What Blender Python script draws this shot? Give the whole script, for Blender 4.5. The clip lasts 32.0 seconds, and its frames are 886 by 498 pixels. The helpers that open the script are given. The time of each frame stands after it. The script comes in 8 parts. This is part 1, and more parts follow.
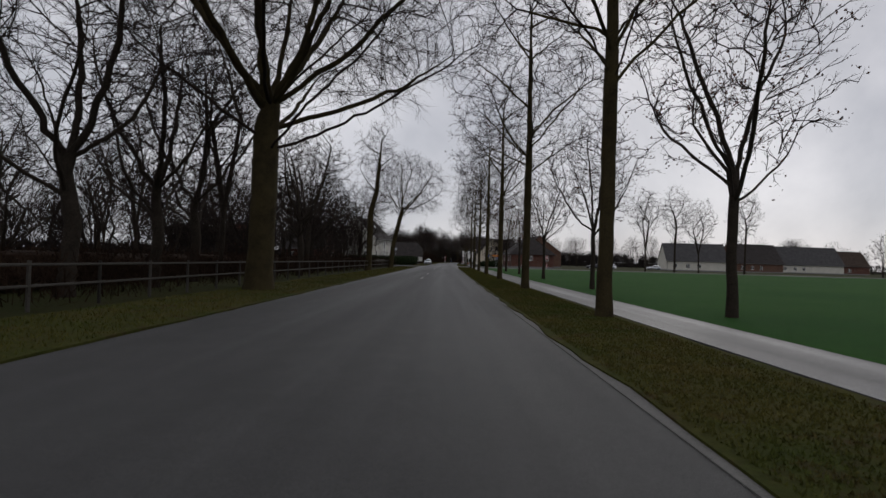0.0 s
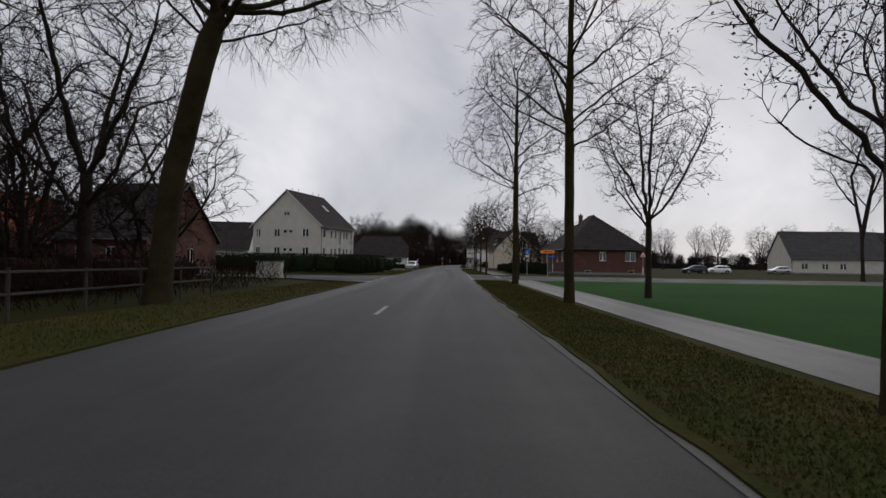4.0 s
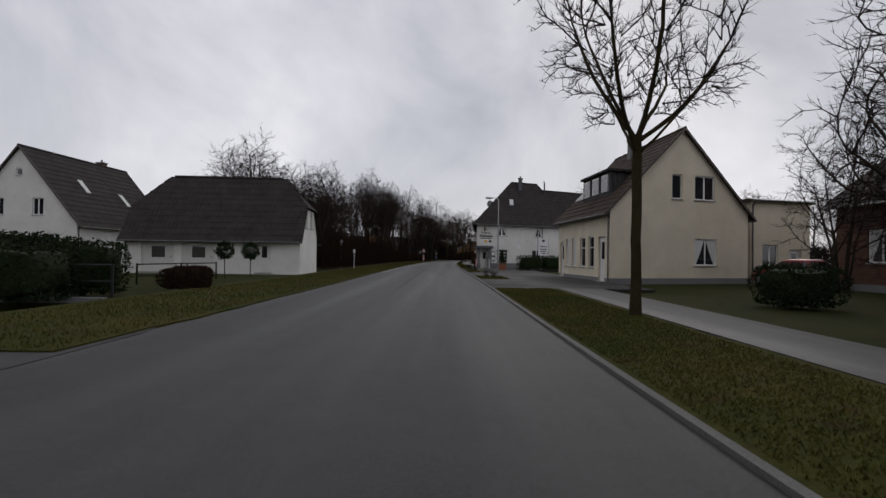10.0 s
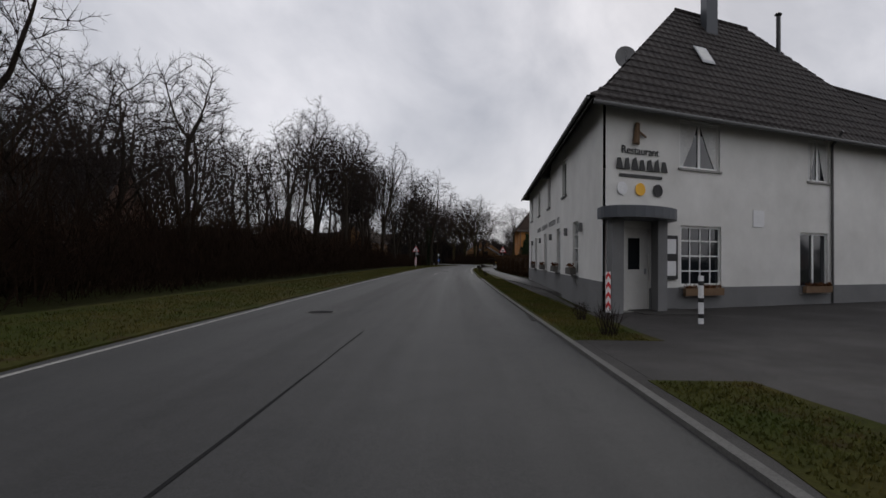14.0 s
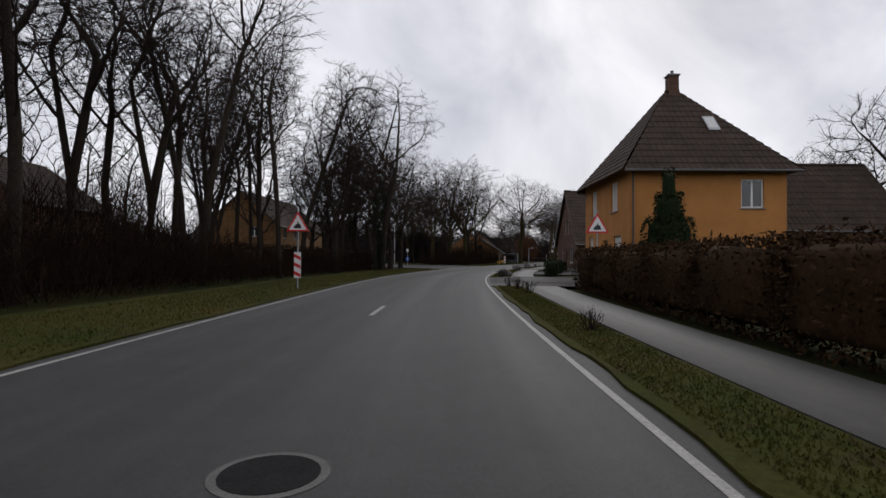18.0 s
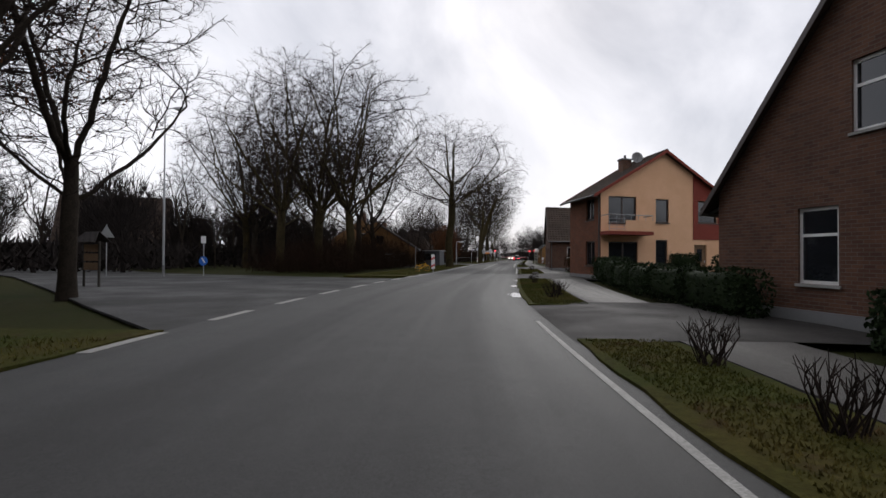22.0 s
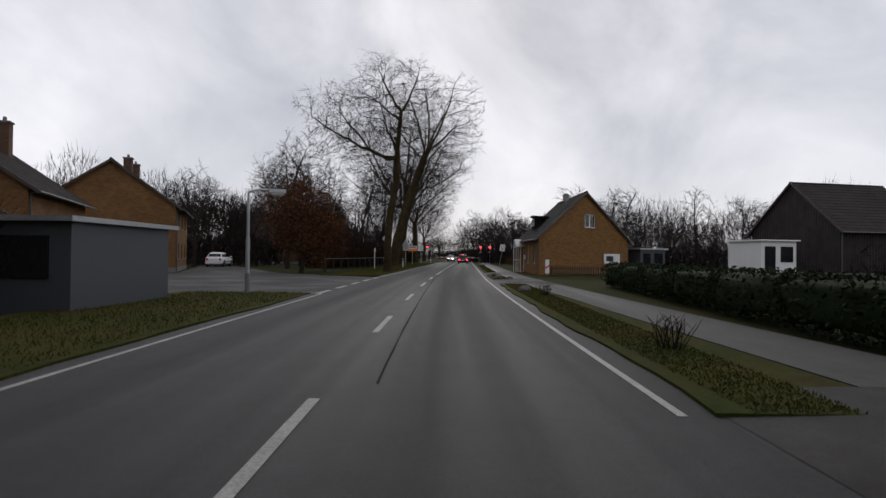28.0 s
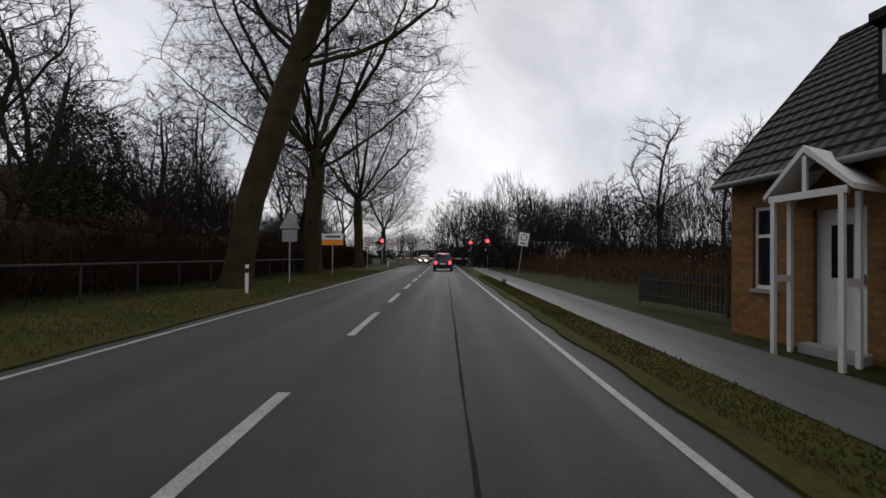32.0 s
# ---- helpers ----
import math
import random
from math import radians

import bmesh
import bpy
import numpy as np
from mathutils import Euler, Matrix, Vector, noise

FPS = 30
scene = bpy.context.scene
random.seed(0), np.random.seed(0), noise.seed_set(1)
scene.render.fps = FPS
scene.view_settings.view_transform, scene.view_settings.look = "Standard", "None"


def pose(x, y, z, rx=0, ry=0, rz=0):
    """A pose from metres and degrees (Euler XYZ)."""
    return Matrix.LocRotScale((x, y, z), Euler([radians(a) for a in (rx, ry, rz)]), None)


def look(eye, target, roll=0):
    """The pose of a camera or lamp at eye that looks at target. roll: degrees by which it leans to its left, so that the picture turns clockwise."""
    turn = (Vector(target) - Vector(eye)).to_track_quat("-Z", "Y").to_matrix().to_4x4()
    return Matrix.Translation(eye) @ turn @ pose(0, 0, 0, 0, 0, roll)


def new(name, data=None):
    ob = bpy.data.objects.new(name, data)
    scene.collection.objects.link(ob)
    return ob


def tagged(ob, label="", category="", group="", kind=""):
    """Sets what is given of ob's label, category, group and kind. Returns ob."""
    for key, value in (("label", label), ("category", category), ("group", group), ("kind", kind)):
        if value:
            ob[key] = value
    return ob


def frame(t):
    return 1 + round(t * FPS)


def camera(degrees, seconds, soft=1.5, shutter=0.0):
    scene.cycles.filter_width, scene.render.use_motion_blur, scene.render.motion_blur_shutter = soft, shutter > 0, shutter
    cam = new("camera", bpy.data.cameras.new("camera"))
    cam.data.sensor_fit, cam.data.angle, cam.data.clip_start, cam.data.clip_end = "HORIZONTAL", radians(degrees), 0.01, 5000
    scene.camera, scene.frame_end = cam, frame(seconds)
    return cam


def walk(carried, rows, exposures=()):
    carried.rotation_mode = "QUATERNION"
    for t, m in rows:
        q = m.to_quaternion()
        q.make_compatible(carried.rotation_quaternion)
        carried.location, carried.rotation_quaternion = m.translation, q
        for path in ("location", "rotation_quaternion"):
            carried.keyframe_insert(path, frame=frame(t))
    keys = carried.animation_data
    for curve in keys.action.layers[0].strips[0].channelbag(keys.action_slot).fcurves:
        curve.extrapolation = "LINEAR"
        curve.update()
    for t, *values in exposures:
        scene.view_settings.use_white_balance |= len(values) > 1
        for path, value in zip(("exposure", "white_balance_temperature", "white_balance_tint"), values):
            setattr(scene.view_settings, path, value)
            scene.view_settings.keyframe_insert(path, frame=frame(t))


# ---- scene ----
EXPOSURES = [(0.0, -0.1), (9.0, -0.05), (14.0, 0.0), (18.0, 0.25), (21.0, 0.4), (26.0, 0.38), (29.0, 0.08), (32.0, 0.25)]
CAM_HEIGHT = 1.35
cam = camera(78.14, 32.0)
PATH = [  # seconds, x, y, pitch, roll, yaw
    (0.0, -0.00, -0.00, 1.15, -1.56, 0.00),
    (0.5, 0.02, 7.75, 1.19, -1.26, -0.52),
    (1.0, 0.02, 15.69, 1.19, -0.70, -0.47),
    (1.5, -0.03, 23.90, 1.10, -0.68, -0.73),
    (2.0, 0.05, 32.09, 1.05, -0.96, -0.94),
    (2.5, 0.11, 40.27, 0.81, -1.04, -1.14),
    (3.0, 0.20, 48.82, 0.95, -0.90, -1.25),
    (3.5, 0.37, 57.11, 1.28, -0.73, -1.08),
    (4.0, 0.45, 65.28, 1.36, -0.85, -0.23),
    (4.5, 0.44, 73.22, 1.14, -0.97, 0.36),
    (5.5, 0.46, 88.20, 0.97, -0.58, -0.64),
    (6.5, 0.80, 102.59, 0.84, -0.33, -2.00),
    (7.0, 1.02, 109.79, 0.78, -0.62, -1.98),
    (7.5, 1.27, 117.29, 0.74, -0.61, -1.83),
    (8.0, 1.45, 124.79, 0.81, -0.52, -1.33),
    (8.5, 1.57, 132.00, 0.83, -0.68, -0.90),
    (9.0, 1.63, 139.11, 0.74, -0.76, -0.84),
    (9.5, 1.57, 145.87, 0.77, -0.63, -1.36),
    (10.0, 1.72, 152.75, 0.78, -0.74, -1.73),
    (10.5, 1.99, 159.77, 0.83, -0.78, -2.07),
    (11.0, 2.23, 166.57, 0.96, -0.54, -1.94),
    (11.5, 2.40, 173.13, 1.09, -0.49, -1.75),
    (12.0, 2.60, 179.34, 1.10, -0.72, -1.72),
    (12.5, 2.82, 185.93, 1.17, -0.77, -1.54),
    (13.0, 3.01, 192.43, 1.32, -0.72, -1.52),
    (13.5, 3.20, 198.36, 1.27, -0.70, -1.43),
    (14.0, 3.28, 203.93, 1.04, -0.56, -1.20),
    (14.5, 3.40, 209.49, 0.78, -0.55, -1.71),
    (15.5, 3.85, 222.35, 0.89, -0.43, -2.18),
    (16.5, 4.43, 236.58, 0.78, -0.10, -2.52),
    (17.0, 4.77, 243.85, 0.76, -0.14, -2.86),
    (17.5, 5.22, 251.38, 0.84, -0.28, -2.90),
    (18.0, 5.69, 258.62, 0.80, -0.30, -3.33),
    (18.5, 6.17, 265.46, 0.80, -0.12, -3.80),
    (19.0, 6.52, 271.79, 0.73, -0.09, -4.40),
    (19.5, 6.99, 277.68, 0.73, -0.47, -4.90),
    (20.0, 7.53, 283.31, 0.75, -0.52, -5.86),
    (20.5, 8.27, 289.76, 0.62, -0.50, -7.95),
    (21.0, 9.19, 295.90, 0.75, -0.64, -10.23),
    (21.5, 10.29, 301.52, 0.88, -0.53, -12.37),
    (22.0, 11.62, 306.94, 0.73, -0.28, -14.00),
    (22.5, 13.07, 312.56, 0.87, -0.37, -15.46),
    (23.0, 14.59, 317.88, 0.79, -0.41, -16.90),
    (23.5, 16.24, 323.07, 0.67, -0.44, -18.53),
    (24.0, 18.03, 328.13, 0.69, -0.70, -20.08),
    (24.5, 19.84, 332.73, 0.96, -1.09, -21.42),
    (25.0, 21.71, 337.19, 0.97, -1.10, -21.77),
    (25.5, 23.38, 341.64, 0.94, -1.15, -21.27),
    (26.0, 25.08, 346.01, 0.93, -1.41, -21.21),
    (26.5, 26.73, 350.03, 1.01, -1.31, -21.07),
    (27.5, 30.70, 360.73, 0.93, -0.74, -20.42),
    (28.5, 35.33, 372.92, 0.44, -0.49, -21.90),
    (29.0, 37.67, 378.88, 0.38, -0.51, -22.46),
    (29.5, 39.92, 384.52, 0.32, -0.55, -22.82),
    (30.0, 42.17, 389.85, 0.25, -0.45, -23.10),
    (30.5, 44.25, 394.70, 0.27, -0.46, -23.39),
    (31.0, 46.17, 399.09, 0.35, -0.48, -23.41),
    (31.5, 47.96, 403.20, 0.43, -0.40, -23.29),
    (32.0, 49.59, 406.65, 0.73, -0.50, -23.43),
]
walk(cam, [(t, pose(x, y, CAM_HEIGHT, 90 + p, r, w)) for t, x, y, p, r, w in PATH], EXPOSURES)

# ---- world and light ----
world = bpy.data.worlds.new("overcast_sky")
scene.world = world
world.use_nodes = True
wn, wl = world.node_tree.nodes, world.node_tree.links
wn.clear()
w_out, w_bg = wn.new("ShaderNodeOutputWorld"), wn.new("ShaderNodeBackground")
w_sky = wn.new("ShaderNodeTexSky")
w_sky.sky_type, w_sky.sun_disc = "NISHITA", False
w_sky.sun_elevation, w_sky.sun_rotation = radians(32), radians(25)
w_cloud = wn.new("ShaderNodeTexNoise")
w_cloud.inputs["Scale"].default_value, w_cloud.inputs["Detail"].default_value = 2.6, 7
w_cloud.inputs["Roughness"].default_value, w_cloud.inputs["Distortion"].default_value = 0.55, 0.4
w_ramp = wn.new("ShaderNodeValToRGB")
w_ramp.color_ramp.elements[0].position, w_ramp.color_ramp.elements[1].position = 0.30, 0.72
w_ramp.color_ramp.elements[0].color, w_ramp.color_ramp.elements[1].color = (0.60, 0.62, 0.70, 1), (1.28, 1.26, 1.32, 1)
w_gain = wn.new("ShaderNodeVectorMath")
w_gain.operation = "SCALE"
w_gain.inputs["Scale"].default_value = 7.0
w_mix = wn.new("ShaderNodeMix")
w_mix.data_type = "RGBA"
w_mix.inputs["Factor"].default_value = 0.93
wl.new(w_cloud.outputs["Fac"], w_ramp.inputs["Fac"])
wl.new(w_ramp.outputs["Color"], w_gain.inputs[0])
wl.new(w_sky.outputs["Color"], w_mix.inputs["A"])
wl.new(w_gain.outputs["Vector"], w_mix.inputs["B"])
wl.new(w_mix.outputs["Result"], w_bg.inputs["Color"])
w_bg.inputs["Strength"].default_value = 0.1
wl.new(w_bg.outputs["Background"], w_out.inputs["Surface"])

sun = new("sun", bpy.data.lights.new("sun", "SUN"))
sun.data.energy, sun.data.angle, sun.data.color = 0.5, radians(25), (1, 0.97, 0.93)
sun.matrix_world = look((30, 60, 45), (0, 0, 0))


# ---- materials ----
def node(nt, kind, **sets):
    n = nt.nodes.new(kind)
    for k, v in sets.items():
        n.inputs[k.replace("_", " ")].default_value = v
    return n


def mat(name, low, high, rough=0.85, scale=6.0, fine=60.0, bump=0.3, metal=0.0, stain=0.35, per_object=0.0, spec=0.3, island=False):
    """Base colour between two tones by a coarse and a fine noise, with fine relief."""
    m = bpy.data.materials.new(name)
    m.use_nodes = True
    nt = m.node_tree
    b = nt.nodes["Principled BSDF"]
    co = node(nt, "ShaderNodeTexCoord")
    n1 = node(nt, "ShaderNodeTexNoise", Scale=scale, Detail=6.0, Roughness=0.65)
    n2 = node(nt, "ShaderNodeTexNoise", Scale=fine, Detail=4.0, Roughness=0.7)
    add = node(nt, "ShaderNodeMath")
    add.operation = "MULTIPLY_ADD"
    add.inputs[1].default_value = 1 - stain
    sc = node(nt, "ShaderNodeMath")
    sc.operation = "MULTIPLY"
    sc.inputs[1].default_value = stain
    ramp = node(nt, "ShaderNodeMapRange", From_Min=0.32, From_Max=0.68)
    mix = node(nt, "ShaderNodeMix")
    mix.data_type = "RGBA"
    mix.inputs["A"].default_value, mix.inputs["B"].default_value = (*low, 1), (*high, 1)
    bp = node(nt, "ShaderNodeBump", Strength=bump, Distance=0.02)
    lk = nt.links.new
    lk(co.outputs["Object"], n1.inputs["Vector"]), lk(co.outputs["Object"], n2.inputs["Vector"])
    lk(n1.outputs["Fac"], sc.inputs[0])
    lk(n2.outputs["Fac"], add.inputs[0]), lk(sc.outputs[0], add.inputs[2])
    lk(add.outputs[0], ramp.inputs["Value"])
    lk(ramp.outputs["Result"], mix.inputs["Factor"])
    last = mix.outputs["Result"]
    if per_object:
        oi = node(nt, "ShaderNodeObjectInfo")
        hsv = node(nt, "ShaderNodeHueSaturation")
        mr = node(nt, "ShaderNodeMapRange", To_Min=1 - per_object, To_Max=1 + per_object)
        lk(node(nt, "ShaderNodeNewGeometry").outputs["Random Per Island"] if island else oi.outputs["Random"], mr.inputs["Value"]), lk(mr.outputs["Result"], hsv.inputs["Value"]), lk(last, hsv.inputs["Color"])
        last = hsv.outputs["Color"]
    lk(last, b.inputs["Base Color"])
    lk(n2.outputs["Fac"], bp.inputs["Height"]), lk(bp.outputs["Normal"], b.inputs["Normal"])
    b.inputs["Roughness"].default_value, b.inputs["Metallic"].default_value = rough, metal
    b.inputs["Specular IOR Level"].default_value = spec
    return m


def brick_mat(name, a, b_, mortar, w=0.25, h=0.078, bump=0.6):
    """Masonry in the wall's own plane: u runs along the wall, v up it, by the generated uv layer in metres."""
    m = mat(name, a, b_)
    nt = m.node_tree
    bs = nt.nodes["Principled BSDF"]
    uv = node(nt, "ShaderNodeUVMap")
    br = node(nt, "ShaderNodeTexBrick", Scale=1.0, Mortar_Size=0.006, Mortar_Smooth=0.2, Bias=-0.1, Brick_Width=w, Row_Height=h)
    br.inputs["Color1"].default_value, br.inputs["Color2"].default_value, br.inputs["Mortar"].default_value = (*a, 1), (*b_, 1), (*mortar, 1)
    n = node(nt, "ShaderNodeTexNoise", Scale=0.9, Detail=6.0, Roughness=0.7)
    mr = node(nt, "ShaderNodeMapRange", From_Min=0.3, From_Max=0.7, To_Min=0.72, To_Max=1.15)
    mu = node(nt, "ShaderNodeMix")
    mu.data_type, mu.blend_type = "RGBA", "MULTIPLY"
    mu.inputs["Factor"].default_value = 1
    bp = node(nt, "ShaderNodeBump", Strength=bump, Distance=0.01)
    lk = nt.links.new
    lk(uv.outputs["UV"], br.inputs["Vector"]), lk(uv.outputs["UV"], n.inputs["Vector"])
    lk(n.outputs["Fac"], mr.inputs["Value"]), lk(br.outputs["Color"], mu.inputs["A"]), lk(mr.outputs["Result"], mu.inputs["B"])
    lk(mu.outputs["Result"], bs.inputs["Base Color"])
    inv = node(nt, "ShaderNodeMath")
    inv.operation = "SUBTRACT"
    inv.inputs[0].default_value = 1
    lk(br.outputs["Fac"], inv.inputs[1]), lk(inv.outputs[0], bp.inputs["Height"]), lk(bp.outputs["Normal"], bs.inputs["Normal"])
    return m


def plain(name, col, rough=0.5, metal=0.0, emit=0.0, glass=False):
    m = bpy.data.materials.new(name)
    m.use_nodes = True
    b = m.node_tree.nodes["Principled BSDF"]
    b.inputs["Base Color"].default_value = (*col, 1)
    b.inputs["Roughness"].default_value, b.inputs["Metallic"].default_value = rough, metal
    if emit:
        b.inputs["Emission Color"].default_value, b.inputs["Emission Strength"].default_value = (*col, 1), emit
    if glass:
        b.inputs["IOR"].default_value, b.inputs["Specular IOR Level"].default_value = 1.5, 0.8
    return m


def asphalt_mat(name, low, high, wet, along=True):
    """Asphalt: stone grain, streaks that run along the road, and damp tracks by the slab's own coordinates (across, along) in metres."""
    m = mat(name, low, high, 0.7, 1.6, 140, 0.35, stain=0.3)
    nt = m.node_tree
    b = nt.nodes["Principled BSDF"]
    lk = nt.links.new
    co, uv = node(nt, "ShaderNodeTexCoord"), node(nt, "ShaderNodeUVMap")
    streak, track = node(nt, "ShaderNodeMapping", Scale=(1.5, 0.03, 1.0) if along else (0.8, 0.8, 0.8)), node(nt, "ShaderNodeMapping", Scale=(0.55, 0.012, 1.0) if along else (0.35, 0.35, 0.35))
    st = node(nt, "ShaderNodeTexNoise", Scale=1.0, Detail=6.0, Roughness=0.65)
    tk = node(nt, "ShaderNodeTexNoise", Scale=1.0, Detail=4.0, Roughness=0.55)
    spot = node(nt, "ShaderNodeTexNoise", Scale=0.9, Detail=7.0, Roughness=0.7)
    gr = node(nt, "ShaderNodeTexVoronoi", Scale=70.0)
    src = uv.outputs["UV"] if along else co.outputs["Object"]
    lk(src, streak.inputs["Vector"]), lk(src, track.inputs["Vector"])
    lk(streak.outputs["Vector"], st.inputs["Vector"]), lk(track.outputs["Vector"], tk.inputs["Vector"])
    lk(co.outputs["Object"], spot.inputs["Vector"]), lk(co.outputs["Object"], gr.inputs["Vector"])
    last = b.inputs["Base Color"].links[0].from_socket
    for src, lo, hi, a, z in ((st.outputs["Fac"], 0.3, 0.7, 0.9, 1.1), (spot.outputs["Fac"], 0.3, 0.7, 0.85, 1.15), (gr.outputs["Color"], 0.0, 1.0, 0.65, 1.35)):
        mr, mx = node(nt, "ShaderNodeMapRange", From_Min=lo, From_Max=hi, To_Min=a, To_Max=z), node(nt, "ShaderNodeMix")
        mx.data_type, mx.blend_type = "RGBA", "MULTIPLY"
        mx.inputs["Factor"].default_value = 1
        lk(src, mr.inputs["Value"]), lk(last, mx.inputs["A"]), lk(mr.outputs["Result"], mx.inputs["B"])
        last = mx.outputs["Result"]
    lk(last, b.inputs["Base Color"])
    mr = node(nt, "ShaderNodeMapRange", From_Min=0.36, From_Max=0.64, To_Min=wet[0], To_Max=wet[1])
    lk(tk.outputs["Fac"], mr.inputs["Value"]), lk(mr.outputs["Result"], b.inputs["Roughness"])
    return m


def grass_mat(name, green, brown, bare, patch=0.45):
    """Short winter turf: green and withered patches with bare earth showing through in spots."""
    m = mat(name, green, brown, 0.95, patch, 30, 0.8, stain=0.8, spec=0.05)
    nt = m.node_tree
    b = nt.nodes["Principled BSDF"]
    lk = nt.links.new
    co = node(nt, "ShaderNodeTexCoord")
    n1, n2 = node(nt, "ShaderNodeTexNoise", Scale=1.3, Detail=8.0, Roughness=0.75), node(nt, "ShaderNodeTexNoise", Scale=11.0, Detail=5.0, Roughness=0.8)
    mr, md = node(nt, "ShaderNodeMapRange", From_Min=0.54, From_Max=0.68), node(nt, "ShaderNodeMapRange", From_Min=0.25, From_Max=0.75, To_Min=0.5, To_Max=1.5)
    mx, mu = node(nt, "ShaderNodeMix"), node(nt, "ShaderNodeMix")
    mx.data_type = mu.data_type = "RGBA"
    mu.blend_type = "MULTIPLY"
    mu.inputs["Factor"].default_value = 1
    mx.inputs["B"].default_value = (*bare, 1)
    lk(co.outputs["Object"], n1.inputs["Vector"]), lk(co.outputs["Object"], n2.inputs["Vector"])
    lk(n1.outputs["Fac"], mr.inputs["Value"]), lk(n2.outputs["Fac"], md.inputs["Value"])
    lk(b.inputs["Base Color"].links[0].from_socket, mx.inputs["A"]), lk(mr.outputs["Result"], mx.inputs["Factor"])
    lk(mx.outputs["Result"], mu.inputs["A"]), lk(md.outputs["Result"], mu.inputs["B"]), lk(mu.outputs["Result"], b.inputs["Base Color"])
    return m


def tile_mat(name, low, high):
    """Pantiles: rounded columns by the roof's own coordinates in metres, with mossy stains."""
    m = mat(name, low, high, 0.8, 1.2, 30, 0.3, stain=0.55, spec=0.10)
    nt = m.node_tree
    b = nt.nodes["Principled BSDF"]
    uv = node(nt, "ShaderNodeUVMap")
    wv = node(nt, "ShaderNodeTexWave", Scale=1.05)
    wv.wave_profile = "SIN"
    bp = node(nt, "ShaderNodeBump", Strength=0.9, Distance=0.05)
    lk = nt.links.new
    lk(uv.outputs["UV"], wv.inputs["Vector"]), lk(wv.outputs["Fac"], bp.inputs["Height"])
    lk(b.inputs["Normal"].links[0].from_socket, bp.inputs["Normal"]), lk(bp.outputs["Normal"], b.inputs["Normal"])
    return m


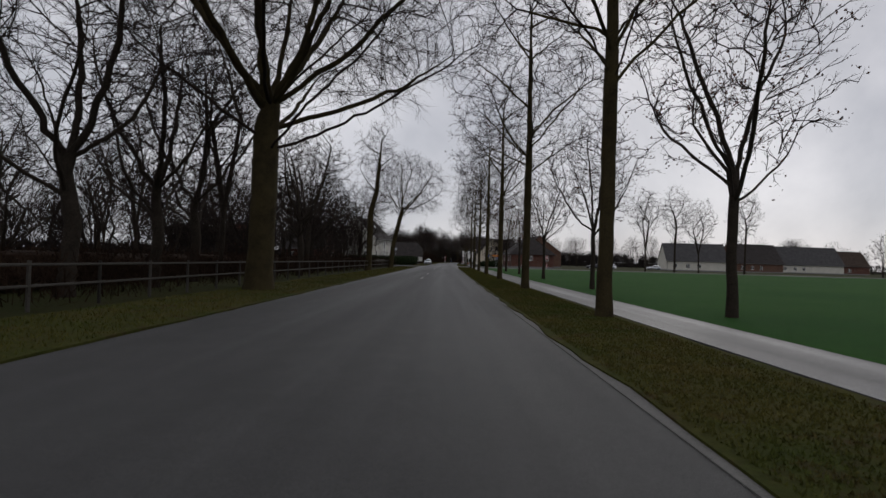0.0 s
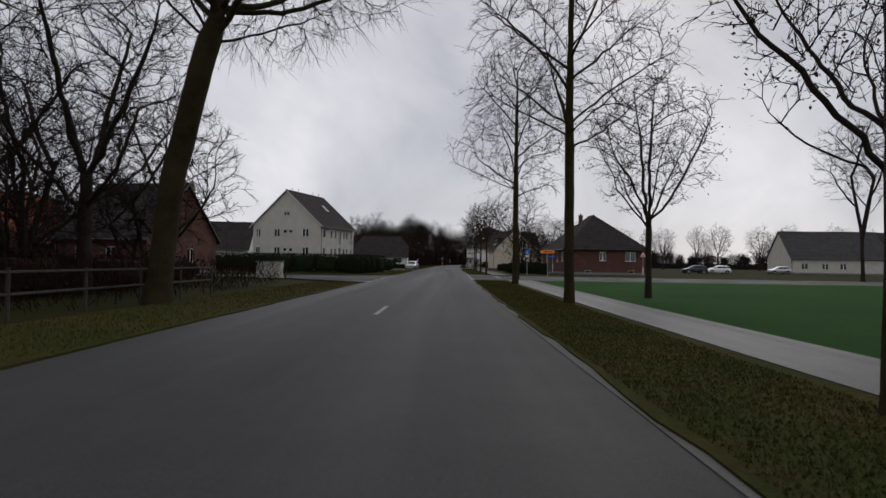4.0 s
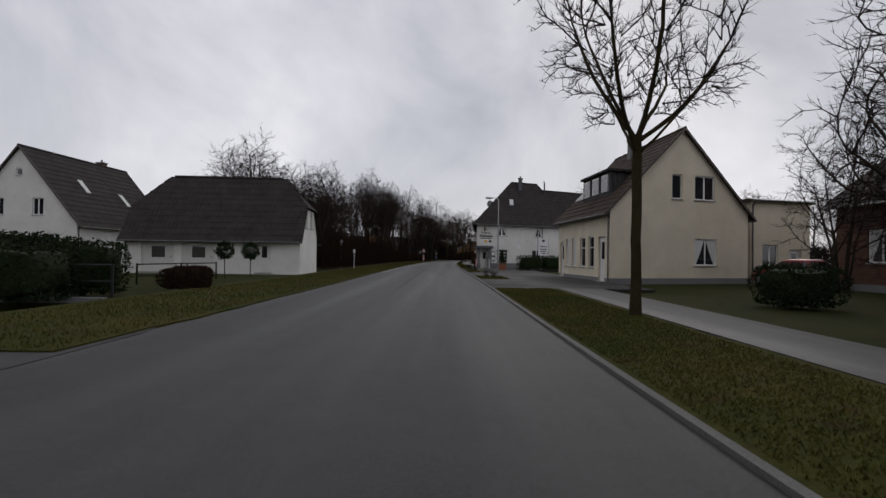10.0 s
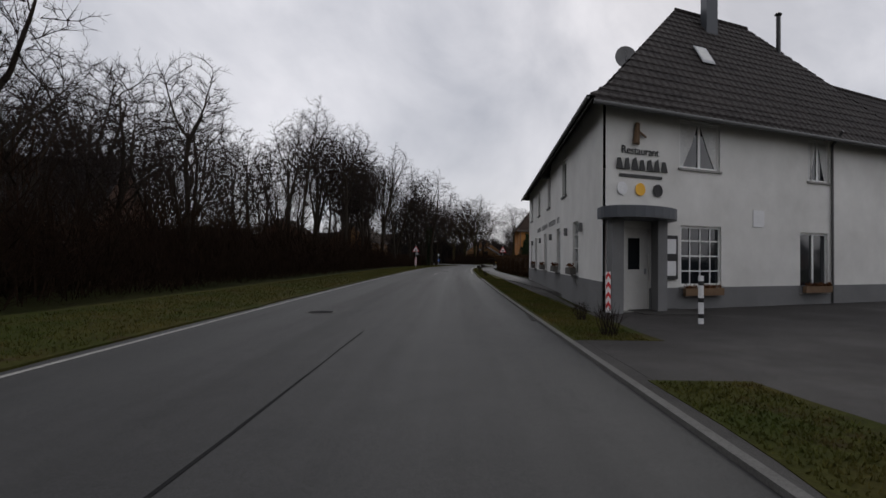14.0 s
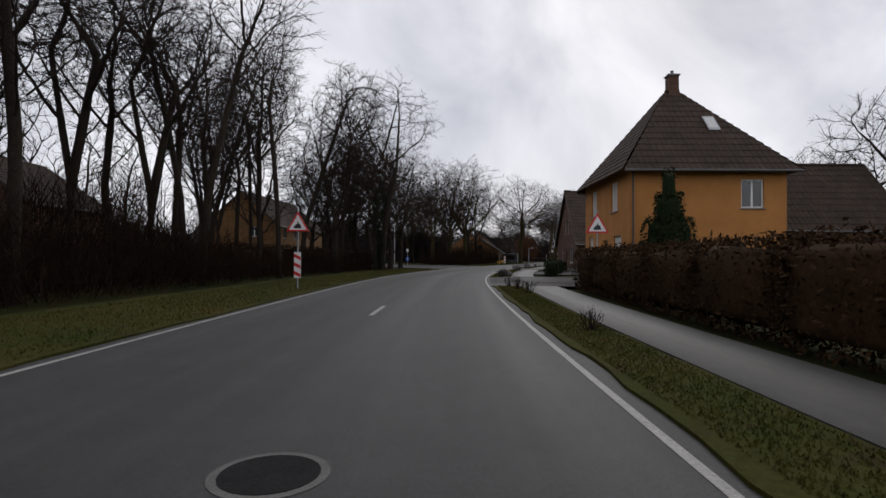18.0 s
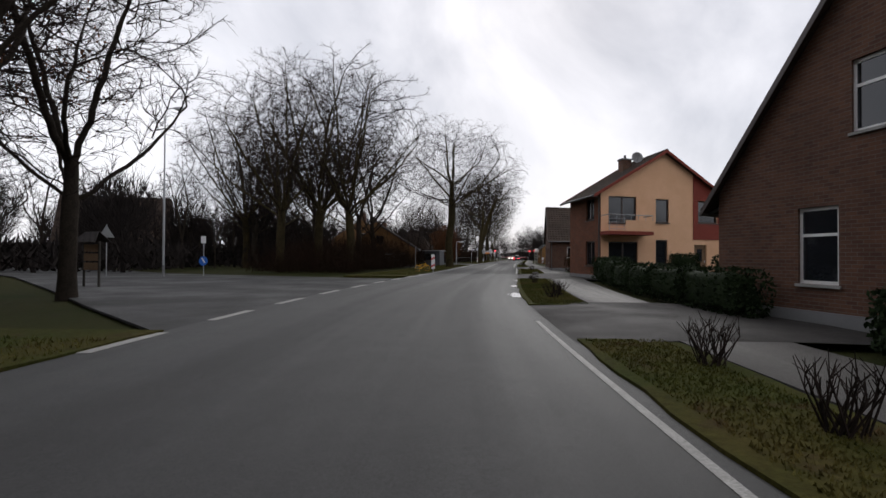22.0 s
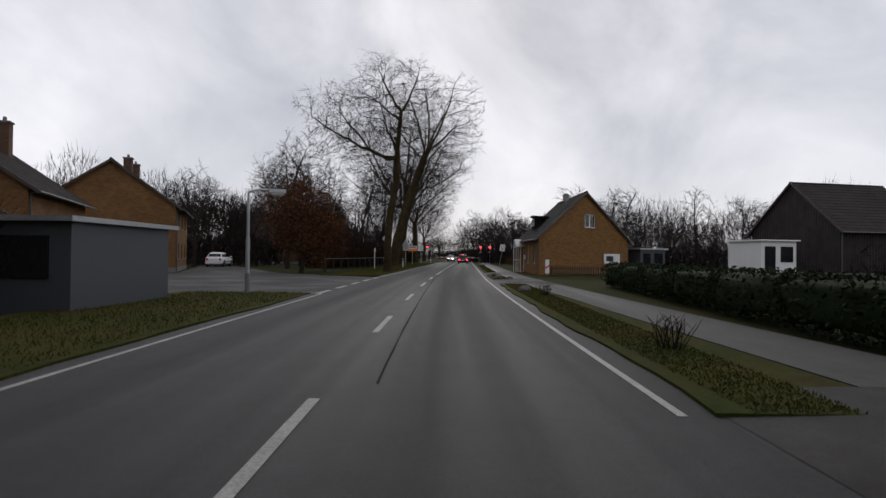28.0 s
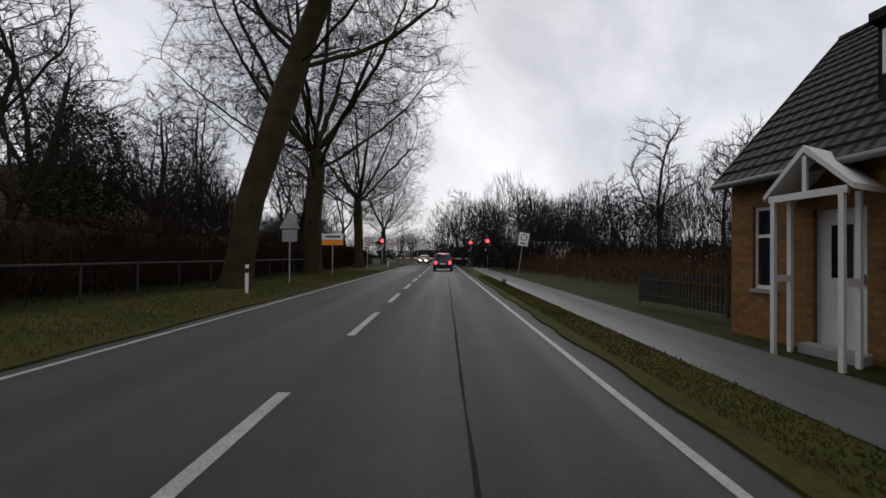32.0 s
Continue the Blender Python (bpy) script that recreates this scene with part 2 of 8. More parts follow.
M = dict(
    asphalt=asphalt_mat("asphalt", (0.024, 0.024, 0.0235), (0.044, 0.043, 0.042), (0.56, 0.74)),
    asphalt_new=asphalt_mat("asphalt_new", (0.013, 0.013, 0.0128), (0.032, 0.0315, 0.031), (0.6, 0.88)),
    asphalt_side=asphalt_mat("asphalt_side", (0.020, 0.020, 0.020), (0.042, 0.041, 0.04), (0.62, 0.92), False),
    path=asphalt_mat("path", (0.046, 0.0445, 0.043), (0.098, 0.094, 0.09), (0.35, 0.7)),
    path_dark=asphalt_mat("path_dark", (0.026, 0.024, 0.022), (0.060, 0.056, 0.052), (0.5, 0.85)),
    paving=asphalt_mat("paving", (0.017, 0.0155, 0.0145), (0.038, 0.034, 0.031), (0.68, 0.95), False),
    kerb=mat("kerb", (0.20, 0.195, 0.185), (0.36, 0.35, 0.33), 0.8, 2, 50),
    kerb_dirty=mat("kerb_dirty", (0.06, 0.058, 0.053), (0.15, 0.145, 0.137), 0.85, 2, 50),
    paint=mat("road_paint", (0.15, 0.147, 0.137), (0.40, 0.39, 0.365), 0.7, 3, 40, 0.2),
    puddle=plain("puddle", (0.02, 0.02, 0.02), 0.03),
    tar=mat("tar", (0.013, 0.013, 0.013), (0.028, 0.028, 0.028), 0.9, 3, 40, 0.2, spec=0.03),
    soil=mat("soil", (0.022, 0.016, 0.010), (0.07, 0.052, 0.03), 0.95, 1.2, 40, 0.8, spec=0.06),
    verge=grass_mat("verge", (0.024, 0.036, 0.007), (0.056, 0.045, 0.013), (0.040, 0.027, 0.014)),
    ground=grass_mat("ground", (0.016, 0.024, 0.006), (0.038, 0.034, 0.012), (0.026, 0.019, 0.010), 0.22),
    field=grass_mat("field", (0.011, 0.048, 0.006), (0.021, 0.068, 0.009), (0.016, 0.042, 0.008), 0.12),
    grass=grass_mat("grass_blade", (0.038, 0.056, 0.012), (0.10, 0.078, 0.024), (0.085, 0.055, 0.026)),
    bark=mat("bark", (0.012, 0.010, 0.008), (0.05, 0.04, 0.031), 0.95, 3, 30, 1.0, spec=0.06),
    bark_moss=mat("bark_moss", (0.016, 0.012, 0.008), (0.06, 0.048, 0.022), 0.95, 1.5, 25, 1.0, stain=0.6, spec=0.06),
    twig=mat("twig", (0.010, 0.008, 0.007), (0.036, 0.026, 0.022), 0.95, 1, 10, 0.0, spec=0.06),
    leaf_dry=mat("leaf_dry", (0.035, 0.016, 0.010), (0.11, 0.05, 0.03), 0.9, 2, 12, 0.0, spec=0.06),
    leaf_green=mat("leaf_evergreen", (0.006, 0.011, 0.005), (0.022, 0.034, 0.012), 0.7, 2, 15, 0.0, spec=0.06),
    leaf_brown=mat("leaf_brown", (0.04, 0.018, 0.009), (0.15, 0.065, 0.028), 0.9, 2, 12, 0.0, spec=0.06),
    hedge_brown=mat("hedge_brown", (0.014, 0.009, 0.005), (0.06, 0.032, 0.015), 0.9, 2, 12, 0.0, spec=0.06),
    dry_grass=mat("dry_grass", (0.05, 0.028, 0.012), (0.13, 0.075, 0.035), 0.95, 1.5, 10, 0.0, spec=0.06),
    far_wood=mat("far_wood", (0.012, 0.011, 0.011), (0.036, 0.030, 0.027), 0.95, 0.3, 2, 0.0, spec=0.0),
    scrub=mat("scrub", (0.010, 0.007, 0.005), (0.042, 0.025, 0.016), 0.95, 1.5, 10, 0.0, spec=0.06),
    white_wall=mat("white_render", (0.56, 0.55, 0.52), (0.76, 0.75, 0.72), 0.9, 0.6, 70, 0.15, stain=0.65),
    cream_wall=mat("cream_render", (0.52, 0.46, 0.35), (0.70, 0.63, 0.50), 0.9, 0.6, 70, 0.15, stain=0.65),
    beige_wall=mat("beige_render", (0.40, 0.39, 0.34), (0.54, 0.52, 0.46), 0.9, 0.6, 70, 0.15, stain=0.65),
    orange_wall=mat("orange_render", (0.36, 0.155, 0.045), (0.52, 0.24, 0.075), 0.9, 0.7, 60, 0.15, stain=0.65),
    peach_wall=mat("peach_render", (0.62, 0.36, 0.21), (0.76, 0.47, 0.29), 0.9, 0.7, 60, 0.1, stain=0.65),
    plinth=mat("plinth", (0.13, 0.13, 0.13), (0.22, 0.22, 0.22), 0.9, 1, 60),
    red_panel=mat("red_panel", (0.16, 0.030, 0.020), (0.24, 0.05, 0.033), 0.8, 1, 60),
    brick_red=brick_mat("brick_red", (0.115, 0.043, 0.027), (0.072, 0.028, 0.020), (0.12, 0.10, 0.085)),
    brick_orange=brick_mat("brick_orange", (0.17, 0.062, 0.030), (0.11, 0.040, 0.021), (0.12, 0.085, 0.06)),
    brick_brown=brick_mat("brick_brown", (0.125, 0.060, 0.036), (0.08, 0.038, 0.026), (0.13, 0.11, 0.09)),
    brick_ochre=brick_mat("brick_ochre", (0.23, 0.115, 0.04), (0.155, 0.077, 0.028), (0.13, 0.095, 0.06)),
    tile_dark=tile_mat("tile_dark", (0.018, 0.016, 0.016), (0.055, 0.048, 0.045)),
    tile_black=tile_mat("tile_black", (0.008, 0.008, 0.008), (0.024, 0.022, 0.021)),
    tile_brown=tile_mat("tile_brown", (0.026, 0.019, 0.015), (0.075, 0.054, 0.042)),
    tile_grey=tile_mat("tile_grey", (0.035, 0.035, 0.037), (0.085, 0.082, 0.082)),
    tile_red=tile_mat("tile_red", (0.12, 0.035, 0.02), (0.21, 0.07, 0.04)),
    gutter=plain("gutter_zinc", (0.10, 0.10, 0.10), 0.5, 0.5),
    brick_piece=mat("brick_piece", (0.145, 0.077, 0.026), (0.25, 0.128, 0.043), 0.9, 5, 60, 0.4, per_object=0.22),
    brick_joined=mat("brick_joined", (0.145, 0.077, 0.026), (0.25, 0.128, 0.043), 0.9, 5, 60, 0.4, per_object=0.22, island=True),
    frame=plain("window_frame_white", (0.72, 0.72, 0.70), 0.35),
    frame_dark=plain("window_frame_dark", (0.05, 0.035, 0.028), 0.5),
    glass=plain("window_glass", (0.012, 0.014, 0.017), 0.06, glass=True),
    curtain=mat("curtain", (0.45, 0.45, 0.44), (0.68, 0.68, 0.66), 0.95, 3, 20, 0.2),
    shutter=mat("shutter", (0.50, 0.49, 0.46), (0.62, 0.61, 0.58), 0.7, 3, 30, 0.1),
    wood=mat("wood", (0.10, 0.06, 0.035), (0.22, 0.14, 0.08), 0.8, 2, 40, 0.5),
    wood_grey=mat("wood_grey", (0.022, 0.02, 0.017), (0.07, 0.062, 0.052), 0.9, 2, 40, 0.6),
    white_wood=mat("white_wood", (0.50, 0.49, 0.46), (0.72, 0.71, 0.68), 0.7, 2, 40, 0.2),
    metal=mat("galvanised", (0.28, 0.29, 0.30), (0.48, 0.49, 0.50), 0.45, 3, 40, 0.1, metal=0.7),
    dark_metal=plain("dark_metal", (0.03, 0.03, 0.032), 0.4, 0.6),
    white=mat("white_plastic", (0.62, 0.62, 0.62), (0.82, 0.82, 0.82), 0.5, 3, 30, 0.05),
    black=plain("black", (0.012, 0.012, 0.012), 0.5),
    red=plain("signal_red", (0.55, 0.02, 0.02), 0.45),
    blue=plain("sign_blue", (0.015, 0.12, 0.50), 0.4),
    yellow=plain("sign_yellow", (0.80, 0.42, 0.02), 0.45),
    orange=plain("sign_orange", (0.85, 0.25, 0.01), 0.45),
    lamp_red=plain("red_light", (1.0, 0.03, 0.04), 0.3, emit=6.0),
    lamp_clear=plain("headlight_glass", (0.35, 0.36, 0.38), 0.12, 0.5),
    # opaque car panes: the dark of the unlit cabin is put into their colour
    car_glass=plain("dark_car_glass", (0.012, 0.014, 0.016), 0.16),
    lamp_white=plain("headlight", (1.0, 0.93, 0.75), 0.2, emit=8.0),
    car_silver=plain("car_silver", (0.42, 0.44, 0.46), 0.28, 0.6),
    car_dark=plain("car_dark", (0.03, 0.03, 0.035), 0.25, 0.4),
    car_red=plain("car_red", (0.20, 0.02, 0.025), 0.3, 0.3),
    rubber=plain("rubber", (0.015, 0.015, 0.015), 0.85),
    train_white=plain("train_white", (0.75, 0.75, 0.77), 0.35),
    stone=mat("stone", (0.05, 0.048, 0.043), (0.15, 0.14, 0.125), 0.9, 3, 30, 0.8),
    terracotta=mat("terracotta", (0.20, 0.07, 0.04), (0.33, 0.12, 0.07), 0.85, 3, 30),
    canopy=plain("canopy_grey", (0.06, 0.065, 0.075), 0.5),
)


# ---- mesh helpers ----
class Geo:
    def __init__(self):
        self.v, self.f, self.uv = [], [], []

    def poly(self, pts, uv=None):
        i = len(self.v)
        self.v += [tuple(p) for p in pts]
        self.f.append(tuple(range(i, i + len(pts))))
        self.uv += uv or [(p[0] + p[1], p[2]) for p in pts]
        return self

    def box(self, x0, y0, z0, x1, y1, z1):
        a = [(x0, y0, z0), (x1, y0, z0), (x1, y1, z0), (x0, y1, z0), (x0, y0, z1), (x1, y0, z1), (x1, y1, z1), (x0, y1, z1)]
        for q in ((3, 2, 1, 0), (4, 5, 6, 7), (0, 1, 5, 4), (1, 2, 6, 5), (2, 3, 7, 6), (3, 0, 4, 7)):
            self.poly([a[k] for k in q])
        return self

    def tube(self, p, q, r0, r1, n=8, caps=True):
        p, q = Vector(p), Vector(q)
        d = (q - p).normalized()
        a = d.orthogonal().normalized()
        b = d.cross(a)
        ring = [(math.cos(2 * math.pi * k / n), math.sin(2 * math.pi * k / n)) for k in range(n)]
        lo = [p + (a * c + b * s) * r0 for c, s in ring]
        hi = [q + (a * c + b * s) * r1 for c, s in ring]
        for k in range(n):
            j = (k + 1) % n
            self.poly([lo[k], lo[j], hi[j], hi[k]])
        if caps:
            self.poly(lo[::-1]), self.poly(hi)
        return self

    def prism(self, pts, lift):
        """A flat outline (counter-clockwise seen from the lift's end), drawn out by a vector."""
        lift = Vector(lift)
        lo = [Vector(p) for p in pts]
        hi = [p + lift for p in lo]
        self.poly(lo[::-1]), self.poly(hi)
        for k in range(len(lo)):
            j = (k + 1) % len(lo)
            self.poly([lo[k], lo[j], hi[j], hi[k]])
        return self

    def moved(self, m):
        self.v = [tuple(m @ Vector(p)) for p in self.v]
        return self

    def welded(self):
        seen, v, at = {}, [], []
        for p in self.v:
            k = tuple(round(c, 4) for c in p)
            if k not in seen:
                seen[k] = len(v)
                v.append(p)
            at.append(seen[k])
        self.v, self.f = v, [tuple(at[i] for i in q) for q in self.f]
        return self

    def mesh(self, name, material, smooth=False):
        me = bpy.data.meshes.new(name)
        me.from_pydata(self.v, [], self.f)
        lay = me.uv_layers.new()
        lay.data.foreach_set("uv", [c for p in self.uv for c in p])
        me.materials.append(M[material])
        if smooth:
            me.polygons.foreach_set("use_smooth", [True] * len(me.polygons))
        me.update()
        return me


def part(name, g, material, parent=None, label="", smooth=False):
    ob = new(name, g.mesh(name, material, smooth))
    ob.parent = parent
    if label:
        tagged(ob, label)
    return ob


def thing(name, label, category, x=0, y=0, z=0, rz=0, group="", kind=""):
    ob = new(name)
    ob.matrix_basis = pose(x, y, z, 0, 0, rz)
    return tagged(ob, label, category, group, kind)


def solo(name, g, material, label, category="", kind="", group="", x=0, y=0, z=0, rz=0, smooth=False):
    ob = part(name, g, material, None, "", smooth)
    ob.matrix_basis = pose(x, y, z, 0, 0, rz)
    return tagged(ob, label, category, group, kind)


# ---- the line of the road: the driven lane's middle, by its y ----
LINE = [(0, -90), (0, -45), (0, 0), (0.05, 30), (0.3, 60), (0.5, 85), (1.0, 110), (1.6, 135), (1.8, 155), (2.6, 180), (3.25, 205), (4.1, 229), (5.2, 251), (6.5, 272), (8.2, 289.5), (10.3, 301.5),
        (13.1, 312.6), (16.2, 323), (19.8, 332.7), (23.4, 341.6), (26.8, 350), (31.2, 361), (38.2, 379), (44.3, 394), (49.7, 406.6), (60, 430.4), (80, 476.6), (100, 522.8), (140, 615), (180, 707)]


def smooth_line(pts, n=12):
    out = []
    for i in range(len(pts) - 1):
        p0, p1, p2, p3 = (np.array(pts[max(0, min(len(pts) - 1, k))], float) for k in (i - 1, i, i + 1, i + 2))
        for t in np.linspace(0, 1, n, endpoint=False):
            out.append(0.5 * (2 * p1 + (p2 - p0) * t + (2 * p0 - 5 * p1 + 4 * p2 - p3) * t * t + (3 * p1 - p0 - 3 * p2 + p3) * t ** 3))
    out.append(np.array(pts[-1], float))
    return np.array(out)


ROAD = smooth_line(LINE)


def rd(y, off=0.0):
    """The point that lies off metres to the right of the line, at the line's y."""
    x, x2 = np.interp(y, ROAD[:, 1], ROAD[:, 0]), np.interp(y + 0.5, ROAD[:, 1], ROAD[:, 0])
    x1 = np.interp(y - 0.5, ROAD[:, 1], ROAD[:, 0])
    n = math.hypot(x2 - x1, 1.0)
    return x + off / n, y - off * (x2 - x1) / n


def heading(y):
    x1, x2 = np.interp((y - 1, y + 1), ROAD[:, 1], ROAD[:, 0])
    return -math.degrees(math.atan2(x2 - x1, 2))


def off_of(o, y):
    return np.interp(y, [p[0] for p in o], [p[1] for p in o]) if isinstance(o, list) else o


def ribbon(y0, y1, a, b, z, depth=0.2, step=2.0, wob=0.0, seed=0):
    """A slab along the road between two offsets, numbers or lists of (y, offset); wob roughens its edges."""
    g, rnd = Geo(), random.Random(seed)
    ys = np.linspace(y0, y1, max(2, int((y1 - y0) / step) + 1))
    row = []
    for y in ys:
        p, q = (rd(y, off_of(o, y) + wob * (0.35 * math.sin(y * 0.83 + k + seed) + 0.25 * math.sin(y * 2.3 + 2 * k) + rnd.uniform(-0.3, 0.3))) for k, o in enumerate((a, b)))
        row.append((p, q))
    for y, y2, (p, q), (p2, q2) in zip(ys, ys[1:], row, row[1:]):
        a0, b0, a2, b2 = off_of(a, y), off_of(b, y), off_of(a, y2), off_of(b, y2)
        g.poly([(*p, z), (*q, z), (*q2, z), (*p2, z)], [(a0, y), (b0, y), (b2, y2), (a2, y2)])
        g.poly([(*q, z), (*q, z - depth), (*q2, z - depth), (*q2, z)])
        g.poly([(*p, z - depth), (*p, z), (*p2, z), (*p2, z - depth)])
    for (p, q), flip in ((row[0], 1), (row[-1], -1)):
        g.poly([(*p, z), (*p, z - depth), (*q, z - depth), (*q, z)][::flip])
    return g


# ---- ground and road ----
PATH_N = [(-90, 4.35), (150, 4.7), (180, 4.9), (215, 5.0), (240, 3.6), (262, 3.1), (300, 3.3), (345, 4.0), (370, 3.9), (400, 2.9), (450, 3.0)]
PATH_F = [(-90, 5.95), (150, 6.6), (180, 6.8), (215, 6.5), (240, 5.2), (262, 4.6), (300, 4.9), (345, 5.9), (370, 5.7), (400, 4.4), (450, 4.5)]
R_EDGE, L_EDGE = 2.0, -5.1

PIT = (-22.0, 150.0, -7.6, 168.4)
land = Geo()
for gx0, gx1, gy0, gy1 in ((-1800, PIT[0], -1500, 2300), (PIT[2], 1900, -1500, 2300), (PIT[0], PIT[2], -1500, PIT[1]), (PIT[0], PIT[2], PIT[3], 2300)):
    land.poly([(gx0, gy0, -0.10), (gx1, gy0, -0.10), (gx1, gy1, -0.10), (gx0, gy1, -0.10)])
land.poly([(PIT[0], PIT[1], -0.10), (PIT[2], PIT[1], -0.10), (-12.2, 153.5, -1.9), (PIT[0], 153.5, -1.9)])
land.poly([(PIT[2], PIT[1], -0.10), (PIT[2], PIT[3], -0.10), (-12.2, PIT[3], -1.9), (-12.2, 153.5, -1.9)])
land.poly([(-12.2, 153.5, -1.9), (-12.2, PIT[3], -1.9), (PIT[0], PIT[3], -1.9), (PIT[0], 153.5, -1.9)])
land.poly([(PIT[0], PIT[3], -0.10), (PIT[0], PIT[3], -1.9), (-12.2, PIT[3], -1.9), (PIT[2], PIT[3], -0.10)])
solo("ground", land, "ground", "rough winter meadow ground reaching to the horizon", "ground", "structure")
solo("road", ribbon(-90, 346, L_EDGE, R_EDGE, 0.0), "asphalt", "worn grey asphalt village road, damp in places", "road", "structure")
solo("road", ribbon(346, 700, L_EDGE, R_EDGE, 0.0), "asphalt_new", "newer dark asphalt road towards the crossing", "road", "structure")
solo("footpath", ribbon(-90, 107, PATH_N, PATH_F, 0.05), "path", "wet light grey asphalt footpath beside the verge", "footpath", "structure")
solo("footpath", ribbon(122.6, 176.2, PATH_N, PATH_F, 0.05), "path_dark", "damp dark asphalt footpath past gardens", "footpath", "structure")
solo("footpath", ribbon(217.4, 480, PATH_N, PATH_F, 0.05), "path_dark", "damp dark asphalt footpath past the houses", "footpath", "structure")
for y0, y1, a, b, nm, mt, lab in (
    (-90, 106, R_EDGE, PATH_N, "verge", "verge", "mossy olive grass verge between road and footpath"),
    (127, 176, R_EDGE + 0.08, PATH_N, "verge", "verge", "brownish grass verge with young trees"),
    (185.5, 191.0, 2.25, 4.1, "verge", "verge", "small grass island with low shrubs"),
    (199.5, 210, 2.25, [(199.5, 3.0), (204, 4.2), (210, 3.4)], "verge", "verge", "small grass island with a clipped shrub"),
    (213, 240, R_EDGE + 0.08, [(213, 3.6), (240, 3.4)], "verge", "verge", "narrow grass verge in front of the white inn"),
    (241, 283.5, R_EDGE - 0.05, PATH_N, "verge", "verge", "green grass verge along a hedge"),
    (294.5, 315.5, R_EDGE - 0.05, PATH_N, "verge", "verge", "grass verge with boulders and low shrubs"),
    (321.5, 338, R_EDGE - 0.05, PATH_N, "verge", "verge", "grass verge beside puddles"),
    (346.5, 361, R_EDGE - 0.05, PATH_N, "verge", "verge", "grass verge with low shrubs"),
    (371, 391, R_EDGE - 0.05, PATH_N, "verge", "verge", "grass verge beside the footpath"),
    (396, 403, R_EDGE - 0.05, PATH_N, "verge", "verge", "grass verge with a boulder"),
    (408, 470, R_EDGE - 0.05, PATH_N, "verge", "verge", "narrow grass verge towards the level crossing"),
    (-90, 98, -8.2, L_EDGE, "verge", "verge", "leaf-strewn grass verge below old trees"),
    (118, 146, -8.2, L_EDGE, "verge", "verge", "grass verge below a clipped hedge"),
    (160, 316, -9.5, L_EDGE, "verge", "verge", "wide grass verge along the wood"),
    (340, 384, -9.5, L_EDGE, "verge", "verge", "grass verge with leaf litter below a beech"),
    (399, 470, -9.0, L_EDGE, "verge", "verge", "rough grass verge with marker posts"),
):
    solo(nm, ribbon(y0, y1, a, b, 0.035, 0.15, 0.8, 0.10, int(y0 + 200)), mt, lab, "verge", "structure")
solo("field", ribbon(-90, 108, PATH_F, 160, 0.0, 0.12, 6), "field", "bright green winter crop field", "field", "structure")
solo("forecourt", ribbon(176, 217.6, R_EDGE + 0.09, 5.75, 0.028, 0.15), "paving", "dark damp paving between kerb and inn", "paving", "structure")
for y0, y1, far in ((283.5, 294.5, 9.0), (315.5, 321.5, 7.5), (338, 346.5, 8.5), (403, 408, PATH_N), (361, 371, PATH_N), (391, 396, PATH_N)):
    g = Geo()
    for y in np.arange(y0 - 0.3, y1 + 0.3, 0.7):
        cut = [(o, zz) for o, zz in ((R_EDGE - 0.04, 0.004), (off_of(PATH_N, y), 0.054), (off_of(PATH_F, y), 0.054), (far if not isinstance(far, list) else 0, 0.0)) if o]
        for (o0, z0), (o1, z1) in zip(cut, cut[1:]):
            g.poly([(*rd(y, o0), z0), (*rd(y, o1), z1), (*rd(y + 0.7, o1), z1), (*rd(y + 0.7, o0), z0)])
    solo("drive", g.welded(), "paving", "damp muddy asphalt drive crossing the verge", "drive", "structure")
# kerbs, edge lines and markings
solo("kerb", ribbon(124, 241, R_EDGE, R_EDGE + 0.10, 0.05, 0.2, 2), "kerb_dirty", "worn pale concrete kerb", "kerb", "structure")
solo("kerb", ribbon(-90, 106, R_EDGE - 0.10, R_EDGE + 0.10, 0.012, 0.1, 2), "kerb_dirty", "pale crumbling road edging", "kerb", "structure")
for y0, y1, o in ((196, 246, -4.85), (250, 312.5, -4.85), (255, 318, 1.72), (340, 384, -4.75), (400, 560, -4.8), (347, 366, 1.8), (371, 560, 1.6)):
    solo("edge_line", ribbon(y0, y1, o - 0.045, o + 0.045, 0.006, 0.004, 1.5), "paint", "faded white road edge line", "road marking", "structure")


def dashes(name, spec, label):
    n = thing(name, label, "road marking", kind="structure")
    for y, ln, o, w in spec:
        part("dash", ribbon(y, y + ln, o - w / 2, o + w / 2, 0.008, 0.005, 1.0), "paint", n)


dashes("centre_line", [(y, 2.6, -1.6, 0.12) for y in (38.4, 50.5, 79)] + [(y, 2.4, -1.65, 0.11) for y in (251.4, 271, 362.5, 369, 375.5, 382)] + [(y, 3.0, -1.65, 0.13) for y in (389, 395.5)] +
       [(402, 9.5, -1.65, 0.13)] + [(y, 3.4, -1.65, 0.13) for y in range(415, 470, 6)], "broken white centre line")
dashes("junction_line", [(y, 1.15, 2.0, 0.3) for y in np.arange(107, 126, 2.2)] + [(y, 0.5, 4.55 + 0.02 * (y - 113), 0.35) for y in np.arange(112.6, 121.5, 1.15)], "broken white give-way blocks across a side road")
dashes("junction_line", [(y, 1.6, -5.0, 0.22) for y in np.arange(100, 119, 3.2)] + [(y, 1.9, -5.0, 0.2) for y in np.arange(314, 346, 3.6)] + [(y, 1.7, -4.9, 0.2) for y in np.arange(384, 399, 2.9)], "broken white line across side roads")
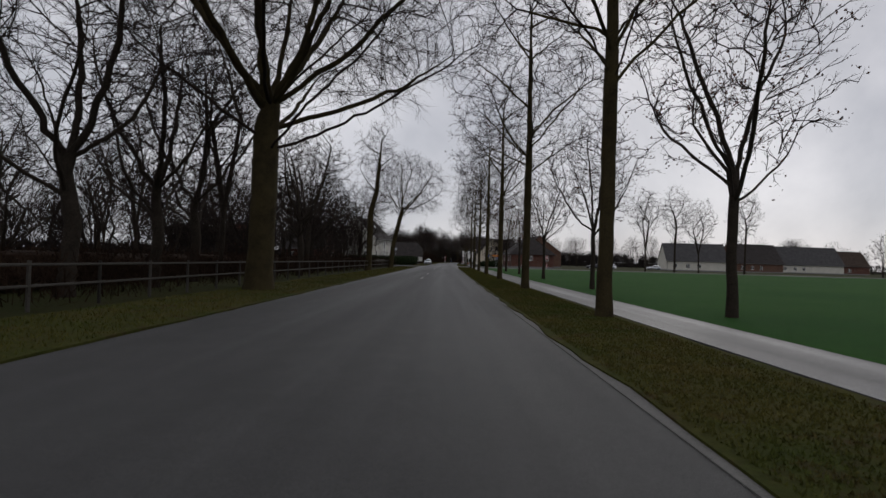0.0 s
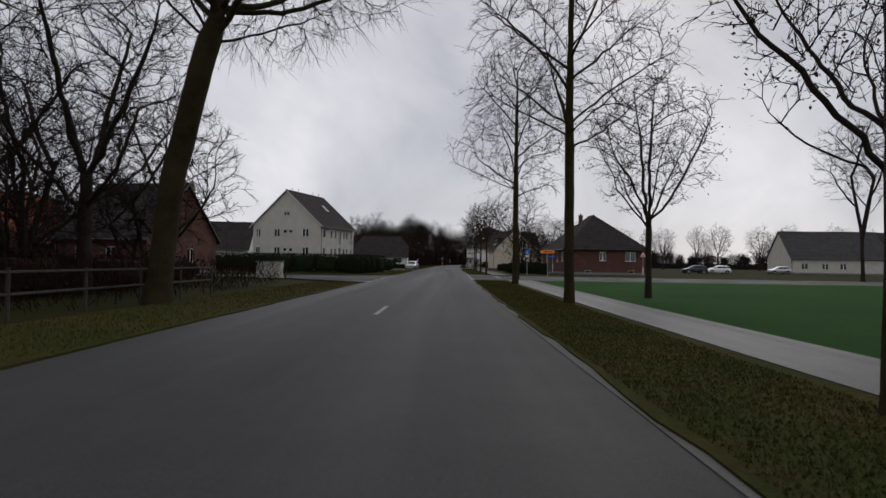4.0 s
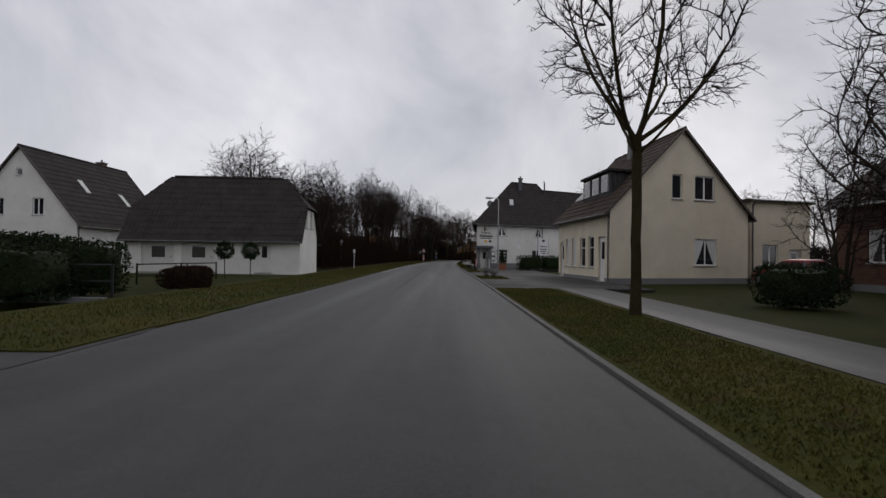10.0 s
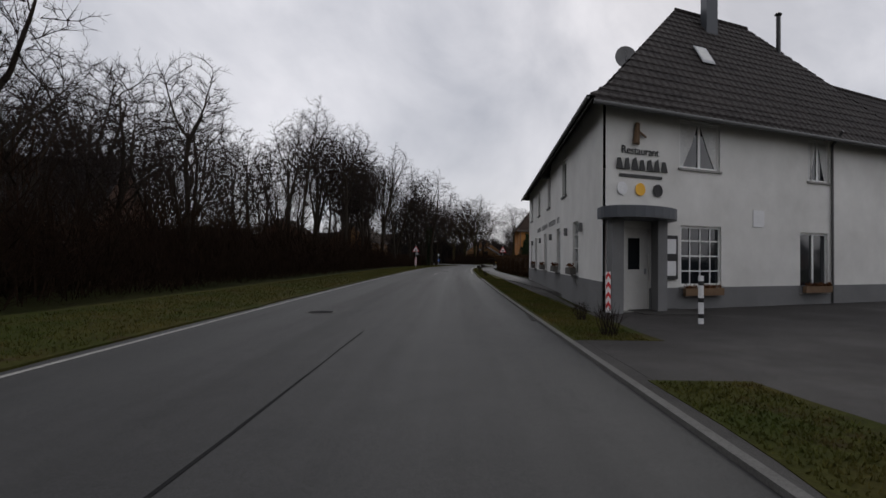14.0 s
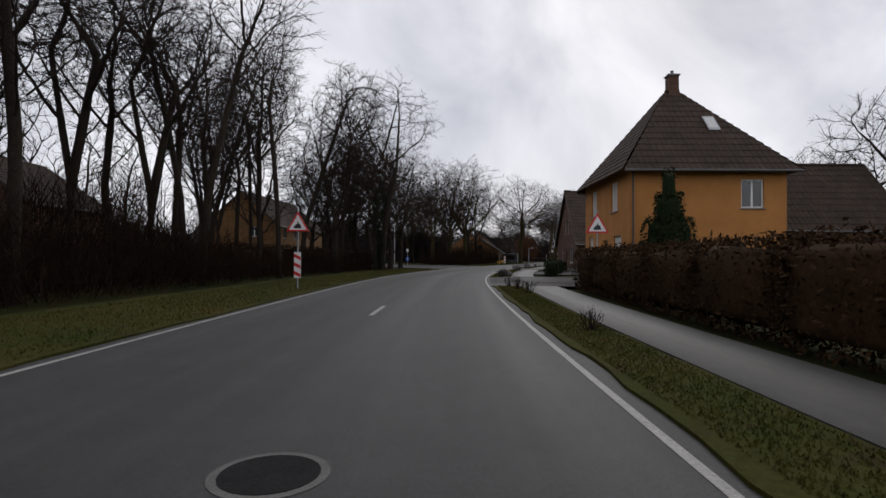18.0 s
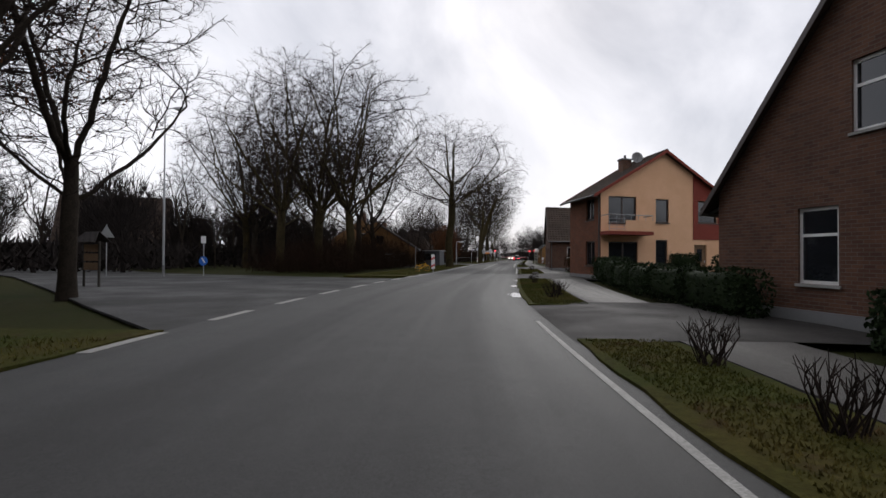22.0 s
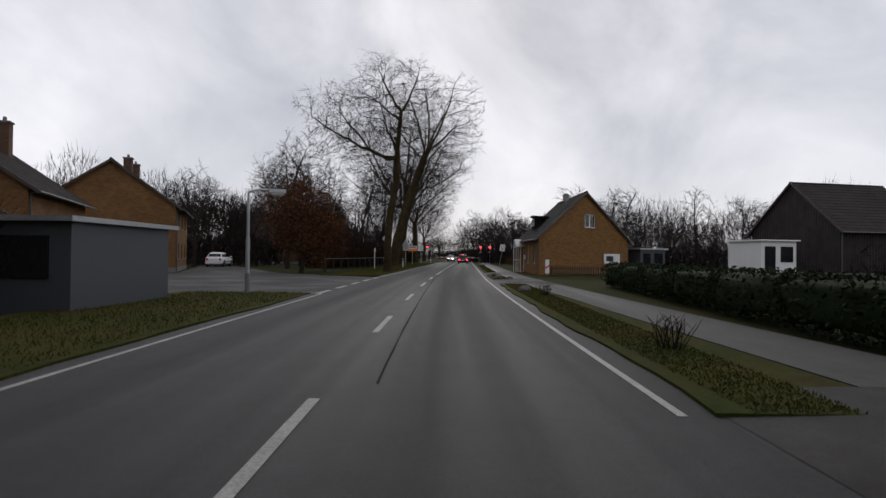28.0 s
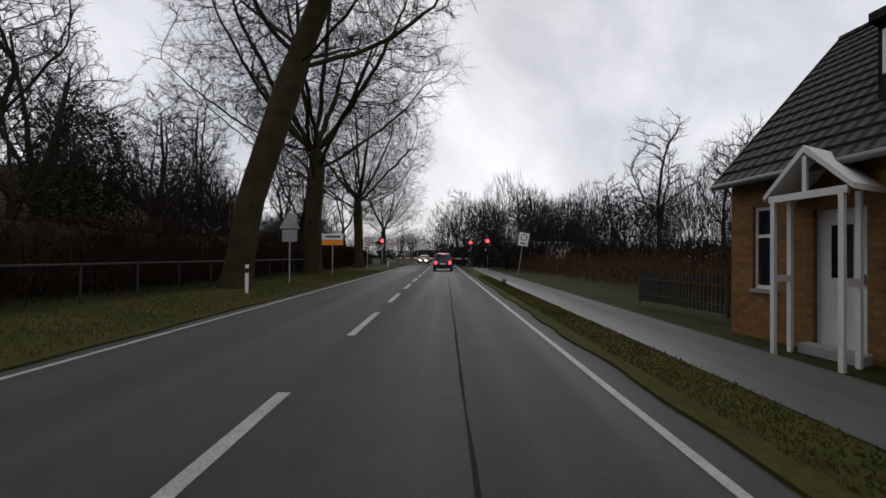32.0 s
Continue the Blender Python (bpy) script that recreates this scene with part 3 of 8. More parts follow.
# side roads, forecourts and drives
for nm, pts, mt, lab in (
    ("side_road", [(3.0, 108), (60, 106), (120, 112), (120, 120), (60, 117), (10, 122), (3.2, 127)], "asphalt_side", "wet asphalt side road with give-way blocks"),
    ("side_road", [(-4.3, 100), (-4.0, 118), (-9, 114), (-60, 116), (-60, 108), (-12, 107)], "asphalt_side", "asphalt side road between hedges"),
    ("forecourt", [(-3.4, 143), (-3.0, 162), (-4, 168), (-7.5, 168.4), (-7.5, 150), (-6.0, 146)], "asphalt_side", "worn asphalt parking bay"),
    ("forecourt", [(4.5, 176), (11.6, 176), (11.9, 195), (12.6, 208), (36, 217), (36, 231), (20.8, 223.3), (7.9, 217.85), (5.9, 217.5), (5.7, 208), (5.3, 192), (7.0, 190), (7.0, 186), (5.2, 186)], "paving", "dark block-paved forecourt with damp patches"),
    ("forecourt", [(7.0, 215), (9.6, 241), (7.9, 241), (5.5, 216)], "paving", "paved strip along the inn"),
    ("side_road", [(9.3, 317.0), (11.6, 323.0), (16.5, 339), (12, 342), (2, 350), (-14, 374), (-22, 368), (-5.5, 345), (2.0, 331), (5.8, 323.5)], "asphalt_side", "asphalt side road opening at a junction"),
    ("side_road", [(35.2, 384.5), (41.2, 399), (36, 407), (33, 432), (29.6, 432), (29.4, 408), (25.2, 402), (25.2, 391)], "asphalt_side", "asphalt side road between houses"),
    ("drive", [(11.2, 283.5), (13.5, 293), (18, 293), (16, 283)], "paving", "wet gravelly drive"),
    ("drive", [(14.2, 300.5), (17.2, 309), (20.5, 308), (19, 300)], "paving", "damp paved drive"),
):
    solo(nm, Geo().prism([(x, y, -0.06) for x, y in pts] if sum((pts[i][0] * pts[(i + 1) % len(pts)][1] - pts[(i + 1) % len(pts)][0] * pts[i][1]) for i in range(len(pts))) > 0 else [(x, y, -0.06) for x, y in pts][::-1], (0, 0, 0.058 if nm == "side_road" else 0.091 if len(pts) > 12 else 0.07)), mt, lab, "road" if nm == "side_road" else "paving", "structure")


# ---- houses ----
def win_parts(house, at, e, m, w, h, z0, style):
    """Frame, panes and sill for an opening: at is its lower left corner on the outer face, e along the wall, m outward."""
    def g_box(u0, u1, d0, d1, a0, a1):
        g = Geo()
        pts = [at + e * u - m * d for u, d in ((u0, d0), (u1, d0), (u1, d1), (u0, d1))]
        return g.prism([(p.x, p.y, a0) for p in pts], (0, 0, a1 - a0))
    fr = "frame_dark" if "d" in style else "frame"
    dep, t = 0.09, 0.07
    g = Geo()
    def q3(u, a, d):
        p = at + e * u - m * d
        return (p.x, p.y, z0 + a)
    ou, inn = [(0, 0), (w, 0), (w, h), (0, h)], [(t, t), (w - t, t), (w - t, h - t), (t, h - t)]
    for k in range(4):
        j = (k + 1) % 4
        for d, fl in ((dep, 1), (dep + 0.08, -1)):
            g.poly([q3(*ou[k], d), q3(*ou[j], d), q3(*inn[j], d), q3(*inn[k], d)][::fl])
        g.poly([q3(*inn[k], dep), q3(*inn[j], dep), q3(*inn[j], dep + 0.08), q3(*inn[k], dep + 0.08)])
    wd = part("window", g.welded(), fr, house)
    bars = []
    if "2" in style:
        bars.append((w / 2 - 0.05, w / 2 + 0.05, t, h - t))
    if "x" in style:
        bars += [(k * w / 4 - 0.018, k * w / 4 + 0.018, t, h - t) for k in (1, 2, 3)] + [(t, w - t, k * h / 4 - 0.018, k * h / 4 + 0.018) for k in (1, 2, 3)]
    if "h" in style:
        bars.append((t, w - t, h * 0.62, h * 0.62 + 0.06))
    for k, (u0, u1, a0, a1) in enumerate(bars):
        part("mullion", g_box(u0, u1, dep + 0.004 + 0.002 * k, dep + 0.075, z0 + a0, z0 + a1), fr, wd)
    inside = "shutter" if "s" in style else "glass"
    part("pane", g_box(t * 0.6, w - t * 0.6, dep + 0.03, dep + 0.045, z0 + t * 0.6, z0 + h - t * 0.6), inside, wd)
    if "c" in style:
        for u0, u1, lo in ((t, w / 2 - 0.05, t + 0.10), (w - t, w / 2 + 0.05, w - t - 0.10)):
            g = Geo()
            for d, fl in ((dep + 0.012, 1), (dep + 0.026, -1)):
                q = [q3(u0, t, d), q3(lo, t, d), q3((lo + u1) / 2, h * 0.45, d), q3(u1, h - t, d), q3(u0, h - t, d)]
                g.poly(q[::fl if u0 < u1 else -fl])
            part("curtain", g, "curtain", wd)
    if "o" not in style:
        part("sill", g_box(-0.06, w + 0.06, -0.07, dep, z0 - 0.06, z0 - 0.003), "plinth" if "g" in style else "kerb" if fr == "frame" else "frame_dark", wd)


def house(label, x, y, rz, W, D, eave, ridge, axis, wall, tile, wins=(), over=0.45, hip=0.0, hip_z=None, category="house", plinth=0.35, doors=(), chim=(), skylights=(), pipes=True, course=0.33, z=-0.1, pl_mat="plinth", fascia="frame_dark", name="house", walls_alt=None, skew=None, skip="", butt=0.0):
    """A walled block W x D with its south-west corner at (x, y): ridge along axis; hip: how far the ridge ends stand in; hip_z: height at which a half hip begins."""
    hs = thing(name, label, category, x, y, z, rz)
    cs = [Vector((0, 0)), Vector((W, 0)), Vector((W, D)), Vector((0, D))]
    span = W if axis == "y" else D
    length = D if axis == "y" else W
    slope = (ridge - eave) / (span / 2)
    for k, side in enumerate("SENW"):
        if side in skip:
            continue
        a, b = cs[k], cs[(k + 1) % 4]
        L = (b - a).length
        e = (b - a) / L
        m = Vector((e.y, -e.x))
        gable = (axis == "y") == (side in "SN")
        prof = [(0, eave), (L, eave)]
        if gable and hip == 0:
            prof = [(0, eave), (L / 2, ridge), (L, eave)]
        elif gable and hip_z:
            d = (hip_z - eave) / slope
            prof = [(0, eave), (d, hip_z), (L - d, hip_z), (L, eave)]
        top = lambda u: np.interp(u, [p[0] for p in prof], [p[1] for p in prof])
        ops = [(w[1], w[1] + w[3], w[2], w[2] + w[4]) for w in wins if w[0] == side] + [(d[1], d[1] + d[2], 0.12, 0.12 + d[3]) for d in doors if d[0] == side]
        us = sorted({0, L, *[p[0] for p in prof], *[o[0] for o in ops], *[o[1] for o in ops]})
        g = Geo()
        pt = lambda u, zz, d=0.0: (*(a + e * u - m * d), zz)
        for u0, u1 in zip(us, us[1:]):
            um = (u0 + u1) / 2
            zs = sorted({0.0, *[o[2] for o in ops if o[0] < um < o[1]], *[o[3] for o in ops if o[0] < um < o[1]]})
            for i, z0 in enumerate(zs):
                z1 = zs[i + 1] if i + 1 < len(zs) else None
                if any(o[0] < um < o[1] and o[2] <= z0 + 1e-6 and z1 and z1 <= o[3] + 1e-6 for o in ops):
                    continue
                zz = (z1, z1) if z1 else (top(u0), top(u1))
                g.poly([pt(u0, z0), pt(u1, z0), pt(u1, zz[1]), pt(u0, zz[0])], [(u0, z0), (u1, z0), (u1, zz[1]), (u0, zz[0])])
        for u0, u1, z0, z1 in ops:
            r = 0.3
            for q in ([(u0, z0, 0), (u0, z1, 0), (u0, z1, r), (u0, z0, r)], [(u1, z0, 0), (u1, z0, r), (u1, z1, r), (u1, z1, 0)], [(u0, z1, 0), (u1, z1, 0), (u1, z1, r), (u0, z1, r)], [(u0, z0, 0), (u0, z0, r), (u1, z0, r), (u1, z0, 0)]):
                g.poly([pt(u, zz, d) for u, zz, d in q], [(u + d, zz) for u, zz, d in q])
            g.poly([pt(u0, z0, r), pt(u1, z0, r), pt(u1, z1, r), pt(u0, z1, r)])
        part("wall", g, (walls_alt or {}).get(side, wall), hs)
        if plinth:
            gp = Geo()
            cuts = sorted([(d[1], d[1] + d[2]) for d in doors if d[0] == side])
            u = 0.0
            for c0, c1 in cuts + [(L, L)]:
                if c0 - u > 0.05:
                    q = [a + e * u + m * 0.03, a + e * c0 + m * 0.03, a + e * c0 - m * 0.02, a + e * u - m * 0.02]
                    gp.prism([(p.x, p.y, 0) for p in q], (0, 0, plinth))
                u = c1
            part("plinth", gp, pl_mat, hs)
        for w in wins:
            if w[0] == side:
                win_parts(hs, a + e * w[1], e, m, w[3], w[4], w[2], w[5] if len(w) > 5 else "2")
        for d in doors:
            if d[0] == side:
                at = a + e * d[1]
                q = [at - m * 0.12, at + e * d[2] - m * 0.12, at + e * d[2] - m * 0.18, at - m * 0.18]
                dr = part("door", Geo().prism([(p.x, p.y, 0.12) for p in q], (0, 0, d[3])), d[4], hs)
                q = [at + e * (d[2] * 0.3) - m * 0.105, at + e * (d[2] * 0.7) - m * 0.105, at + e * (d[2] * 0.7) - m * 0.119, at + e * (d[2] * 0.3) - m * 0.119]
                part("door_pane", Geo().prism([(p.x, p.y, 0.12 + d[3] * 0.5) for p in q], (0, 0, d[3] * 0.38)), "glass", dr)
                q = [at + e * (d[2] * 0.86) - m * 0.06, at + e * (d[2] * 0.92) - m * 0.06, at + e * (d[2] * 0.92) - m * 0.12, at + e * (d[2] * 0.86) - m * 0.12]
                part("door_handle", Geo().prism([(p.x, p.y, 1.1) for p in q], (0, 0, 0.14)), "metal", dr)
                q = [at - e * 0.1 + m * 0.35, at + e * (d[2] + 0.1) + m * 0.35, at + e * (d[2] + 0.1) + m * 0.0, at - e * 0.1 + m * 0.0]
                part("doorstep", Geo().prism([(p.x, p.y, -0.02) for p in q], (0, 0, 0.16)), "kerb", hs)
    # roof: courses of tiles, each lapping over the one below
    def rp(u, s, zz):
        return (u, s, zz) if axis == "x" else (s, u, zz)
    half = span / 2
    n = max(4, int((half + over) / course))
    for flip in (1, -1):
        g = Geo()
        for k in range(n):
            s0, s1 = -over + (half + over) * k / n, -over + (half + over) * (k + 1) / n
            def ext(s):
                zz = eave + s * slope
                if hip and hip_z is None:
                    d = max(-over, s * hip / half)
                    return -butt if butt and s > 0.25 else d, length - d
                if hip and zz > hip_z:
                    d = -over * 0.6 + hip * (zz - hip_z) / (ridge - hip_z)
                    return d, length - d
                return -over * 0.6, length + over * 0.6
            z0, z1 = eave + s0 * slope + 0.10, eave + s1 * slope + 0.045
            (a0, b0), (a1, b1) = ext(s0), ext(s1)
            c0, c1 = (s0, s1) if flip == 1 else (span - s0, span - s1)
            q = [rp(a0, c0, z0), rp(b0, c0, z0), rp(b1, c1, z1), rp(a1, c1, z1)]
            lo = [rp(a0, c0, z0 - 0.055), rp(b0, c0, z0 - 0.055)]
            sd = math.hypot(1, slope)
            uq = [(a0, s0 * sd), (b0, s0 * sd), (b1, s1 * sd), (a1, s1 * sd)]
            g.poly(q if (flip == 1) == (axis == "x") else q[::-1], uq if (flip == 1) == (axis == "x") else uq[::-1])
            g.poly([lo[0], lo[1], q[1], q[0]])
        s0 = -over
        e0, e1 = (s0, half) if flip == 1 else (span - s0, span - half)
        (a0, b0), (a1, b1) = ext(s0), ext(half)
        under = [rp(a0, e0, eave + s0 * slope + 0.045), rp(b0, e0, eave + s0 * slope + 0.045), rp(b1, e1, ridge - 0.06), rp(a1, e1, ridge - 0.06)]
        if not hip_z:
            g.poly(under)
        rf = part("roof", g.welded(), tile, hs)
        gz = eave - over * slope + 0.02
        c = -over - 0.05 if flip == 1 else span + over + 0.05
        (a0, b0) = ext(-over)
        gg = Geo().tube(rp(a0, c, gz), rp(b0, c, gz), 0.06, 0.06, 8)
        part("gutter", gg, "gutter", rf)
        c2 = -0.06 if flip == 1 else span + 0.06
        if pipes:
            part("downpipe", Geo().tube(rp(0.15, c2, 0.05), rp(0.15, c2, eave - 0.35), 0.045, 0.045, 8).tube(rp(0.15, c2, eave - 0.35), rp(0.15, c, gz), 0.045, 0.045, 8), "gutter", hs)
        if not hip:
            for u in (-over * 0.6 - 0.02, length + over * 0.6 + 0.02):
                z0 = eave - over * slope
                cc = (-over, half) if flip == 1 else (span + over, span - half)
                gf = Geo()
                q = [rp(u, cc[0], z0 - 0.08), rp(u, cc[1], ridge - 0.08), rp(u, cc[1], ridge + 0.11), rp(u, cc[0], z0 + 0.11)]
                d = rp(0.03, 0, 0)
                gf.prism(q, d)
                part("bargeboard", gf, fascia, hs)
    if hip:
        for end in (1,) if butt else (0, 1):
            g = Geo()
            zb = hip_z if hip_z else eave
            hw = (half - (zb - eave) / slope) if hip_z else half
            k_n = max(3, int(((ridge - zb) ** 2 + hip ** 2) ** 0.5 / course))
            ov = over * (0.6 if hip_z else 1.0)
            for k in range(k_n):
                f0, f1 = k / k_n, (k + 1) / k_n
                w0, w1 = hw * (1 - f0), hw * (1 - f1)
                ex = 0 if hip_z else over
                w0, w1 = w0 + ex * (1 - f0), w1 + ex * (1 - f1)
                u0, u1 = -ov + (hip + ov) * f0, -ov + (hip + ov) * f1
                zl = zb - (0 if hip_z else over * slope)
                z0, z1 = zl + (ridge - zl) * f0 + 0.105, zl + (ridge - zl) * f1 + 0.045
                if end:
                    u0, u1 = length - u0, length - u1
                q = [rp(u0, half - w0, z0), rp(u0, half + w0, z0), rp(u1, half + w1, z1), rp(u1, half - w1, z1)]
                g.poly(q, [(half - w0, f0 * 5), (half + w0, f0 * 5), (half + w1, f1 * 5), (half - w1, f1 * 5)]), g.poly([(p[0], p[1], p[2] - 0.06) for p in q[:2]] + q[1::-1])
            part("roof_hip", g.welded(), tile, hs)
    r0 = hip if hip else -over * 0.6
    part("ridge_tile", Geo().tube(rp(-butt if butt else r0, half, ridge + 0.05), rp(length - r0, half, ridge + 0.05), 0.11, 0.11, 8), tile, hs)
    for cx, cy, w, top_z, mt in chim:
        ch = part("chimney", Geo().box(cx - w / 2, cy - w / 2, eave, cx + w / 2, cy + w / 2, top_z), mt, hs)
        part("chimney_cap", Geo().box(cx - w / 2 - 0.06, cy - w / 2 - 0.06, top_z - 0.003, cx + w / 2 + 0.06, cy + w / 2 + 0.06, top_z + 0.09).tube((cx, cy, top_z + 0.09), (cx, cy, top_z + 0.35), 0.11, 0.09, 8), "plinth", ch)
    for flip, u, s, w, h in skylights:
        q0, q1 = eave + s * slope + 0.16, eave + (s + h) * slope + 0.16
        c0, c1 = (s, s + h) if flip == 1 else (span - s, span - s - h)
        q = [rp(u, c0, q0), rp(u + w, c0, q0), rp(u + w, c1, q1), rp(u, c1, q1)]
        sk = part("skylight", Geo().prism(q, (0, 0, 0.06)), "metal", hs)
        ins = [Vector(p) for p in q]
        mid = sum(ins, Vector()) / 4
        part("pane", Geo().prism([tuple(mid + (p - mid) * 0.8 + Vector((0, 0, 0.05))) for p in ins], (0, 0, 0.015)), "curtain", sk)
    if skew:
        hs["skew_x"], hs["skew_y"] = skew
    return hs


def settle_plan(hs):
    """Houses whose corners are not square: the plan's two directions, in degrees from east and from north."""
    if "skew_x" in hs.keys():
        a, b = radians(hs["skew_x"]), radians(hs["skew_y"])
        k = Matrix(((math.cos(a), -math.sin(b), 0, 0), (math.sin(a), math.cos(b), 0, 0), (0, 0, 1, 0), (0, 0, 0, 1)))
        for o in hs.children_recursive:
            o.data.transform(k)
        del hs["skew_x"], hs["skew_y"]


def dish(hs, p, r=0.42, aim=(-0.3, -0.9, 0.3)):
    """A satellite dish on a short mast at p."""
    p, d = Vector(p), Vector(aim).normalized()
    a = d.orthogonal().normalized()
    b = d.cross(a)
    g = Geo()
    rings = [[p + Vector((0, 0, 0.5)) + d * (0.12 * f * f) + (a * math.cos(k * math.pi / 8) + b * math.sin(k * math.pi / 8)) * r * f for k in range(16)] for f in (0.05, 0.5, 1.0)]
    for r0, r1 in zip(rings, rings[1:]):
        for k in range(16):
            g.poly([r0[k], r0[(k + 1) % 16], r1[(k + 1) % 16], r1[k]])
    part("satellite_dish", g, "plinth", hs, "grey satellite dish", True)
    part("dish_mast", Geo().tube(p - Vector((0, 0, 0.3)), p + Vector((0, 0, 0.55)), 0.025, 0.025, 6).tube(p + Vector((0, 0, 0.3)), p + Vector((0, 0, 0.5)) + d * 0.4, 0.012, 0.012, 5), "metal", hs)


H = {}
H["flats"] = house("three-storey cream rendered apartment house with dark tiled gable roof", -31.95, 159.4, -16.6, 13, 12.3, 9.3, 15.1, "y", "beige_wall", "tile_dark", z=-2.0,
    wins=[("S", u, zz if w > 0.8 else zz + 0.65, w, 1.4 if w > 0.8 else 0.6, "2" if w > 0.8 else "") for zz in (4.1, 7.2) for u, w in ((0.5, 0.85), (4.1, 1.1), (5.8, 0.75), (6.9, 0.75), (9.5, 1.2))] + [("S", 5.9, 10.8, 1.1, 0.7, "2")] +
    [("E", u, zz, 0.8 if u < 1 else 0.66, 1.35, "") for zz in (4.1, 7.2) for u in (0.9, 3.5, 4.9, 8.2, 9.3, 11.1)] + [("E", 6.3, zz, 1.1, 2.2, "2h") for zz in (3.4, 6.3)], over=0.55, fascia="white_wood", skylights=[(-1, 7.6, 3.0, 0.8, 1.2)], plinth=0,
    doors=[("E", 8.75, 1.35, 2.0, "white"), ("E", 10.5, 1.35, 2.0, "white")])
for u in (8.45, 10.15, 11.9):
    part("pier", Geo().box(13.004, u, 0, 13.12, u + 0.28, 2.25), "red_panel", H["flats"], "dark red painted garage pier")
part("basement_band", Geo().box(13.003, 0, 2.3, 13.05, 12.3, 2.42), "plinth", H["flats"])
for yy in (6.05, 7.6):
    part("stair_trim", Geo().box(13.003, yy, 2.9, 13.05, yy + 0.1, 8.3), "frame", H["flats"])
for yy in (1.5, 3.5, 8.5, 10.5):
    part("snow_guard", Geo().tube((6.5, yy, 15.1), (6.5, yy, 15.75), 0.05, 0.04, 6), "black", H["flats"])
H["farm"] = house("white gabled farmhouse with a steep dark roof", -36.2, 198.3, -3, 9.6, 14, 4.0, 10.0, "y", "white_wall", "tile_dark",
    wins=[("S", 2.6, 4.4, 0.9, 1.4, "2"), ("S", 5.9, 4.4, 0.9, 1.4, "2"), ("S", 1.2, 1.0, 1.0, 1.5, "2"), ("S", 7.2, 1.0, 1.0, 1.9, "2"), ("E", 2, 1, 1, 1.4, "2"), ("E", 5, 1, 1, 1.4, "2"), ("S", 4.5, 7.6, 0.5, 0.6, "")], skylights=[(-1, 4, 2, 0.6, 0.9), (-1, 9, 1.4, 0.6, 0.9)], chim=[(3.6, 12, 0.7, 10.6, "brick_brown")])
H["barn"] = house("low white barn with a brown tiled half-hipped roof", -19.7, 192.0, 1.5, 12.3, 6.9, 2.85, 7.3, "x", "white_wall", "tile_dark",
    wins=[("E", 1.9, 3.5, 0.85, 1.3, "h"), ("E", 3.9, 3.5, 0.85, 1.3, "h")], hip=2.0, hip_z=4.9, doors=[("S", 1.2, 2.3, 2.05, "shutter"), ("S", 4.0, 2.3, 2.05, "shutter"), ("S", 9.3, 0.95, 2.15, "white_wood")], category="barn", plinth=0)
H["cream"] = house("cream rendered house with brown tiled roof and grey dormer", 11.9, 182.8, 0, 10.2, 10.2, 4.3, 9.1, "y", "cream_wall", "tile_brown",
    wins=[("S", 4.3, 5.0, 0.75, 1.45, ""), ("S", 6.0, 5.0, 1.5, 1.45, "2"), ("S", 6.0, 1.1, 1.7, 1.6, "2c"), ("W", 1.75, 0.9, 0.95, 1.9, "s"), ("W", 3.2, 0.9, 0.95, 1.9, "s"), ("W", 5.0, 0.9, 1.0, 1.9, "h"), ("W", 6.6, 0.9, 1.0, 1.9, "h")],
    doors=[("W", 8.4, 1.05, 2.6, "white_wood"), ("W", 0.4, 0.9, 2.5, "white_wood")], skew=(18, 2), chim=[(4.6, 6.4, 0.5, 9.7, "plinth")], skylights=[(1, 8.1, 1.2, 0.7, 1.0), (1, 9.1, 1.2, 0.6, 1.0)], pl_mat="plinth")
H["annex"] = house("flat-roofed cream annex beside a house", 22.5, 187.2, 15, 5.0, 8, 5.3, 5.5, "x", "cream_wall", "tile_grey", wins=[("S", 1.0, 1.0, 1.3, 1.5, "2")], doors=[("S", 3.2, 1.1, 2.1, "white_wood")], over=0.25, category="annex", name="house_annex", plinth=0.3)
H["inn"] = house("white rendered inn with dark tiled hipped roof", 7.75, 217.9, 0, 14.2, 11, 5.9, 11.4, "x", "white_wall", "tile_dark",
    wins=[("S", 2.6, 4.05, 1.6, 1.35, "2c"), ("S", 2.65, 0.75, 1.6, 1.7, "x"), ("S", 8.2, 4.05, 1.1, 1.35, "2c"), ("S", 7.8, 0.5, 1.4, 1.9, "2")], hip=5.0, over=0.6, category="inn", plinth=0.72, chim=[(6.4, 4.6, 0.6, 11.9, "canopy")], skylights=[(1, 4.6, 2.0, 0.6, 0.8)], skew=(23, -5.5), skip="W", pipes=False, doors=[("S", 0.5, 1.0, 2.2, "white_wood")])
H["inn_wing"] = house("white lower wing of an inn with a large dark roof", 20.5, 225.3, 0, 12, 11.5, 4.0, 10.9, "x", "white_wall", "tile_dark",
    wins=[("S", 1.9, 0.6, 0.9, 1.9, "2"), ("S", 0.4, 0.6, 0.8, 1.6, "")], hip=2.2, over=0.35, category="inn", name="inn_wing", skew=(26, -5.5), butt=5.0)
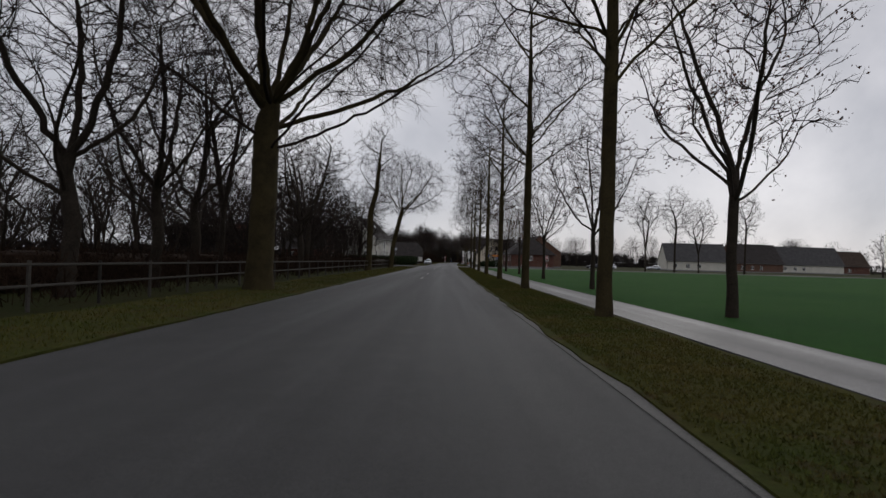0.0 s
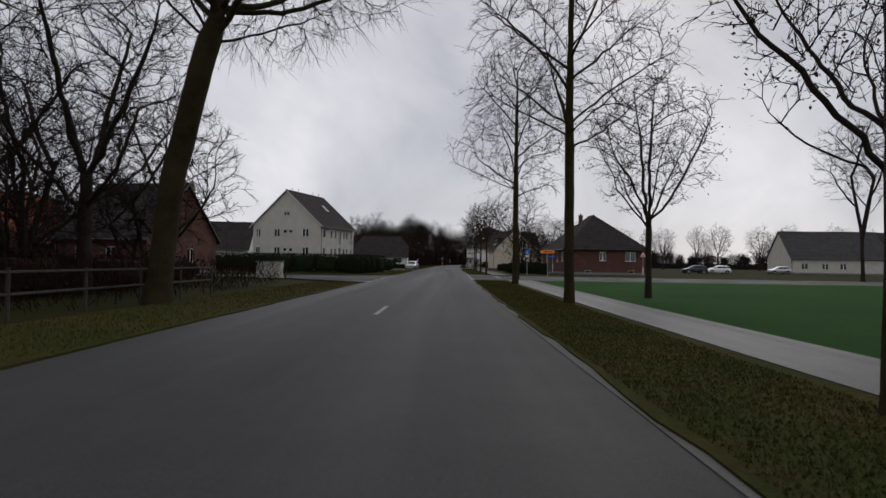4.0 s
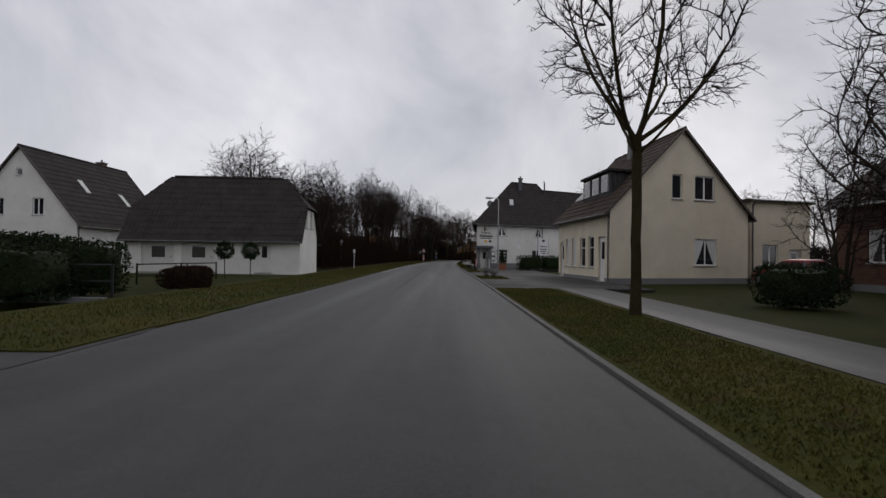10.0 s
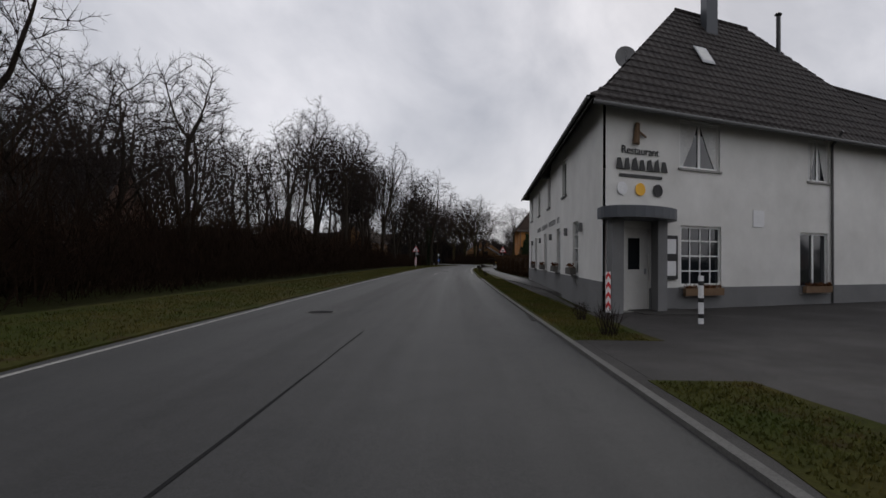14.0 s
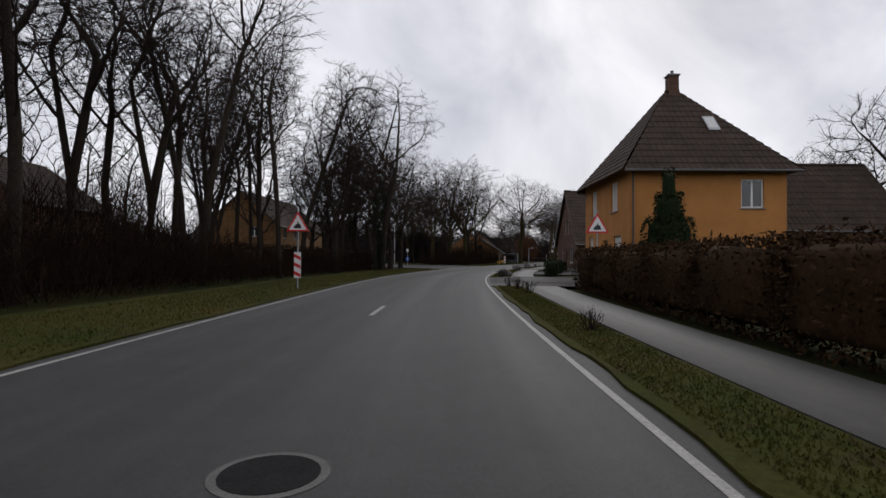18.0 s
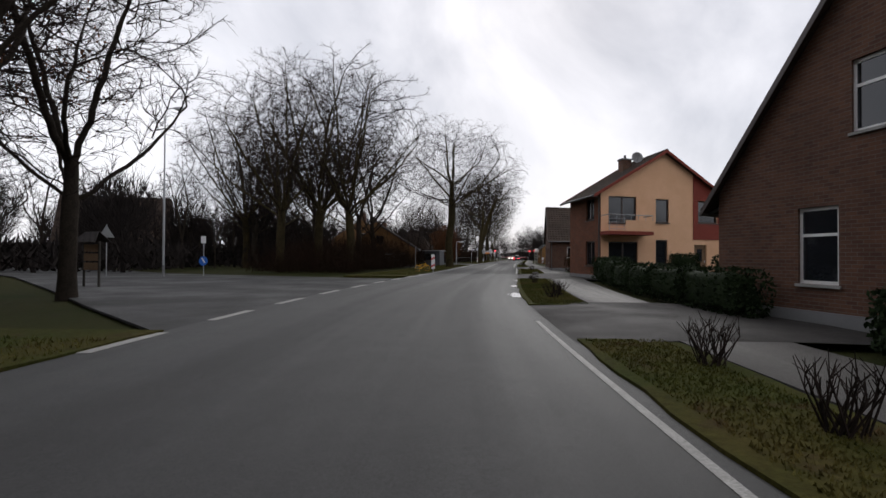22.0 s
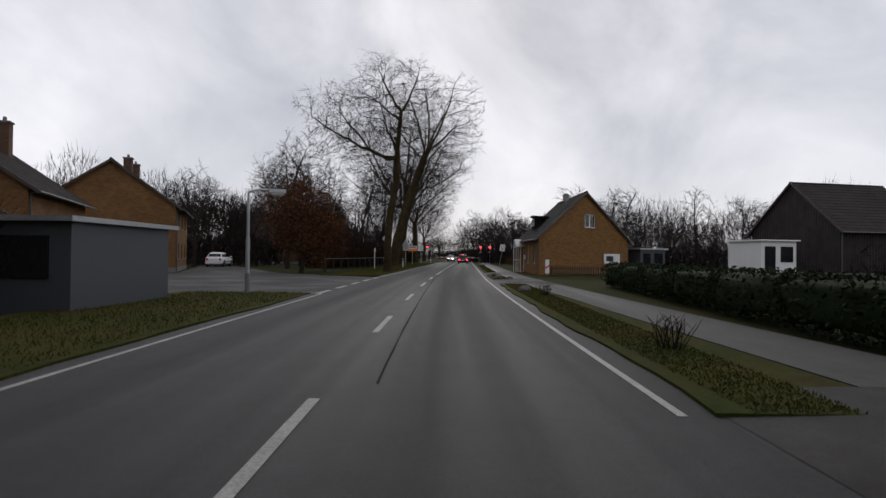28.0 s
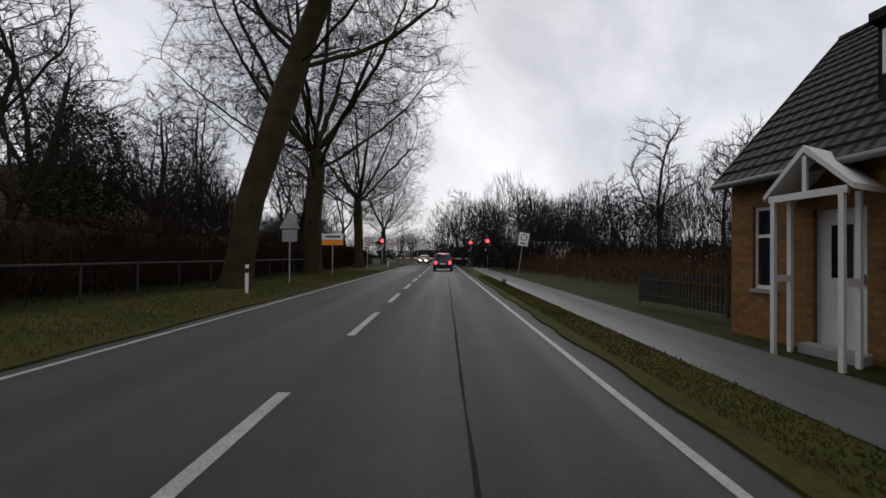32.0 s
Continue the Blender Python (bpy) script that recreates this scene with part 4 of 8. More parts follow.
H["inn_road"] = house("white road-side wing of an inn with grilled windows", 7.7, 217.95, 0, 8.5, 23, 5.9, 9.2, "y", "white_wall", "tile_dark",
    wins=[("W", u, 3.9, 1.15, 1.4, "2g") for u in (1.6, 6.0, 10.6, 15.6)] + [("W", u, 0.95, 1.15, 1.8, "xg") for u in (4.2, 9.2, 14.0, 18.2)] + [("W", 1.4, 0.2, 1.0, 2.2, "")], hip=3.5, over=0.55, category="inn", name="inn_wing", plinth=0.9, skew=(23, -5.5), skip="S", pipes=False)
H["orange"] = house("two-storey orange rendered house with hipped dark roof", 16.3, 284.6, -4, 7.6, 8.6, 6.2, 10.8, "x", "orange_wall", "tile_brown",
    wins=[("W", u, 3.9, 1.15, 1.55, "s") for u in (1.5, 5.5)] + [("W", 0.9, 0.95, 1.0, 1.75, "s"), ("W", 6.0, 1.0, 1.3, 1.6, "sh")] + [("S", 5.4, 3.9, 1.1, 1.4, "2")], hip=3.4, over=0.55, doors=[("W", 3.9, 1.0, 2.3, "wood")], chim=[(3.8, 4.3, 0.55, 11.7, "brick_brown")], skylights=[(1, 4.6, 1.6, 0.6, 0.8)], pl_mat="tile_dark", plinth=0.55)
H["orange_barn"] = house("dark brick barn behind an orange house", 24.2, 288, -4, 9, 7, 3.4, 7.2, "x", "brick_brown", "tile_brown", category="barn", name="barn")
H["brick"] = house("dark brick gabled house with a long window dormer", 21.2, 308.9, 0, 16, 10.2, 3.1, 8.2, "x", "brick_brown", "tile_brown", skew=(20, -5),
    wins=[("W", 3.9, 3.85, 0.85, 1.4, "h"), ("W", 5.7, 3.85, 0.85, 1.4, "h"), ("W", 2.6, 0.9, 1.0, 1.6, "h"), ("W", 6.7, 0.9, 1.5, 1.6, "2")] + [("S", 3.0, 0.9, 1.0, 1.5, "2"), ("S", 6.3, 0.9, 0.9, 1.5, "2")], doors=[("W", 4.9, 1.0, 2.2, "wood")], over=0.5, chim=[(10, 5.6, 0.6, 9.1, "brick_brown")])
H["peach"] = house("peach rendered house with balcony, brick side and red eaves", 28.3, 335.7, 0, 9.3, 5.3, 5.3, 7.9, "y", "peach_wall", "tile_brown", skew=(6, -8),
    wins=[("S", 0.55, 3.45, 2.0, 1.6, "2d"), ("S", 4.0, 3.55, 1.0, 1.45, "d"), ("S", 7.3, 3.6, 1.6, 1.4, "d"), ("S", 0.55, 0.9, 2.1, 1.45, "2d"), ("S", 4.0, 0.9, 0.9, 1.6, "d"), ("W", 3.0, 3.7, 1.3, 1.3, "2d"), ("W", 2.9, 0.9, 1.5, 1.5, "2d")], over=0.6, chim=[(3.4, 3.2, 0.7, 7.85, "brick_brown")], fascia="red_panel", walls_alt={"W": "brick_orange", "E": "brick_orange", "N": "brick_orange"}, doors=[("S", 7.0, 1.0, 2.1, "wood")])
H["peach_annex"] = house("brown brick house part with a tall chimney", 38.9, 338.5, 4, 11, 5.0, 4.4, 6.4, "x", "brick_brown", "tile_dark", wins=[("S", 1, 3, 1.4, 1.0, "2d"), ("S", 3.4, 0.9, 1.2, 1.3, "2d")], chim=[(5.2, 2.6, 0.36, 8.6, "canopy")], name="house_annex")
H["long"] = house("long dark brick farmhouse with tiled roof and skylights", 34.5, 355.8, 0, 19, 9.3, 3.15, 6.5, "x", "brick_brown", "tile_brown", skew=(0, -22),
    wins=[("W", 3.1, 3.7, 0.55, 1.15, ""), ("W", 5.3, 3.7, 0.55, 1.15, ""), ("W", 1.4, 0.75, 0.8, 1.7, "h"), ("W", 6.7, 0.85, 0.8, 1.6, "h"), ("S", 1.8, 1.3, 0.9, 1.1, "2"), ("S", 4.8, 1.2, 0.75, 1.2, "s"), ("S", 9.5, 1.2, 0.9, 1.2, "2")], doors=[("W", 4.0, 0.9, 2.1, "wood")], over=0.4,
    skylights=[(1, 4.4, 2.0, 0.6, 0.8), (1, 6.7, 2.0, 0.5, 0.8), (1, 11.0, 1.9, 0.6, 0.8), (1, 13.6, 1.9, 0.6, 0.8)], chim=[(7.4, 4.7, 0.36, 7.2, "brick_brown")])
H["ochre"] = house("small ochre brick house with dark tiled gable roof", 55.9, 405.1, 0, 10.3, 9.7, 3.1, 6.95, "y", "brick_ochre", "tile_black", skew=(9, -19.2),
    wins=[("S", 5.0, 4.0, 1.2, 1.15, "2"), ("W", 0.65, 0.9, 0.65, 1.5, "h"), ("W", 4.6, 0.9, 0.7, 1.55, ""), ("W", 7.6, 0.9, 0.75, 1.55, "")], doors=[("W", 2.15, 1.0, 2.1, "white_wood")], over=0.4, chim=[(6.5, 6.5, 0.5, 6.6, "brick_brown")], plinth=0)
H["bungalow"] = house("red brick bungalow with a hipped dark roof", 17.4, 139.2, 3, 11, 12.6, 3.85, 8.5, "y", "brick_red", "tile_dark",
    wins=[("S", 4.6, 1.9, 1.0, 1.25, "2"), ("S", 8.2, 1.9, 1.5, 1.3, "2"), ("S", 2.6, 0.25, 0.9, 0.4, ""), ("S", 8.6, 0.25, 0.9, 0.4, ""), ("W", 1.5, 1.75, 1.3, 1.4, "2"), ("W", 7.3, 1.75, 1.3, 1.4, "2"), ("W", 10.0, 1.75, 1.2, 1.4, "2")], doors=[("W", 4.9, 1.0, 2.6, "white_wood")], hip=5.0, over=0.6, chim=[(4.6, 8.4, 0.5, 8.75, "brick_brown")])
H["brick_b"] = house("brick house with a long dark roof behind shrubs", 23.1, 168.2, 0, 13.2, 12.4, 4.6, 9.7, "y", "brick_brown", "tile_dark", wins=[("W", 2, 1.4, 1.6, 1.6, "2c"), ("W", 6.2, 1.2, 1.9, 1.8, "2c"), ("S", 2, 1.5, 1.2, 1.3, "2")], over=0.6)
H["red_left"] = house("dark red brick house with a steep roof and big chimney", -34, 114, -8, 9, 11, 3.4, 8.6, "x", "brick_red", "tile_dark", wins=[("E", 2, 1, 1, 1.4, "2"), ("E", 6, 1, 1, 1.4, "2"), ("S", 2, 1, 1, 1.4, "2"), ("S", 5, 1, 1, 1.4, "2")], chim=[(8.2, 6, 1.6, 8.8, "brick_brown")])
H["red_far"] = house("red roofed brick house among trees", -52, 120, -4, 11, 10, 3.2, 8.2, "y", "brick_red", "tile_red", wins=[("S", 2, 1, 1.1, 1.3, "2"), ("S", 6, 1, 1.1, 1.3, "2"), ("S", 4, 4.3, 1.1, 1.2, "2")])
H["bank_house"] = house("long dark brick house behind a bramble bank", -46, 247, 4, 22, 10, 4.6, 10.0, "x", "brick_brown", "tile_dark", wins=[("S", 14, 1, 1.2, 1.3, "2"), ("S", 18, 1, 1.2, 1.3, "2")], chim=[(11, 5, 0.6, 10.8, "brick_brown")])
H["wood_house"] = house("dark brick house standing in the wood", -25, 291, 0, 9, 8, 4.6, 7.6, "y", "brick_brown", "tile_brown", wins=[("S", 1.5, 1, 1.2, 1.3, "2"), ("S", 6, 1, 1.2, 1.3, "2")])
H["left_yellow"] = house("ochre brick semi-detached house behind bare trees", -19.6, 327.6, -8, 9, 18, 5.4, 9.3, "y", "brick_ochre", "tile_brown", wins=[("E", u, zz, 1.1, 1.3, "2") for u in (2, 6, 10, 14) for zz in (1, 3.7)] + [("S", 5.6, 3.8, 1, 1.2, "2")], chim=[(4.2, 9, 0.7, 9.8, "brick_brown")])
H["pair_a"] = house("ochre brick gabled house beyond a fence", 16.2, 377.3, -14, 9, 9, 2.5, 5.3, "y", "brick_ochre", "tile_dark", wins=[("S", 4, 3.0, 1.0, 1.0, "2d"), ("S", 5.4, 0.7, 1.6, 1.2, "2d")], chim=[(4.5, 6, 0.5, 6.0, "brick_brown")])
H["pair_b"] = house("ochre brick gabled house with dark roof", 15.9, 396, 0, 8.5, 10, 4.4, 7.4, "y", "brick_ochre", "tile_dark", wins=[("S", 4, 4, 1.1, 1.1, "2"), ("E", 2, 1, 1.2, 1.3, "2"), ("E", 6, 1, 1.2, 1.3, "2")], chim=[(5, 3, 0.6, 8.6, "brick_brown"), (5, 8, 0.6, 8.6, "brick_brown")])
H["pair_c"] = house("dark ochre brick terraced house", 20.4, 412, 0, 8.5, 10, 5.0, 8.1, "y", "brick_ochre", "tile_dark", wins=[("E", u, zz, 1.1, 1.2, "2") for u in (1.5, 4.5, 7.5) for zz in (1, 3.4)], chim=[(4.5, 5, 0.6, 9, "brick_brown"), (4.5, 8.5, 0.6, 9, "brick_brown")])
H["wood_far"] = house("dark hipped-roof house half hidden by trees", 30, 452, -20, 14, 10, 3.2, 7.6, "x", "brick_brown", "tile_brown", hip=3.5, wins=[("S", 3, 1, 1.2, 1.3, "2"), ("S", 8, 1, 1.2, 1.3, "2")])
H["white_right"] = house("dark-roofed house with a white glazed porch", 81, 398, -10, 10, 10, 4.2, 8.6, "x", "tile_dark", "tile_dark", wins=[("W", 3, 1, 1.3, 1.3, "2")])
for i, (fx, fy, fw, tl) in enumerate(((-40, 372, 16, "tile_dark"), (-22, 392, 14, "tile_brown"), (-52, 173, 14, "tile_dark"), (126, 205, 26, "tile_grey"), (73, 178, 19, "tile_grey"), (103, 192, 19, "tile_dark"), (150, 215, 18, "tile_brown"))):
    house(("brick", "dark", "white", "pale", "cream", "dark", "brick")[i] + " house standing far behind trees and fields", fx, fy, (-20, 10, 5, 4, -6, 10, 0)[i], fw, 10, 3.6, 9 + (i % 2), "x", ("brick_red", "brick_brown", "white_wall", "beige_wall", "beige_wall", "brick_brown", "brick_red")[i], tl, wins=[("S", 2, 1, 1.3, 1.3, "2"), ("S", 6, 1, 1.3, 1.3, "2"), ("S", 9.5, 1, 1.3, 1.3, "2")])
dish(H["ochre"], (4.1, 3.6, 6.35), 0.4)
dish(H["inn"], (1.8, 3.4, 7.7), 0.45)
dish(H["brick"], (11.5, 5.1, 8.1), 0.42)
dish(H["peach"], (4.05, 2.6, 7.45), 0.4)


# ---- trees ----
def wood_mesh(name, chains, segs, twigs, material):
    """Limbs as rings along their course, thin wood as three-sided lengths, twigs as needles."""
    V, F, n = [], [], 0
    for pts, rads, sides in chains:
        pts, rads = np.array(pts), np.array(rads)
        d = np.gradient(pts, axis=0)
        d /= np.linalg.norm(d, axis=1)[:, None] + 1e-9
        a = np.cross(d, (0.31, 0.93, 0.17))
        a /= np.linalg.norm(a, axis=1)[:, None] + 1e-9
        b = np.cross(d, a)
        t = np.arange(sides) * 2 * math.pi / sides
        ring = pts[:, None] + (a[:, None] * np.cos(t)[None, :, None] + b[:, None] * np.sin(t)[None, :, None]) * rads[:, None, None]
        V.append(ring.reshape(-1, 3))
        i, k = np.meshgrid(np.arange(len(pts) - 1), np.arange(sides), indexing="ij")
        j = (k + 1) % sides
        F += np.stack([n + i * sides + k, n + i * sides + j, n + (i + 1) * sides + j, n + (i + 1) * sides + k], -1).reshape(-1, 4).tolist()
        n += len(pts) * sides
    for rows, pointed in ((segs, False), (twigs, True)):
        if not len(rows):
            continue
        p, q, r0, r1 = rows[:, :3], rows[:, 3:6], rows[:, 6:7], rows[:, 7:8]
        d = q - p
        w = np.cross(d, (0.31, 0.93, 0.17))
        w /= np.linalg.norm(w, axis=1)[:, None] + 1e-9
        u = np.cross(d, w)
        u /= np.linalg.norm(u, axis=1)[:, None] + 1e-9
        cs = [w, -0.5 * w + 0.87 * u, -0.5 * w - 0.87 * u]
        lo = [p + c * r0 for c in cs]
        hi = [q] if pointed else [q + c * r1 for c in cs]
        m = 4 if pointed else 6
        V.append(np.stack(lo + hi, 1).reshape(-1, 3))
        base = n + np.arange(len(p)) * m
        for k in range(3):
            j = (k + 1) % 3
            F += (np.stack([base + k, base + j, base + 3], 1) if pointed else np.stack([base + k, base + j, base + 3 + j, base + 3 + k], 1)).tolist()
        n += len(p) * m
    me = bpy.data.meshes.new(name)
    me.from_pydata(np.concatenate(V).tolist() if V else [], [], F)
    me.polygons.foreach_set("use_smooth", [True] * len(me.polygons))
    me.materials.append(M[material])
    return me


def leaf_mesh(name, pts, material, size, n, seed, spread):
    rnd = np.random.RandomState(seed)
    pts = np.array([tuple(p) for p in pts])
    c = pts[rnd.randint(0, len(pts), n)] + rnd.normal(0, spread, (n, 3))
    a, b = rnd.normal(0, 1, (n, 3)), rnd.normal(0, 1, (n, 3))
    a /= np.linalg.norm(a, axis=1)[:, None]
    b -= a * np.sum(a * b, axis=1)[:, None]
    b /= np.linalg.norm(b, axis=1)[:, None]
    s = size * rnd.uniform(0.6, 1.3, (n, 1))
    v = np.stack([c - a * s, c + b * s * 0.55, c + a * s, c - b * s * 0.55], axis=1).reshape(-1, 3)
    me = bpy.data.meshes.new(name)
    me.from_pydata(v.tolist(), [], (np.arange(n * 4).reshape(n, 4)).tolist())
    me.materials.append(M[material])
    return me


KIND, FAR_WOODS = {}, []


def tree_kind(key, seed, label, crowns, trunk, r, n=900, clear=None, step=0.38, reach=4.0, kill=0.75, tip=0.011, lift=0.12, hold=0.75, wild=0.13, twig=(3, 0.55, 0.25), droop=0.0, bark="bark", leaves=None, limbs=8, bend=0.3):
    """A tree that grows towards the room its crown fills: crowns are ellipsoids (x, y, z, rx, ry, rz), trunk the stem's course or several stems,
    clear the height below which no limb leaves the stem, limbs and bend the number of main limbs and how far they curve up, twig the number, length and spread of the last shoots, droop how far they hang."""
    rnd, n, kill = np.random.RandomState(seed), n * 3, kill * 0.66
    vol = np.array([c[3] * c[4] * c[5] for c in crowns])
    A = []
    for c, cnt in zip(crowns, (n * vol / vol.sum()).astype(int)):
        u = rnd.normal(0, 1, (cnt, 3))
        u /= np.linalg.norm(u, axis=1)[:, None]
        lobe = np.sin(u[:, :1] * 4.3 + seed) * np.cos(u[:, 1:2] * 3.9 + seed * 0.7) + 0.7 * np.sin(u[:, 2:3] * 6.1 + u[:, :1] * 5.3 + seed * 1.3)
        u *= (0.12 + 0.88 * rnd.rand(cnt, 1)) ** 0.4 * (1 + 0.16 * lobe) * rnd.uniform(0.86, 1.1, (cnt, 1))
        A.append(u * np.array(c[3:6]) + np.array(c[:3]))
    A = np.concatenate(A)
    N, par, D, root = [], [], [], []
    for stem in (trunk if isinstance(trunk[0], list) else [trunk]):
        last = -1
        for p, q in zip(stem, stem[1:]):
            p, q = np.array(p, float), np.array(q, float)
            k = max(1, int(np.linalg.norm(q - p) / step))
            for i in range(k + (q is stem[-1])):
                x = p + (q - p) * i / k + rnd.normal(0, 0.007, 3) * (1, 1, 0) * (i > 0)
                N.append(x), par.append(last), D.append((q - p) / np.linalg.norm(q - p)), root.append(x)
                last = len(N) - 1
    # main limbs, from the stem to well-spread places in the crown
    low = clear if clear is not None else 0.5
    base, ends = [i for i in range(len(N)) if N[i][2] >= low] or [len(N) - 1], []
    for c in range(limbs):
        pool = A[rnd.randint(0, len(A), 40)]
        away = np.min(np.stack([np.linalg.norm(pool - e, axis=1) for e in ends + [np.array(N[base[0]])]]), axis=0)
        e = pool[away.argmax()]
        ends.append(e)
        h = np.array([np.hypot(*(N[i][:2] - e[:2])) for i in base])
        slope = rnd.uniform(0.35, 0.75) + 3 * lift
        i0 = base[int(np.argmin(np.abs(np.array([e[2] - N[i][2] for i in base]) - slope * h) + rnd.uniform(0, 1.6, len(base))))]
        p, last = np.array(N[i0]), i0
        ln = np.linalg.norm(e - p)
        if ln < 4 * step:
            continue
        ctrl = (p + e) / 2 + np.array((0, 0, -bend * 0.3 * ln)) + rnd.normal(0, 0.07 * ln, 3)
        k, kink = int(ln / step), np.zeros(3)
        for t in np.arange(1, k) / k:
            kink = kink * 0.8 + rnd.normal(0, 0.02 + wild * 0.55, 3) * step
            x = p * (1 - t) ** 2 + ctrl * 2 * t * (1 - t) + e * t * t + kink
            v = x - N[last]
            N.append(x), par.append(last), D.append(v / np.linalg.norm(v)), root.append(p)
            last = len(N) - 1
    N, par, D, root = np.array(N), list(par), np.array(D), np.array(root)
    kids = np.zeros(len(N), int)
    ok = np.where(N[:, 2] >= (clear if clear is not None else 0.5))[0]
    if not len(ok):
        ok = np.array([len(N) - 1])
    dist = np.linalg.norm(A[:, None] - N[None, ok], axis=2)
    near, nd = ok[dist.argmin(1)], dist.min(1)
    for it in range(120):
        use = nd < (reach if it > 3 else 1e3)
        if not use.any():
            break
        v = A[use] - N[near[use]]
        v /= np.linalg.norm(v, axis=1)[:, None] + 1e-9
        s = np.zeros_like(N)
        np.add.at(s, near[use], v)
        g = np.unique(near[use])
        g = g[kids[g] < 3]
        if not len(g):
            break
        s = s[g] / (np.linalg.norm(s[g], axis=1)[:, None] + 1e-9) + hold * D[g] + np.array((0, 0, lift)) + rnd.normal(0, wild, (len(g), 3))
        s /= np.linalg.norm(s, axis=1)[:, None]
        out = N[g] - root[g]
        on = ((s * D[g]).sum(1) > 0.3) & ((s * out).sum(1) >= 0.15 * np.linalg.norm(out, axis=1))
        g, s = g[on], s[on]
        if not len(g):
            break
        x = N[g] + s * step
        kids[g] += 1
        k0 = len(N)
        N, D, root, kids = np.concatenate([N, x]), np.concatenate([D, s]), np.concatenate([root, root[g]]), np.concatenate([kids, np.zeros(len(x), int)])
        par += g.tolist()
        dd = np.linalg.norm(A[:, None] - x[None], axis=2)
        best = dd.min(1)
        up = best < nd
        near[up], nd[up] = k0 + dd.argmin(1)[up], best[up]
        keep = nd > kill
        A, near, nd = A[keep], near[keep], nd[keep]
        if not len(A):
            break
    par = np.array(par)
    load = np.zeros(len(N))
    load[kids == 0] = 1
    for i in range(len(N) - 1, -1, -1):
        load[i] = max(load[i], 1)
        if par[i] >= 0:
            load[par[i]] += load[i]
    ex = math.log(r / tip) / math.log(load.max())
    rad = tip * load ** ex
    rad *= 1 + 0.35 * np.exp(-np.maximum(N[:, 2], 0) / 0.45) * (rad > r * 0.5)
    big = {}
    for i in range(len(N)):
        p = par[i]
        if p >= 0 and (p not in big or load[i] > load[big[p]]):
            big[p] = i
    thick, mid = r * 0.17, max(tip * 2.6, 0.03)
    chains = ([], [])
    for i in range(len(N)):
        if rad[i] < mid or (par[i] >= 0 and big.get(par[i]) == i and rad[par[i]] >= mid):
            continue
        run = [par[i]] if par[i] >= 0 else []
        j = i
        while j is not None and rad[j] >= mid:
            run.append(j)
            j = big.get(j)
        if j is not None:
            run.append(j)
        if len(run) > 1:
            rr = rad[run].copy()
            if par[i] >= 0:
                rr[0] = min(rr[0], rr[1] * 1.35)
            w = 0 if rad[i] >= thick else 1
            chains[w].append((N[run], rr, 10 if rad[i] > 0.16 else 6 if w == 0 else 4))
    thin = np.where((rad < mid) & (par >= 0))[0]
    thin = thin[rad[par[thin]] < mid] if len(thin) else thin
    segs = np.concatenate([N[par[thin]], N[thin], rad[par[thin]][:, None].clip(0, mid), rad[thin][:, None]], 1)
    src = np.where((load <= 4) & (par >= 0))[0]
    src = np.repeat(src, twig[0])
    d = D[src] * 0.8 + rnd.normal(0, twig[2] + 0.2, (len(src), 3)) + np.array((0, 0, -droop + lift * 0.5))
    d /= np.linalg.norm(d, axis=1)[:, None]
    ln = twig[1] * rnd.uniform(0.5, 1.3, (len(src), 1))
    q = N[src] + d * ln
    tw = np.concatenate([N[src], q, np.full((len(src), 1), tip * 0.8), np.full((len(src), 1), tip)], 1)
    mid_p, d3 = N[src] + d * ln * rnd.uniform(0.3, 0.7, ln.shape), d + rnd.normal(0, 0.45, d.shape)
    d3 /= np.linalg.norm(d3, axis=1)[:, None]
    tw = np.concatenate([tw, np.concatenate([mid_p, mid_p + d3 * ln * 0.6, np.full((len(src), 1), tip * 0.65), np.full((len(src), 1), tip)], 1)])
    if droop:
        d2 = d + rnd.normal(0, 0.2, d.shape) + np.array((0, 0, -droop))
        d2 /= np.linalg.norm(d2, axis=1)[:, None]
        tw = np.concatenate([tw, np.concatenate([q - d * ln * 0.2, q + d2 * ln, np.full((len(src), 1), tip * 0.6), np.full((len(src), 1), tip)], 1)])
    tr = wood_mesh("tree_trunk", chains[0], np.zeros((0, 8)), np.zeros((0, 8)), bark)
    cr = wood_mesh("tree_crown", chains[1], segs, tw, "twig")
    lv = leaf_mesh("leaves", q[rnd.randint(0, len(q), 700)], leaves[0], leaves[1], leaves[2], seed, leaves[3]) if leaves else None
    KIND[key] = (tr, cr, lv, label)


def tree(key, x, y, rz=0, s=1.0, z=-0.02, label="", group="", hs=1.0):
    if key in ("far1", "far2"):
        FAR_TREES.append((key, x, y, rz, s))
        return None
    tr, cr, lv, lab = KIND[key]
    e = thing("tree", label or lab, "tree", x, y, z, rz, group)
    e.scale = (s * hs, s * hs, s)
    for nm, me in (("trunk", tr), ("crown", cr), ("leaves", lv)):
        if me:
            o = new(nm, me)
            o.parent = e
    return e


